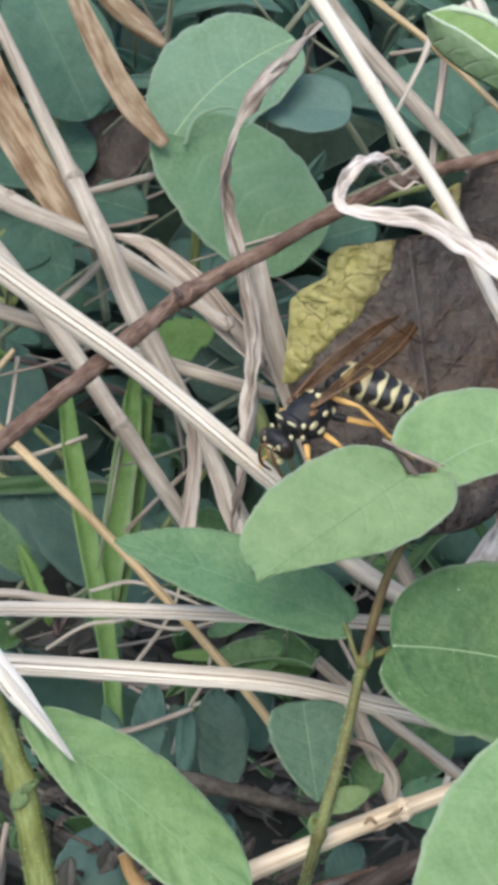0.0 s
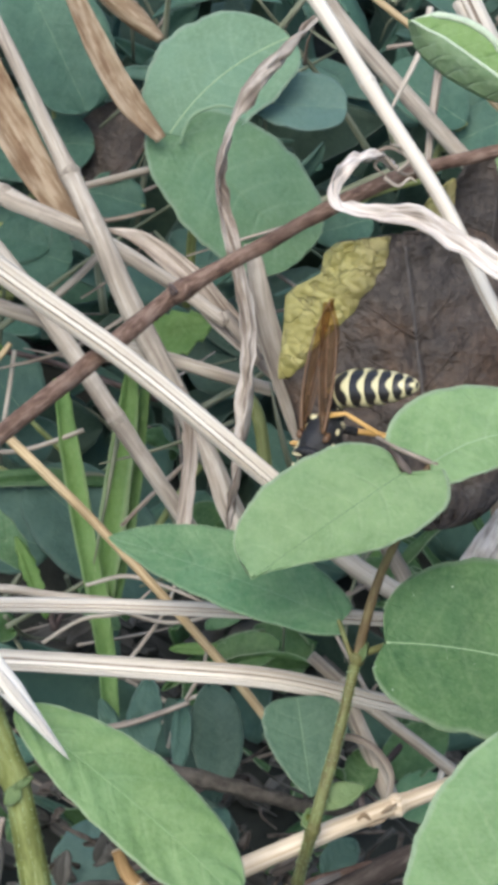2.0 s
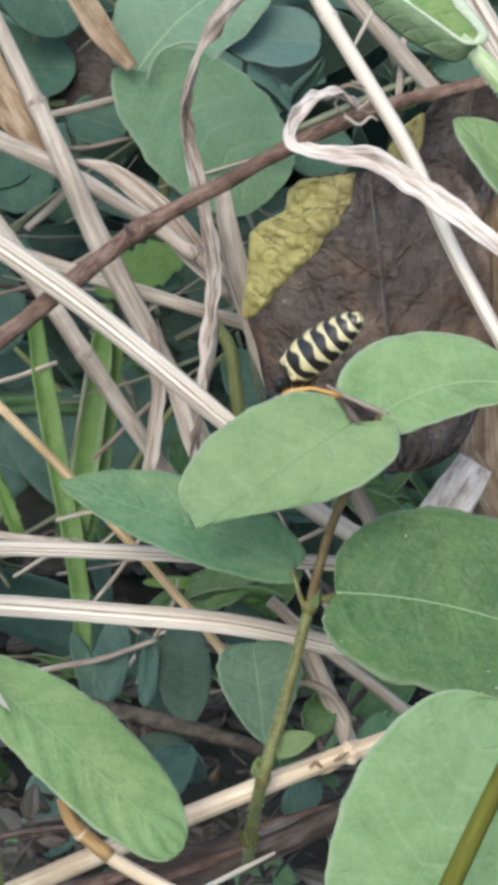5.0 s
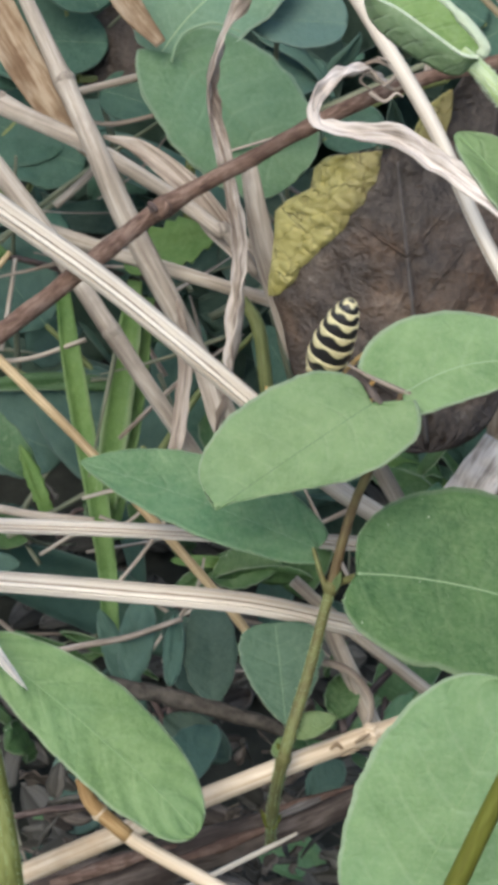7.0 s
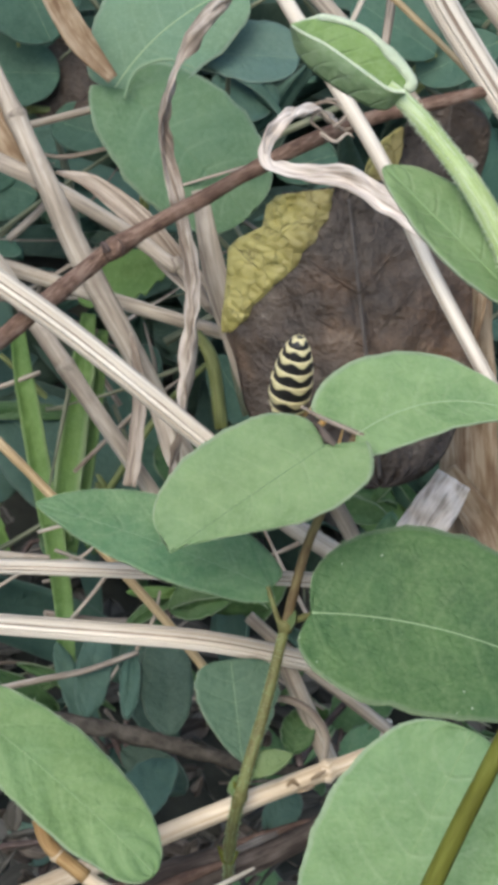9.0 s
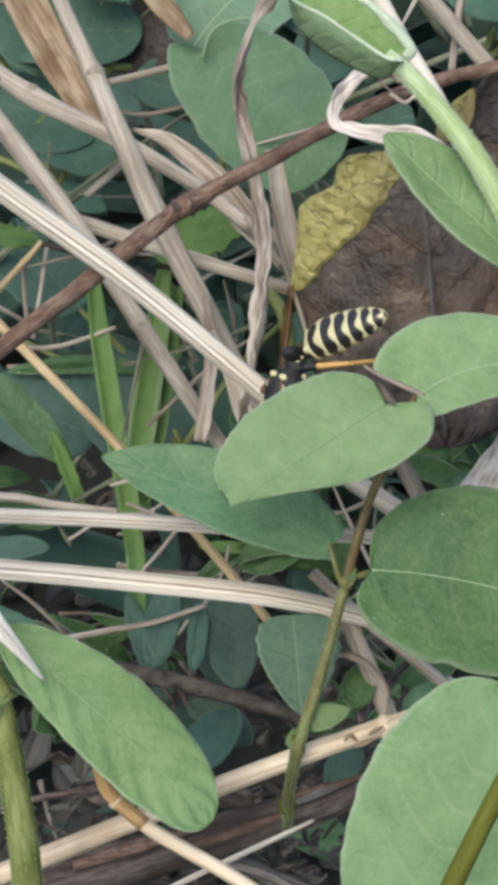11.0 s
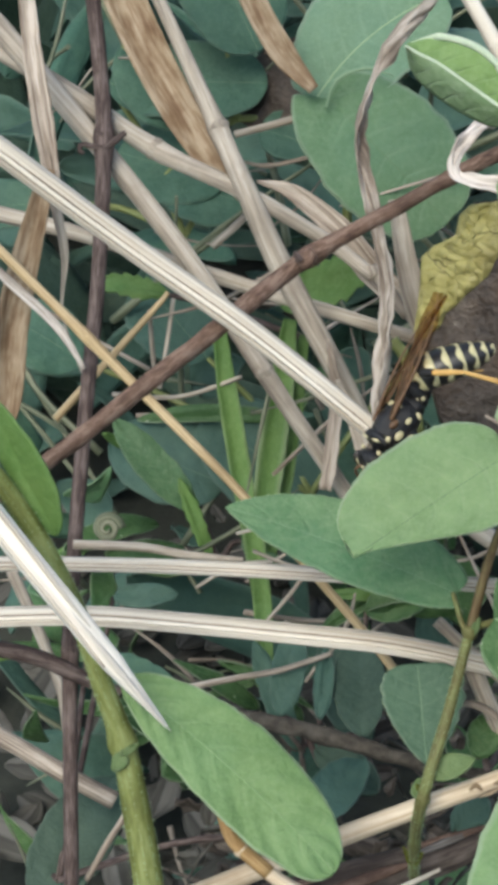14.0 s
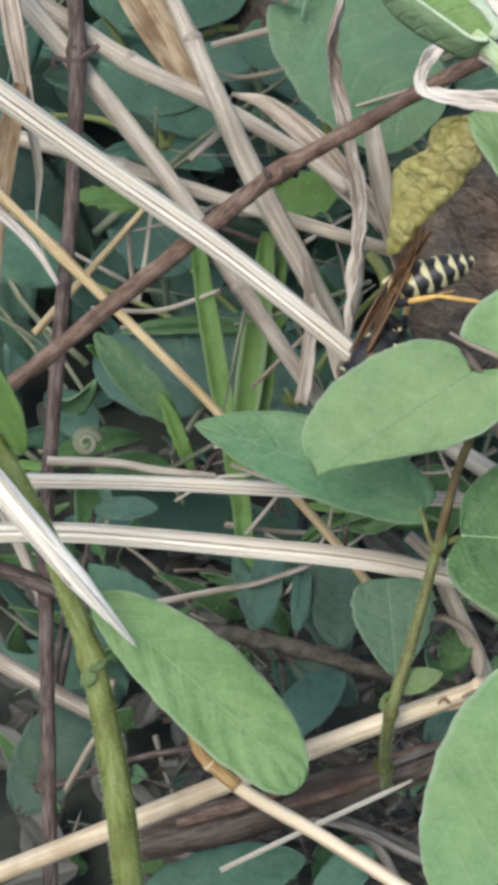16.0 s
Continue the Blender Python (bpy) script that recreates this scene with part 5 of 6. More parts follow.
blade_thing("withered_grass", [(-31.2, 47.6, 110.2), (-29.7, 43.3, 104.1), (-30.0, 39.4, 98.4), (-27.7, 35.4, 92.7)], [1.2, 1.4, 1.0, 0.6], (0.00, -0.82, 0.57), STALK, "thin withered grass leaf", twist=(0, 40, 80))
blade_thing("withered_grass", [(-37.8, 37.0, 109.0), (-34.1, 34.9, 106.0), (-29.1, 32.3, 102.2), (-25.9, 29.5, 98.3)], [0.8, 1.0, 1.0, 0.4], (0.00, -0.82, 0.57), PAPER, "thin white withered grass leaf")
blade_thing("withered_grass", [(33.9, 41.4, 110.1), (34.7, 36.0, 102.3), (35.3, 30.5, 94.5), (35.5, 24.4, 85.7), (36.9, 18.2, 76.8)], [5.0, 6.0, 6.0, 6.5, 6.0], (0.20, -0.82, 0.57), SHEATH, "brown fibrous withered stem sheath", cup=0.25, wave=0.6)
blade_thing("withered_grass", [(37.2, 34.8, 109.4), (36.6, 31.8, 105.1), (35.6, 28.5, 100.4)], [1.6, 1.2, 0.5], (0.20, -0.82, 0.57), SHEATH, "brown torn strip of sheath", wave=0.4)
blade_thing("withered_grass", [(32.5, 22.0, 89.2), (36.0, 19.3, 85.4), (38.4, 15.9, 80.5), (40.1, 12.5, 75.7)], [3.0, 3.4, 3.2, 3.0], (0.20, -0.82, 0.57), SHEATH, "brown torn strip of sheath", wave=0.5, cup=0.25)
blade_thing("withered_grass", [(-0.5, 39.4, 95.0), (0.4, 36.2, 90.4), (-0.0, 32.6, 85.3), (-0.7, 29.8, 81.2)], [0.3, 1.8, 2.0, 1.6], (0.00, -0.82, 0.57), WEATHERED, "grey-brown withered grass leaf", twist=(0, 30), wave=0.4)
blade_thing("withered_grass", [(0.7, 35.3, 92.5), (2.5, 32.8, 89.0), (4.0, 30.3, 85.4), (5.5, 28.1, 82.4)], [0.3, 1.6, 2.0, 1.5], (0.00, -0.82, 0.57), STALK, "pale withered grass leaf", wave=0.3)
blade_thing("withered_grass", [(7.2, 45.0, 109.6), (9.0, 39.5, 101.7), (11.7, 34.3, 94.7), (14.1, 30.2, 88.8)], [1.6, 2.6, 2.6, 1.8], (0.00, -0.82, 0.57), STALK, "pale withered grass leaf", wave=0.4)


for line in ([(-11.7, 31.5, 73.2), (-7.1, 32.1, 74.0), (-2.6, 31.3, 73.0), (1.9, 30.2, 71.4)], [(-8.5, 27.1, 63.5), (-5.1, 29.4, 66.8), (-2.3, 31.9, 70.3), (-1.1, 34.5, 74.0)], [(-9.9, 31.1, 70.9), (-5.3, 30.1, 69.5), (-1.4, 29.8, 69.0), (3.8, 30.4, 69.9)], [(-16.9, 30.1, 66.0), (-12.2, 31.6, 68.2), (-7.5, 32.0, 68.8), (-4.2, 33.6, 70.9)], [(-2.6, 20.1, 58.7), (-1.3, 22.4, 61.9), (1.3, 25.0, 65.7), (2.1, 26.9, 68.4)], [(-5.1, 31.0, 49.8), (-2.0, 33.3, 53.1), (2.4, 34.4, 54.7), (5.8, 35.8, 56.7)], [(-7.8, 36.0, 55.2), (-3.4, 34.6, 53.2), (0.2, 32.8, 50.7), (2.2, 30.7, 47.6)]):
    stalk("dry_stalk", line, [0.22, 0.26, 0.24, 0.14], STALK, "hair-thin pale dry stem in the undergrowth", sides=6)

twig_stubs = next(o for o in scene.objects if o.get("label") == "dark upright woody stem")
for line, thick in (([(-25.4, 50.8, 113.1), (-24.4, 51.3, 113.5), (-23.7, 51.8, 113.9), (-23.0, 52.2, 114.3)], [0.5, 0.4, 0.35, 0.3]), ([(-25.5, 50.8, 113.1), (-26.9, 50.8, 113.4), (-27.8, 50.8, 113.6), (-28.1, 50.4, 113.1), (-27.6, 50.2, 112.8)], [0.45, 0.32, 0.3, 0.28, 0.2])):
    part("side_stub", tube(line, thick, 8, 4, rough=0.3), DARK_BARK, twig_stubs)


def snail():
    c = V((-27.1, 33.3, 72.3))
    line = [c + V((1.00, 0.00, 0.00)) * (math.cos(k * 0.7) * 1.5 * (1 - k / 22)) + V((0.00, 0.57, 0.82)) * (math.sin(k * 0.7) * 1.5 * (1 - k / 22)) + V((0.00, -0.82, 0.57)) * (k * 0.05) for k in range(19)]
    single("snail_shell", tube(line, [0.7 * (1 - k / 22) for k in range(19)], 8, 3), DULL_STEM, line[0], "tiny pale coiled snail shell", "shell")


snail()


# ---- undergrowth and litter ----
def joined(pieces):
    bm = bmesh.new()
    for p in pieces:
        me = bpy.data.meshes.new("piece")
        p.to_mesh(me)
        p.free()
        bm.from_mesh(me)
        bpy.data.meshes.remove(me)
    return bm


def depth_spot(rng, d0, d1, z0, z1, spread):
    z, d = rng.uniform(z0, z1), rng.uniform(d0, d1)
    return Vector((rng.uniform(-spread, spread) + 8, (d - (215 - z) * 0.5736) / 0.8192 - 150, z))


def wild_leaf(rng, p, size, slim=0.5):
    """A background leaf of random build: oval, pointed or strap-like."""
    d = Vector((rng.uniform(-1, 1), rng.uniform(-0.6, 0.4), rng.uniform(-0.7, 0.9))).normalized()
    nrm = Vector((rng.uniform(-0.7, 0.7), rng.uniform(-1, 0.1), rng.uniform(0.0, 1)))
    if rng.random() < slim:
        w, size = rng.uniform(0.05, 0.14), size * rng.uniform(1.1, 2.0)
    else:
        w = rng.uniform(0.2, 0.4)
    return leaf_form(p, p + d * size, size * w, size * w * rng.uniform(0.7, 1.2), nrm, a=rng.uniform(0.35, 0.8), b=rng.uniform(0.4, 1.0), nu=9, nv=6, arch=rng.uniform(-0.1, 0.15), bow=rng.uniform(-0.08, 0.08), cup=rng.uniform(-0.1, 0.4), wave=rng.uniform(0.4, 1.8))[0]


def undergrowth():
    rng = random.Random(7)
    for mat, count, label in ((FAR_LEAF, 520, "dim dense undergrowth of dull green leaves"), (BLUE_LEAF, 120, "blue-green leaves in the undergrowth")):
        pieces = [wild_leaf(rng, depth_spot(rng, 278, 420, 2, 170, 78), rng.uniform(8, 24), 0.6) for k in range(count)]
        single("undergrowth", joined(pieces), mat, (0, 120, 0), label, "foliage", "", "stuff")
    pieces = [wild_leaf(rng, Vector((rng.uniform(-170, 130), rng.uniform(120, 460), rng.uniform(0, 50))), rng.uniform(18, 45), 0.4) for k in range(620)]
    single("undergrowth", joined(pieces), DEEP_LEAF, (0, 300, 0), "low undergrowth with deep shade coloured in", "foliage", "", "stuff")
    pieces = []
    for k in range(70):
        p = depth_spot(rng, 262, 350, 10, 150, 66)
        d = Vector((rng.uniform(-1, 1), rng.uniform(-0.2, 0.6), rng.uniform(0.1, 1.0))).normalized() * rng.uniform(18, 55)
        m = p + d / 2 + Vector((rng.uniform(-3, 3), rng.uniform(-2, 2), rng.uniform(-3, 3)))
        pieces.append(tube([p, m, p + d], [rng.uniform(0.3, 0.7), rng.uniform(0.3, 0.6), 0.2], 6, 4))
    single("undergrowth", joined(pieces), DULL_STEM, (0, 120, 0), "thin dull stems in the undergrowth", "stems", "", "stuff")


def low_weeds():
    rng = random.Random(23)
    for mat, count, label in ((DARK_LEAF, 90, "small dark green weeds near the ground"), (MID_LEAF, 28, "small mid-green weeds near the ground"), (GRASS, 10, "thin green grass blades near the ground")):
        pieces = [wild_leaf(rng, depth_spot(rng, 236, 285, 2, 62, 50), rng.uniform(5, 13), 1.0 if mat is GRASS else 0.55) for k in range(count)]
        single("weeds", joined(pieces), mat, (0, 40, 0), label, "weeds", "", "stuff")


def litter():
    rng = random.Random(11)
    pieces = []
    for k in range(150):
        p = depth_spot(rng, 228, 300, 2, 118, 50)
        d = Vector((rng.uniform(-1, 1), rng.uniform(-0.3, 0.5), rng.uniform(-0.7, 0.7))).normalized() * rng.uniform(6, 22)
        m = p + d / 2 + Vector((rng.uniform(-1, 1), rng.uniform(-1, 1), rng.uniform(-1.5, 1.5)))
        pieces.append(tube([p, m, p + d], [rng.uniform(0.15, 0.42), rng.uniform(0.15, 0.36), 0.1], 6, 4))
    single("dry_grass", joined(pieces[:85]), DULL_STEM, (0, 60, 0), "tangle of thin greenish dry grass stems", "dry grass", "", "stuff")
    single("dry_grass", joined(pieces[85:]), WEATHERED, (0, 60, 0), "tangle of thin pale dry grass stems", "dry grass", "", "stuff")
    pieces = []
    for k in range(420):
        x, y = rng.uniform(-60, 75), rng.uniform(-25, 110)
        z = rng.uniform(1, 14)
        size = rng.uniform(4, 13)
        d = Vector((rng.uniform(-1, 1), rng.uniform(-1, 1), rng.uniform(-0.2, 0.2))).normalized()
        nrm = Vector((rng.uniform(-0.4, 0.4), rng.uniform(-0.8, 0.1), 1))
        pieces.append(leaf_form((x, y, z), V((x, y, z)) + d * size, size * 0.22, size * 0.26, nrm, nu=8, nv=5, cup=rng.uniform(-0.4, 0.4), wave=1.2, thick=0.3)[0])
    single("leaf_litter", joined(pieces), LITTER, (0, 40, 0), "dark crumbling leaf litter on the soil", "leaf litter", "", "stuff")

    # crumbled leaves and twig bits round the rotting branch
    pieces = []
    for k in range(320):
        p = depth_spot(rng, 220, 240, 28, 51, 24)
        size = rng.uniform(1.5, 5.5)
        d = Vector((rng.uniform(-1, 1), rng.uniform(-0.5, 0.5), rng.uniform(-0.7, 0.7))).normalized()
        if k % 5 < 3:
            nrm = Vector((rng.uniform(-0.7, 0.7), rng.uniform(-1, 0.2), rng.uniform(0.2, 1)))
            pieces.append(leaf_form(p, p + d * size, size * rng.uniform(0.2, 0.5), size * rng.uniform(0.15, 0.4), nrm, a=rng.uniform(0.2, 0.7), b=rng.uniform(0.2, 0.7), nu=7, nv=5, cup=rng.uniform(-0.5, 0.5), wave=1.4, thick=0.25, teeth=0.3, cuts=4)[0])
        else:
            m = p + d * size + Vector((rng.uniform(-0.6, 0.6), 0, rng.uniform(-0.6, 0.6)))
            pieces.append(tube([p, m, p + d * size * 2], [rng.uniform(0.12, 0.4), rng.uniform(0.15, 0.4), 0.1], 6, 4, rough=0.3))
    single("leaf_litter", joined(pieces[::2]), CRUMBS, (0, 40, 0), "crumbled brown leaves and twig bits", "leaf litter", "", "stuff")
    single("leaf_litter", joined(pieces[1::2]), LITTER, (0, 40, 0), "crumbled grey leaves and twig bits", "leaf litter", "", "stuff")


undergrowth()
low_weeds()
litter()


# ---- the wasp ----
def amber_material():
    m, n, l, b = material("wing_membrane", 0.5, 0.3)
    uv = n.new("ShaderNodeUVMap").outputs[0]
    f = noise_at(n, l, uv, 1.0, 3.0, 0.5, (0.4, 3.0, 1))
    r = ramp(n, [(0.35, (0.075, 0.045, 0.024)), (0.65, (0.155, 0.1, 0.055))])
    l.new(f, r.inputs[0])
    l.new(r.outputs[0], b.inputs["Base Color"])
    clear = n.new("ShaderNodeBsdfTransparent")
    clear.inputs[0].default_value = (0.8, 0.69, 0.56, 1)
    sep = n.new("ShaderNodeSeparateXYZ")
    l.new(n.new("ShaderNodeTexCoord").outputs["Object"], sep.inputs[0])
    thick = calc(n, l, "MULTIPLY_ADD", sep.outputs[0], 26.0, 0.36)
    thick = calc(n, l, "MAXIMUM", thick, 0.07)
    mx = n.new("ShaderNodeMixShader")
    l.new(thick, mx.inputs[0])
    l.new(clear.outputs[0], mx.inputs[1])
    l.new(b.outputs[0], mx.inputs[2])
    l.new(mx.outputs[0], n["Material Output"].inputs[0])
    return m


def tergite_material():
    """Black plate with a scalloped yellow hind band."""
    m, n, l, b = material("banded_plate", 0.32, 0.5)
    uv = n.new("ShaderNodeUVMap").outputs[0]
    obj = n.new("ShaderNodeTexCoord").outputs["Object"]
    sep = n.new("ShaderNodeSeparateXYZ")
    l.new(uv, sep.inputs[0])
    wavy = calc(n, l, "COSINE", calc(n, l, "MULTIPLY", sep.outputs[1], 5.0))
    edge = calc(n, l, "MULTIPLY_ADD", wavy, 0.13, 0.72)
    f = calc(n, l, "MULTIPLY_ADD", calc(n, l, "SUBTRACT", sep.outputs[0], edge), 14.0, 0.5)
    f.node.use_clamp = True
    g = noise_at(n, l, obj, 2500.0, 3.0)
    yellow = mix(n, l, g, (0.44, 0.39, 0.19), (0.58, 0.53, 0.33))
    black = mix(n, l, g, (0.008, 0.008, 0.009), (0.022, 0.02, 0.02))
    l.new(mix(n, l, f, black, yellow), b.inputs["Base Color"])
    bump(n, l, g, b, 0.25, 0.0001)
    return m


BLACK = plain_material("black_cuticle", (0.007, 0.007, 0.008), (0.02, 0.02, 0.022), 0.3, 1500.0, 0.32, 0.6)
EYE = plain_material("compound_eye", (0.012, 0.008, 0.007), (0.03, 0.022, 0.018), 0.25, 6000.0, 0.5, 0.3)
CREAM = plain_material("yellow_cuticle", (0.5, 0.44, 0.22), (0.62, 0.57, 0.38), 0.4, 2500.0, 0.4, 0.2)
ORANGE = plain_material("orange_cuticle", (0.5, 0.27, 0.075), (0.62, 0.4, 0.14), 0.38, 1800.0, 0.45, 0.2)
TERGITE = tergite_material()
WING = amber_material()
WING_VEIN = plain_material("wing_vein", (0.07, 0.034, 0.015), (0.13, 0.068, 0.03), 0.4, 2000.0)


def tergite(x0, x1, r0, r1, r2, flat=0.86):
    """One ring of the abdomen, from radius r0 by r1 to r2, its hind edge a thin lip."""
    bm = bmesh.new()
    uvl = bm.loops.layers.uv.verify()
    sides, steps = 26, 9
    rings = []
    for i in range(steps + 1):
        s = i / steps
        r = r0 * (1 - s) ** 2 + 2 * r1 * s * (1 - s) + r2 * s * s
        rings.append([bm.verts.new((x0 + (x1 - x0) * s, r * math.sin(2 * math.pi * k / sides), r * flat * math.cos(2 * math.pi * k / sides))) for k in range(sides)])
    rings.append([bm.verts.new((x1 + 0.05, v.co.y * 0.86, v.co.z * 0.86)) for v in rings[-1]])
    for i in range(steps + 1):
        for k in range(sides):
            j = (k + 1) % sides
            f = bm.faces.new((rings[i][k], rings[i][j], rings[i + 1][j], rings[i + 1][k]))
            f.smooth = True
            for lp, (a, c) in zip(f.loops, ((i, k), (i, k + 1), (i + 1, k + 1), (i + 1, k))):
                lp[uvl].uv = (min(a / steps, 1.0), 2 * math.pi * c / sides)
    bm.faces.new(rings[-1])
    bm.faces.new(rings[0][::-1])
    bmesh.ops.recalc_face_normals(bm, faces=bm.faces)
    return bm


def wasp():
    root = thing("wasp", (0, 0, 0), "black and yellow paper wasp with amber wings and orange legs", "wasp")
    thorax = part("thorax", ball((0, 0, 0), (3.1, 1.9, 2.0), 28, 18, 0.1, 0.05), BLACK, root, "black thorax with cream spots")
    for c, r in (((-1.3, 0.62, 1.75), (0.3, 0.5, 0.16)), ((-1.3, -0.62, 1.75), (0.3, 0.5, 0.16)), ((0.9, 1.84, 0.25), (0.55, 0.14, 0.4)), ((0.9, -1.84, 0.25), (0.55, 0.14, 0.4)), ((2.62, 0.7, 1.25), (0.14, 0.8, 0.2)), ((2.62, -0.7, 1.25), (0.14, 0.8, 0.2))):
        part("marking", ball(c, r, 12, 8), CREAM, thorax)
    for c, r, nm in (((2.2, 0, 0.55), (0.7, 1.75, 1.25), "collar"), ((-1.35, 0, 1.05), (0.75, 1.25, 0.8), "scutellum"), ((-2.5, 0, 0.1), (0.9, 1.35, 1.2), "hind_plate"), ((0.3, 1.3, -0.9), (1.3, 0.7, 0.95), "side_plate"), ((0.3, -1.3, -0.9), (1.3, 0.7, 0.95), "side_plate")):
        part(nm, ball(c, r, 18, 12, 0.0, 0.06), BLACK, thorax)
    for c, r in (((-3.1, 0.7, 0.6), (0.12, 0.18, 0.22)), ((-3.1, -0.7, 0.6), (0.12, 0.18, 0.22)), ((0.3, 1.98, -0.8), (0.5, 0.12, 0.3)), ((0.3, -1.98, -0.8), (0.5, 0.12, 0.3))):
        part("marking", ball(c, r, 12, 8), CREAM, thorax)
    for s in (1, -1):
        for c, r in (((1.9, 1.55, 0.75), (0.34, 0.2, 0.3)), ((-0.75, 1.78, 0.5), (0.4, 0.14, 0.28)), ((-1.9, 1.42, -0.2), (0.32, 0.2, 0.42)), ((-0.2, 0.95, 1.68), (0.42, 0.16, 0.1)), ((2.3, 1.6, -0.45), (0.26, 0.16, 0.34))):
            part("marking", ball((c[0], c[1] * s, c[2]), r, 12, 8, 0.0, 0.25), CREAM, thorax)
        part("wing_root", ball((0.45, 1.5 * s, 1.35), (0.55, 0.38, 0.32), 12, 8), WING_VEIN, thorax, "small brown scale at the wing root")
    petiole = part("petiole", ball((-3.6, 0, 0.65), (0.82, 0.82, 1.65), 16, 12, 0.0, 0.05), BLACK, root, "black waist with cream spots")
    for s in (1, -1):
        part("marking", ball((-3.6, 0.7 * s, 0.3), (0.26, 0.16, 0.3), 10, 8), CREAM, petiole)
    head = part("head", ball((4.0, 0, -0.7), (1.05, 1.9, 1.55), 24, 16, 0.0, 0.03), BLACK, root, "black head with cream face")
    for s in (1, -1):
        part("eye", ball((4.25, 1.5 * s, -0.55), (0.72, 0.55, 1.15), 16, 12), EYE, head)
        part("mandible", ball((4.7, 0.5 * s, -2.1), (0.35, 0.35, 0.5), 10, 8), CREAM, head)
        pts = [(4.8, 0.35 * s, -0.3), (5.5, 0.7 * s, -0.2), (5.7, 1.1 * s, -1.2), (5.6, 1.4 * s, -2.6), (5.1, 1.7 * s, -3.8), (4.5, 1.8 * s, -4.8)]
        part("antenna", tube(pts, [0.17, 0.14, 0.16, 0.17, 0.15, 0.1], 8, 6, ridge=0.0, rough=0.2), WING_VEIN, head, "brown segmented antenna")
    part("face_plate", ball((4.85, 0, -1.25), (0.3, 0.75, 0.6), 14, 10), CREAM, head)
    for s in (1, -1):
        part("cheek_mark", ball((3.35, 1.35 * s, 0.35), (0.22, 0.2, 0.3), 10, 8), CREAM, head)
        part("cheek_mark", ball((4.75, 0.95 * s, -0.2), (0.14, 0.22, 0.5), 10, 8), CREAM, head)
    part("brow_mark", ball((4.95, 0, -0.3), (0.15, 0.8, 0.14), 12, 8), CREAM, head)
    def bent(bm):
        """The front of the abdomen curves down to the waist."""
        for v in bm.verts:
            k = max(0.0, v.co.x + 3.4)
            a = 0.19 * k
            v.co = Vector((-3.4 + k * math.cos(a * 0.5), v.co.y, v.co.z)) + Vector((math.sin(a) * v.co.z, 0, v.co.z * (math.cos(a) - 1) - k * math.sin(a * 0.5))) if k else v.co
        return bm

    abdomen = part("abdomen", bent(tergite(0.35, -1.8, 0.5, 1.55, 1.85)), TERGITE, root, "black abdomen with scalloped yellow bands")
    for x0, x1, r0, r1, r2 in ((-1.4, -3.2, 1.6, 2.02, 2.02), (-2.95, -4.7, 1.92, 2.06, 1.98), (-4.45, -6.1, 1.83, 1.9, 1.78), (-5.85, -7.4, 1.68, 1.72, 1.48), (-7.15, -8.5, 1.38, 1.38, 1.08), (-8.25, -9.4, 0.98, 1.1, 0.4)):
        part("tergite", bent(tergite(x0, x1, r0, r1, r2)), TERGITE, abdomen)
    for s in (1, -1):
        part("marking", bent(ball((-1.25, 1.0 * s, 0.95), (0.4, 0.35, 0.35), 10, 8)), CREAM, abdomen)
    wings = []
    for s in (1, -1):
        pts = [(0, 0, 0), (-2.5, 0.2 * s, 0.1), (-6, 0.35 * s, 0.1), (-10, 0.3 * s, 0), (-13, 0.0, 0)]
        w = part("wing", blade(pts, [0.6, 0.95, 1.5, 1.9, 0.9], (0, 0.5 * s, 1), thick=0.06, cup=0.2, wave=0.1), WING, root, "narrow folded amber wing")
        part("wing_vein", tube([(p[0], p[1] + 0.5 * s * k, p[2] + 0.15) for p, k in zip(pts, (0.3, 1.0, 1.6, 1.5, 0.2))], [0.2, 0.16, 0.11, 0.07, 0.04], 6, 6), WING_VEIN, w)
        for lane in ([(-1, 0, 0.1), (-4, -0.1 * s, 0.1), (-8, -0.3 * s, 0.1), (-11, -0.4 * s, 0.05)], [(-3.5, 0.25 * s, 0.1), (-6.5, 0.1 * s, 0.1), (-10.5, 0.2 * s, 0.05)], [(-1.5, -0.3 * s, 0.1), (-5, -0.6 * s, 0.15), (-9, -0.7 * s, 0.1)]):
            part("wing_vein", tube(lane, [0.1, 0.07, 0.045, 0.03], 6, 6), WING_VEIN, w)
        wings.append(w)
    hind = []
    for s in (1, -1):
        for hip, knee, ankle, toe in (((1.7, 1.1, -1.3), (3.0, 2.7, -2.0), (3.0, 3.2, -4.4), (4.2, 3.6, -5.6)), ((0.0, 1.3, -1.5), (0.2, 4.1, -1.5), (-0.6, 4.9, -4.4), (-1.8, 5.2, -6.2)), ((0, 0, 0), (-4.4, 0.6, 1.7), (-7.9, 0.3, -0.1), (-10.8, 0, -0.9))):
            h, k, a, t = [Vector((p[0] + (0.5 if s < 0 and hip[0] else 0), p[1] * s, p[2])) for p in (hip, knee, ankle, toe)]
            m = h.lerp(k, 0.3)
            leg = part("leg", tube([h, h.lerp(k, 0.2), m], [0.42, 0.42, 0.38], 10, 4), BLACK, root, "jointed leg, black at the hip")
            part("femur", tube([m, m.lerp(k, 0.5), k], [0.3, 0.3, 0.18], 10, 4), ORANGE, leg, "orange femur")
            part("tibia", tube([k, k.lerp(a, 0.15), k.lerp(a, 0.8), a], [0.17, 0.22, 0.23, 0.16], 10, 4), ORANGE, leg, "orange tibia")
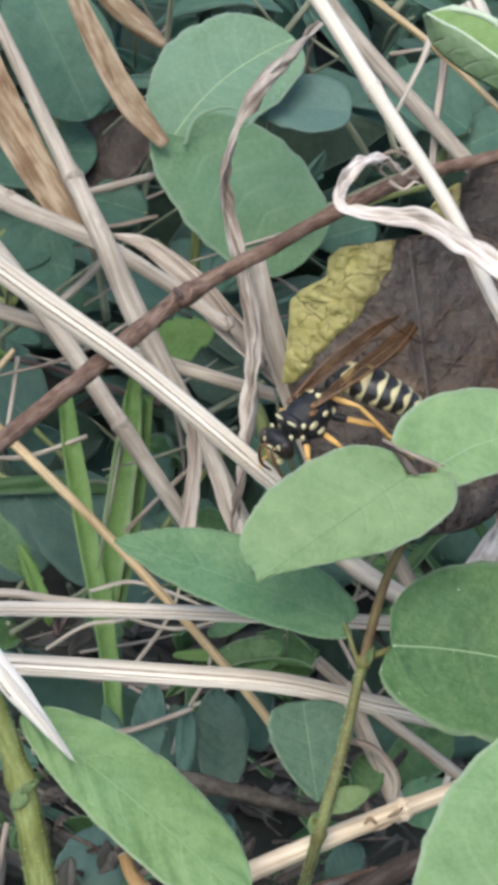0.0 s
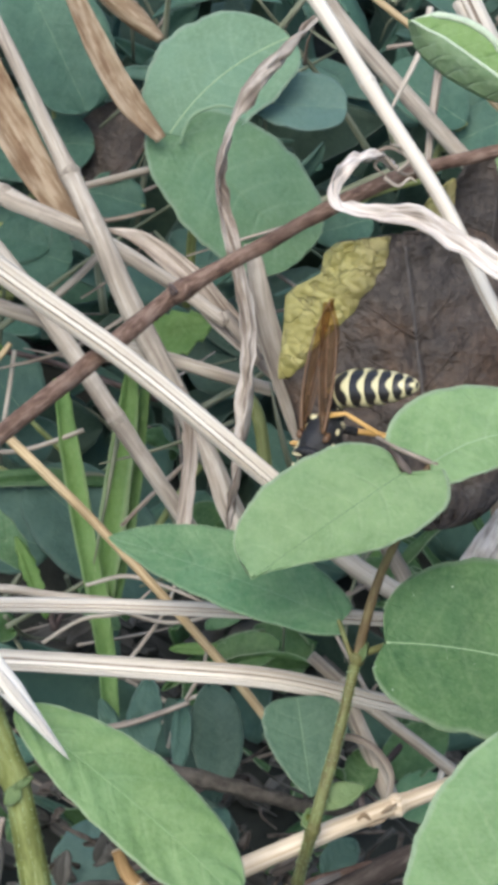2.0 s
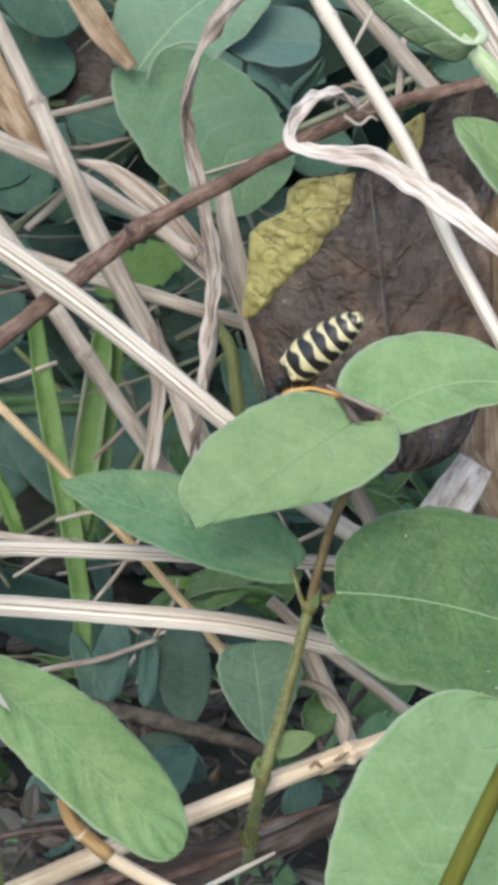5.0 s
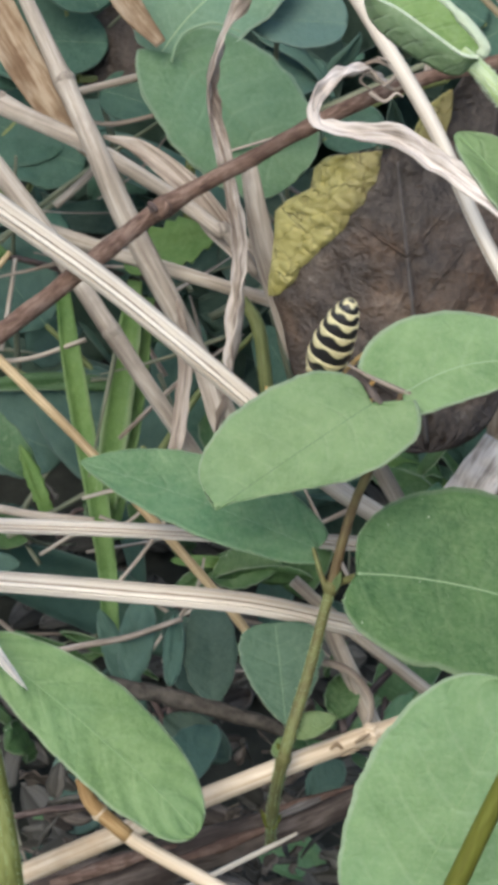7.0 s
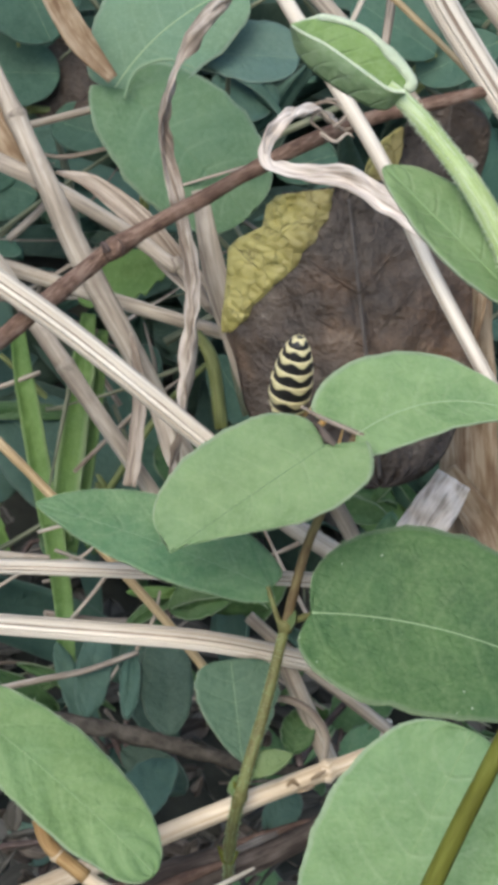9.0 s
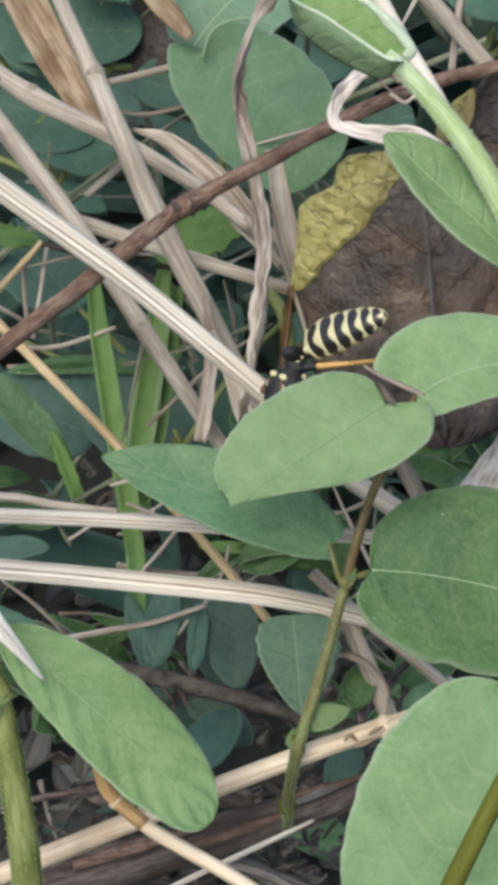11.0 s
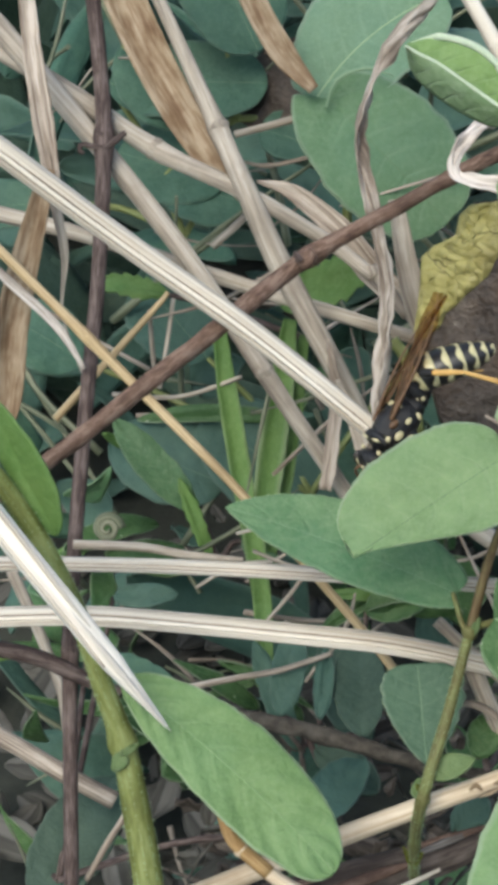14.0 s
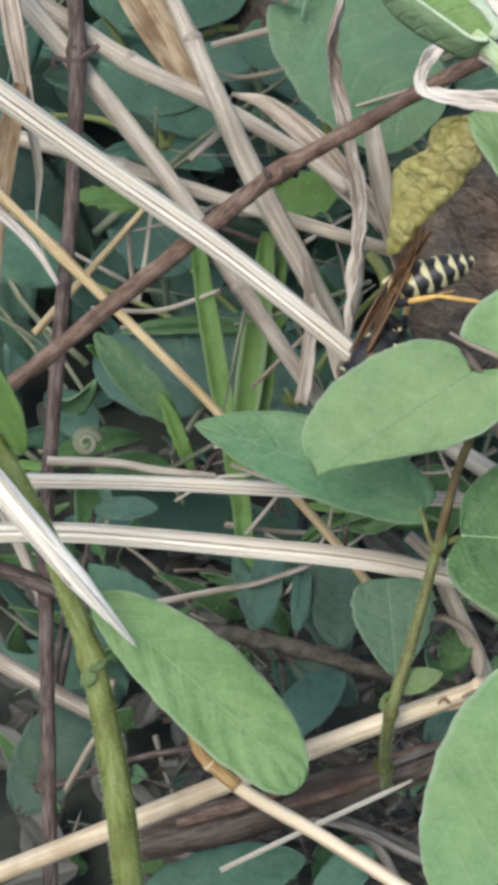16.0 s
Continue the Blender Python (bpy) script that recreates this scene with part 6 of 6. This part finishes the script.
            part("tarsus", tube([a, a.lerp(t, 0.35) + Vector((0, 0, 0.15)), a.lerp(t, 0.7), t], [0.15, 0.13, 0.12, 0.09], 8, 5, ridge=0.0, rough=0.25), ORANGE, leg, "thin orange foot")
            if hip == (0, 0, 0):
                hind.append(leg)
    return root, abdomen, wings, hind


WASP, ABDOMEN, WINGS, HIND = wasp()


# ---- what moves ----
def motions():
    walk(WASP, [
        (0.0, pose(0.01107, 0.01061, 0.11034, 1.0, 15.0, -140.6)),
        (0.5, pose(0.01132, 0.01099, 0.11082, 8.5, 18.9, -136.7)),
        (1.0, pose(0.01291, 0.00954, 0.10879, 11.5, 25.8, -125.8)),
        (1.5, pose(0.01249, 0.00899, 0.10797, 12.5, 27.9, -122.4)),
        (2.0, pose(0.01283, 0.00912, 0.10814, 13.4, 29.6, -119.4)),
        (2.5, pose(0.01230, 0.00786, 0.10639, 11.4, 32.0, -112.8)),
        (3.0, pose(0.01265, 0.00778, 0.10618, 12.1, 34.7, -106.7)),
        (3.5, pose(0.01321, 0.00749, 0.10582, 12.5, 34.9, -102.7)),
        (4.0, pose(0.01343, 0.00725, 0.10550, 13.4, 35.1, -100.5)),
        (4.2, pose(0.01348, 0.00721, 0.10545, 13.0, 35.2, -99.2)),
        (6.3, pose(0.01298, 0.00762, 0.10281, 6.6, 67.7, -97.2)),
        (6.5, pose(0.01329, 0.00745, 0.10253, 9.1, 68.2, -94.0)),
        (7.0, pose(0.01407, 0.00733, 0.10234, 1.8, 68.3, -95.7)),
        (7.5, pose(0.01422, 0.00751, 0.10259, 1.6, 68.3, -96.0)),
        (8.0, pose(0.01415, 0.00765, 0.10282, 8.3, 67.9, -95.0)),
        (8.5, pose(0.01355, 0.00766, 0.10282, 10.7, 68.3, -91.9)),
        (9.0, pose(0.01577, 0.00734, 0.10235, 5.2, 68.4, -91.2)),
        (9.5, pose(0.01366, 0.00727, 0.10226, 5.7, 68.2, -90.6)),
        (10.0, pose(0.01602, 0.00705, 0.10195, 10.2, 68.1, -92.0)),
        (10.2, pose(0.01474, 0.00753, 0.10255, 15.4, 68.7, -96.9)),
        (12.3, pose(0.00853, 0.00904, 0.10785, 19.9, 23.9, -132.0)),
        (12.5, pose(0.00849, 0.00924, 0.10817, 20.5, 24.8, -130.1)),
        (13.0, pose(0.00786, 0.00899, 0.10783, 20.6, 24.5, -130.0)),
        (13.5, pose(0.00816, 0.00883, 0.10761, 20.0, 23.4, -131.6)),
        (14.0, pose(0.00889, 0.00847, 0.10695, 19.4, 24.2, -133.3)),
        (14.5, pose(0.00927, 0.00842, 0.10691, 19.0, 22.9, -134.4)),
        (15.0, pose(0.00878, 0.00869, 0.10732, 19.1, 22.7, -134.2)),
        (15.5, pose(0.00981, 0.00767, 0.10581, 19.9, 24.9, -132.1)),
        (16.0, pose(0.00981, 0.00768, 0.10578, 19.8, 25.4, -132.2)),
    ])
    walk(ABDOMEN, [
        (0.0, pose(-0.00506, -0.00090, 0.00146, 7.4, -30.7, -59.3)),
        (0.5, pose(-0.00448, -0.00062, 0.00146, 6.7, -19.6, -42.3)),
        (1.0, pose(-0.00525, -0.00043, 0.00098, 10.1, -5.9, -76.5)),
        (1.5, pose(-0.00536, -0.00080, 0.00150, 13.4, -1.6, -78.2)),
        (2.0, pose(-0.00473, -0.00099, 0.00124, 16.4, -0.6, -78.0)),
        (2.5, pose(-0.00660, -0.00055, 0.00171, 13.0, -3.6, -75.3)),
        (3.0, pose(-0.00540, 0.00018, 0.00045, 8.9, 12.2, -71.5)),
        (3.5, pose(-0.00530, -0.00003, 0.00036, 3.6, 14.4, -66.4)),
        (4.0, pose(-0.00522, -0.00038, 0.00057, 3.5, 16.0, -65.1)),
        (4.2, pose(-0.00514, -0.00039, 0.00065, 0.4, 16.3, -64.4)),
        (6.3, pose(-0.00424, 0.00055, -0.00062, 13.2, -2.0, -34.1)),
        (6.5, pose(-0.00425, 0.00054, -0.00062, 13.9, 3.9, -33.3)),
        (7.0, pose(-0.00435, 0.00036, -0.00057, 11.2, 17.8, -21.0)),
        (7.5, pose(-0.00434, 0.00038, -0.00057, 12.2, 21.2, -22.0)),
        (8.0, pose(-0.00428, 0.00050, -0.00062, 16.7, 23.9, -32.1)),
        (8.5, pose(-0.00422, 0.00059, -0.00063, 17.5, 18.5, -36.3)),
        (9.0, pose(-0.00442, 0.00016, -0.00056, 6.3, 20.4, -10.9)),
        (9.5, pose(-0.00430, 0.00048, -0.00057, 12.7, 8.9, -27.4)),
        (10.0, pose(-0.00426, 0.00053, -0.00062, 11.1, 13.1, -32.5)),
        (10.2, pose(-0.00419, 0.00057, -0.00073, 23.2, 14.3, -40.4)),
        (12.3, pose(-0.00559, -0.00073, 0.00178, 6.6, -25.1, -58.2)),
        (12.5, pose(-0.00565, -0.00067, 0.00170, 7.8, -24.7, -58.7)),
        (13.0, pose(-0.00502, -0.00053, 0.00171, -2.1, -34.3, -36.9)),
        (13.5, pose(-0.00411, -0.00119, 0.00251, -4.6, -23.1, -24.8)),
        (14.0, pose(-0.00376, -0.00126, 0.00220, -0.6, -20.6, -22.4)),
        (14.5, pose(-0.00466, -0.00125, 0.00256, -0.3, -20.3, -22.3)),
        (15.0, pose(-0.00442, -0.00110, 0.00223, -0.7, -20.5, -22.6)),
        (15.5, pose(-0.00526, -0.00142, 0.00298, 0.7, -25.4, -25.0)),
        (16.0, pose(-0.00522, -0.00147, 0.00302, 0.9, -22.3, -21.4)),
    ])
    walk(WINGS[0], [
        (0.0, pose(0.00030, 0.00110, 0.00160, -2.4, 9.7, -8.5)),
        (0.5, pose(0.00030, 0.00110, 0.00160, 2.9, 27.6, 9.9)),
        (1.0, pose(0.00030, 0.00110, 0.00160, 3.8, 21.9, 13.4)),
        (1.5, pose(0.00030, 0.00110, 0.00160, 4.7, 20.9, 16.4)),
        (2.0, pose(0.00030, 0.00110, 0.00160, 4.1, 18.7, 14.4)),
        (2.5, pose(0.00030, 0.00110, 0.00160, 6.2, -44.6, 10.4)),
        (3.0, pose(0.00030, 0.00110, 0.00160, 3.8, -46.3, 6.0)),
        (3.5, pose(0.00030, 0.00110, 0.00160, 3.2, -45.1, 5.2)),
        (4.0, pose(0.00030, 0.00110, 0.00160, 4.5, -45.4, 7.3)),
        (4.2, pose(0.00030, 0.00110, 0.00160, 3.8, -45.2, 6.2)),
        (6.3, pose(0.00030, 0.00110, 0.00160, 16.4, -64.7, 9.0)),
        (6.5, pose(0.00030, 0.00110, 0.00160, 19.8, -65.2, 10.6)),
        (7.0, pose(0.00030, 0.00110, 0.00160, 20.6, -63.9, 12.8)),
        (7.5, pose(0.00030, 0.00110, 0.00160, 21.5, -64.5, 12.5)),
        (8.0, pose(0.00030, 0.00110, 0.00160, 36.9, -66.6, 20.4)),
        (8.5, pose(0.00030, 0.00110, 0.00160, 34.8, -67.5, 15.5)),
        (9.0, pose(0.00030, 0.00110, 0.00160, 27.0, -62.6, 21.1)),
        (9.5, pose(0.00030, 0.00110, 0.00160, 10.2, -64.3, 5.7)),
        (10.0, pose(0.00030, 0.00110, 0.00160, 27.0, -65.8, 14.2)),
        (10.2, pose(0.00030, 0.00110, 0.00160, 42.9, -66.3, 30.8)),
        (12.3, pose(0.00030, 0.00110, 0.00160, -0.9, 20.1, -3.3)),
        (12.5, pose(0.00030, 0.00110, 0.00160, -1.7, 15.6, -6.0)),
        (13.0, pose(0.00030, 0.00110, 0.00160, -1.8, 14.9, -6.1)),
        (13.5, pose(0.00030, 0.00110, 0.00160, 1.6, 18.3, 5.5)),
        (14.0, pose(0.00030, 0.00110, 0.00160, 2.2, 20.0, 7.7)),
        (14.5, pose(0.00030, 0.00110, 0.00160, 2.4, 21.4, 8.3)),
        (15.0, pose(0.00030, 0.00110, 0.00160, 1.6, 19.6, 5.7)),
        (15.5, pose(0.00030, 0.00110, 0.00160, 2.8, 19.2, 9.8)),
        (16.0, pose(0.00030, 0.00110, 0.00160, 1.8, 15.5, 6.4)),
    ])
    walk(WINGS[1], [
        (0.0, pose(0.00030, -0.00110, 0.00160, -2.3, 9.7, -7.9)),
        (0.5, pose(0.00030, -0.00110, 0.00160, 3.2, 27.5, 11.0)),
        (1.0, pose(0.00030, -0.00110, 0.00160, 0.6, 22.4, 2.0)),
        (1.5, pose(0.00030, -0.00110, 0.00160, 1.1, 21.7, 3.9)),
        (2.0, pose(0.00030, -0.00110, 0.00160, 0.5, 19.2, 1.9)),
        (2.5, pose(0.00030, -0.00110, 0.00160, -1.3, -45.1, -2.1)),
        (3.0, pose(0.00030, -0.00110, 0.00160, -8.7, -45.5, -14.6)),
        (3.5, pose(0.00030, -0.00110, 0.00160, -8.6, -44.2, -15.0)),
        (4.0, pose(0.00030, -0.00110, 0.00160, -7.8, -44.8, -13.3)),
        (4.2, pose(0.00030, -0.00110, 0.00160, -8.3, -44.5, -14.3)),
        (6.3, pose(0.00030, -0.00110, 0.00160, -30.5, -62.7, -25.2)),
        (6.5, pose(0.00030, -0.00110, 0.00160, -31.6, -63.4, -24.8)),
        (7.0, pose(0.00030, -0.00110, 0.00160, -28.0, -62.8, -21.7)),
        (7.5, pose(0.00030, -0.00110, 0.00160, -29.7, -63.2, -22.8)),
        (8.0, pose(0.00030, -0.00110, 0.00160, -36.6, -66.6, -19.9)),
        (8.5, pose(0.00030, -0.00110, 0.00160, -39.4, -66.3, -24.9)),
        (9.0, pose(0.00030, -0.00110, 0.00160, -20.5, -63.6, -13.2)),
        (9.5, pose(0.00030, -0.00110, 0.00160, -29.9, -61.6, -27.6)),
        (10.0, pose(0.00030, -0.00110, 0.00160, -33.3, -64.7, -23.1)),
        (10.2, pose(0.00030, -0.00110, 0.00160, -34.2, -69.0, -10.8)),
        (12.3, pose(0.00030, -0.00110, 0.00160, -0.3, 20.1, -1.1)),
        (12.5, pose(0.00030, -0.00110, 0.00160, -1.3, 15.6, -4.4)),
        (13.0, pose(0.00030, -0.00110, 0.00160, -1.5, 14.9, -5.1)),
        (13.5, pose(0.00030, -0.00110, 0.00160, -3.3, 18.0, -11.7)),
        (14.0, pose(0.00030, -0.00110, 0.00160, -2.6, 20.0, -9.2)),
        (14.5, pose(0.00030, -0.00110, 0.00160, -2.5, 21.3, -8.8)),
        (15.0, pose(0.00030, -0.00110, 0.00160, -3.0, 19.4, -10.6)),
        (15.5, pose(0.00030, -0.00110, 0.00160, -2.6, 19.3, -9.1)),
        (16.0, pose(0.00030, -0.00110, 0.00160, -3.4, 15.2, -11.8)),
    ])
    walk(HIND[0], [
        (0.0, pose(-0.00190, 0.00110, -0.00100, -10.8, -46.7, -32.6)),
        (0.5, pose(-0.00190, 0.00110, -0.00100, -18.0, -59.1, -37.9)),
        (1.0, pose(-0.00190, 0.00110, -0.00100, -18.1, -61.2, -33.4)),
        (1.5, pose(-0.00190, 0.00110, -0.00100, -14.4, -55.2, -33.8)),
        (2.0, pose(-0.00190, 0.00110, -0.00100, -19.4, -59.8, -41.2)),
        (2.5, pose(-0.00190, 0.00110, -0.00100, -11.8, -43.2, -40.5)),
        (3.0, pose(-0.00190, 0.00110, -0.00100, -13.3, -43.6, -48.6)),
        (3.5, pose(-0.00190, 0.00110, -0.00100, -12.7, -41.4, -48.1)),
        (4.0, pose(-0.00190, 0.00110, -0.00100, -12.0, -39.7, -46.6)),
        (4.2, pose(-0.00190, 0.00110, -0.00100, -12.0, -38.6, -48.1)),
        (6.3, pose(-0.00190, 0.00110, -0.00100, -13.1, -36.4, -60.8)),
        (6.5, pose(-0.00190, 0.00110, -0.00100, -13.0, -36.8, -58.4)),
        (7.0, pose(-0.00190, 0.00110, -0.00100, -11.8, -33.0, -53.9)),
        (7.5, pose(-0.00190, 0.00110, -0.00100, -12.1, -33.8, -55.8)),
        (8.0, pose(-0.00190, 0.00110, -0.00100, -13.4, -39.9, -56.2)),
        (8.5, pose(-0.00190, 0.00110, -0.00100, -13.5, -37.5, -61.9)),
        (9.0, pose(-0.00190, 0.00110, -0.00100, -11.2, -38.4, -43.6)),
        (9.5, pose(-0.00190, 0.00110, -0.00100, -11.9, -30.8, -58.5)),
        (10.0, pose(-0.00190, 0.00110, -0.00100, -9.2, -42.1, -30.6)),
        (10.2, pose(-0.00190, 0.00110, -0.00100, -13.6, -49.7, -39.8)),
        (12.3, pose(-0.00473, 0.00136, 0.00281, -12.3, -31.5, -60.5)),
        (12.5, pose(-0.00476, 0.00139, 0.00276, -12.9, -33.6, -64.4)),
        (13.0, pose(-0.00475, 0.00138, 0.00279, -12.5, -32.0, -61.7)),
        (13.5, pose(-0.00473, 0.00139, 0.00281, -11.9, -30.1, -58.9)),
        (14.0, pose(-0.00480, 0.00135, 0.00281, -11.1, -27.4, -55.1)),
        (14.5, pose(-0.00472, 0.00133, 0.00286, -10.8, -25.8, -53.8)),
        (15.0, pose(-0.00475, 0.00136, 0.00285, -11.2, -28.0, -55.7)),
        (15.5, pose(-0.00489, 0.00140, 0.00277, -10.0, -21.6, -51.2)),
        (16.0, pose(-0.00493, 0.00140, 0.00276, -10.0, -21.9, -51.2)),
    ])
    walk(HIND[1], [
        (0.0, pose(-0.00192, -0.00086, 0.00103, -21.3, -31.5, -69.5)),
        (0.5, pose(-0.00098, -0.00109, 0.00084, -9.2, -34.4, -66.3)),
        (1.0, pose(-0.00201, -0.00107, 0.00121, 14.3, -13.5, -92.1)),
        (1.5, pose(-0.00211, -0.00145, 0.00146, -7.8, -23.3, -85.8)),
        (2.0, pose(-0.00109, -0.00205, 0.00137, 6.3, -16.0, -85.6)),
        (2.5, pose(-0.00264, -0.00116, 0.00120, 6.5, -0.1, -87.7)),
        (3.0, pose(-0.00246, -0.00040, 0.00065, 10.6, 10.8, -99.0)),
        (3.5, pose(-0.00272, -0.00099, 0.00095, 0.9, 9.4, -97.1)),
        (4.0, pose(-0.00300, -0.00137, 0.00116, 6.2, 15.2, -102.2)),
        (4.2, pose(-0.00300, -0.00137, 0.00116, 6.2, 15.2, -102.2)),
        (6.3, pose(-0.00190, -0.00110, -0.00100, -12.4, -34.9, -55.8)),
        (6.5, pose(-0.00190, -0.00110, -0.00100, -12.4, -35.0, -55.7)),
        (7.0, pose(-0.00190, -0.00110, -0.00100, -11.6, -31.4, -54.8)),
        (7.5, pose(-0.00190, -0.00110, -0.00100, -11.8, -31.7, -55.4)),
        (8.0, pose(-0.00190, -0.00110, -0.00100, -12.4, -36.1, -54.4)),
        (8.5, pose(-0.00190, -0.00110, -0.00100, -12.6, -35.3, -57.5)),
        (9.0, pose(-0.00190, -0.00110, -0.00100, -11.6, -33.0, -52.5)),
        (9.5, pose(-0.00190, -0.00110, -0.00100, -11.8, -30.1, -57.7)),
        (10.0, pose(-0.00190, -0.00110, -0.00100, -11.5, -37.1, -46.6)),
        (10.2, pose(-0.00190, -0.00110, -0.00100, -12.8, -43.4, -45.7)),
        (12.3, pose(-0.00482, -0.00176, -0.00155, 9.6, -44.2, 30.1)),
        (12.5, pose(-0.00482, -0.00173, -0.00159, 9.2, -44.8, 28.3)),
        (13.0, pose(-0.00483, -0.00171, -0.00160, 8.3, -42.7, 26.5)),
        (13.5, pose(-0.00481, -0.00175, -0.00155, 7.9, -37.0, 28.6)),
        (14.0, pose(-0.00476, -0.00179, -0.00156, 7.4, -29.3, 30.7)),
        (14.5, pose(-0.00477, -0.00180, -0.00153, 7.1, -24.9, 31.2)),
        (15.0, pose(-0.00475, -0.00180, -0.00154, 7.4, -26.4, 32.0)),
        (15.5, pose(-0.00470, -0.00179, -0.00159, 7.5, -27.8, 32.1)),
        (16.0, pose(-0.00468, -0.00180, -0.00160, 7.6, -25.1, 33.7)),
    ])
    walk(BACK_SHOOT, [
        (0.0, pose(0.00070, 0.06738, 0.10703)),
        (0.5, pose(0.00056, 0.06722, 0.10679)),
        (1.0, pose(0.00056, 0.06734, 0.10697)),
        (1.5, pose(0.00063, 0.06713, 0.10667)),
        (2.0, pose(0.00056, 0.06709, 0.10662)),
        (2.5, pose(-0.00031, 0.06680, 0.10620)),
        (3.0, pose(-0.00039, 0.06672, 0.10608)),
        (3.5, pose(0.00005, 0.06684, 0.10626)),
        (4.0, pose(0.00005, 0.06680, 0.10620)),
        (6.5, pose(-0.00039, 0.06618, 0.10531)),
        (7.0, pose(-0.00053, 0.06618, 0.10531)),
        (7.5, pose(-0.00060, 0.06605, 0.10513)),
        (8.0, pose(-0.00060, 0.06605, 0.10513)),
        (8.5, pose(-0.00053, 0.06614, 0.10525)),
        (9.0, pose(-0.00039, 0.06609, 0.10519)),
        (9.5, pose(-0.00060, 0.06609, 0.10519)),
        (10.0, pose(-0.00053, 0.06609, 0.10519)),
        (12.5, pose(-0.00024, 0.06614, 0.10525)),
        (13.0, pose(-0.00024, 0.06622, 0.10537)),
        (13.5, pose(-0.00031, 0.06618, 0.10531)),
        (16.0, pose(-0.00031, 0.06618, 0.10531)),
    ])
    walk(BUD, [
        (0.0, pose(0.02787, -0.05093, 0.14722, 0.00, -0.00, 0.00)),
        (0.5, pose(0.02691, -0.05098, 0.14713, 0.00, -0.00, 0.00)),
        (1.0, pose(0.02612, -0.05162, 0.14619, 0.00, -0.00, 0.00)),
        (1.5, pose(0.02788, -0.05114, 0.14689, 0.00, -0.00, 0.00)),
        (2.0, pose(0.02765, -0.05098, 0.14713, 0.00, -0.00, 0.00)),
        (2.5, pose(0.02796, -0.05142, 0.14655, 0.00, -0.00, 0.00)),
        (3.0, pose(0.02711, -0.05015, 0.14836, 0.00, -0.00, 0.00)),
        (3.5, pose(0.02782, -0.05080, 0.14743, 0.00, -0.00, 0.00)),
        (4.0, pose(0.02940, -0.05056, 0.14777, 0.00, -0.00, 0.00)),
        (6.5, pose(0.03174, -0.05021, 0.14645, 0.00, 0.00, 0.00)),
        (7.0, pose(0.03086, -0.05185, 0.14605, 0.00, -0.00, 0.00)),
        (7.5, pose(0.02993, -0.05171, 0.14624, 0.00, -0.00, 0.00)),
        (8.0, pose(0.03030, -0.05057, 0.14753, 0.00, -0.00, 0.00)),
        (8.5, pose(0.03110, -0.05064, 0.14770, 0.00, -0.00, 0.00)),
        (9.0, pose(0.02973, -0.05062, 0.14761, 0.00, -0.00, 0.00)),
        (9.5, pose(0.02693, -0.05175, 0.14535, 0.02, -2.36, 1.85)),
        (10.0, pose(0.02801, -0.05072, 0.14674, 0.04, -0.77, 0.64)),
        (12.5, pose(0.02715, -0.05114, 0.14843, 0.20, -3.07, 2.55)),
        (13.0, pose(0.02685, -0.05004, 0.14879, -0.02, -1.64, 1.15)),
        (13.5, pose(0.02724, -0.05058, 0.14810, 0.00, -0.00, 0.00)),
        (14.0, pose(0.02736, -0.05061, 0.14800, 0.00, -0.00, 0.00)),
        (14.5, pose(0.02400, -0.05095, 0.14742, 0.00, -0.00, 0.00)),
        (15.0, pose(0.02760, -0.05036, 0.14832, 0.00, -0.00, 0.00)),
        (15.5, pose(0.02699, -0.05065, 0.14781, 0.00, -0.00, 0.00)),
        (16.0, pose(0.02963, -0.05075, 0.14777, 0.00, -0.00, 0.00)),
    ])


motions()
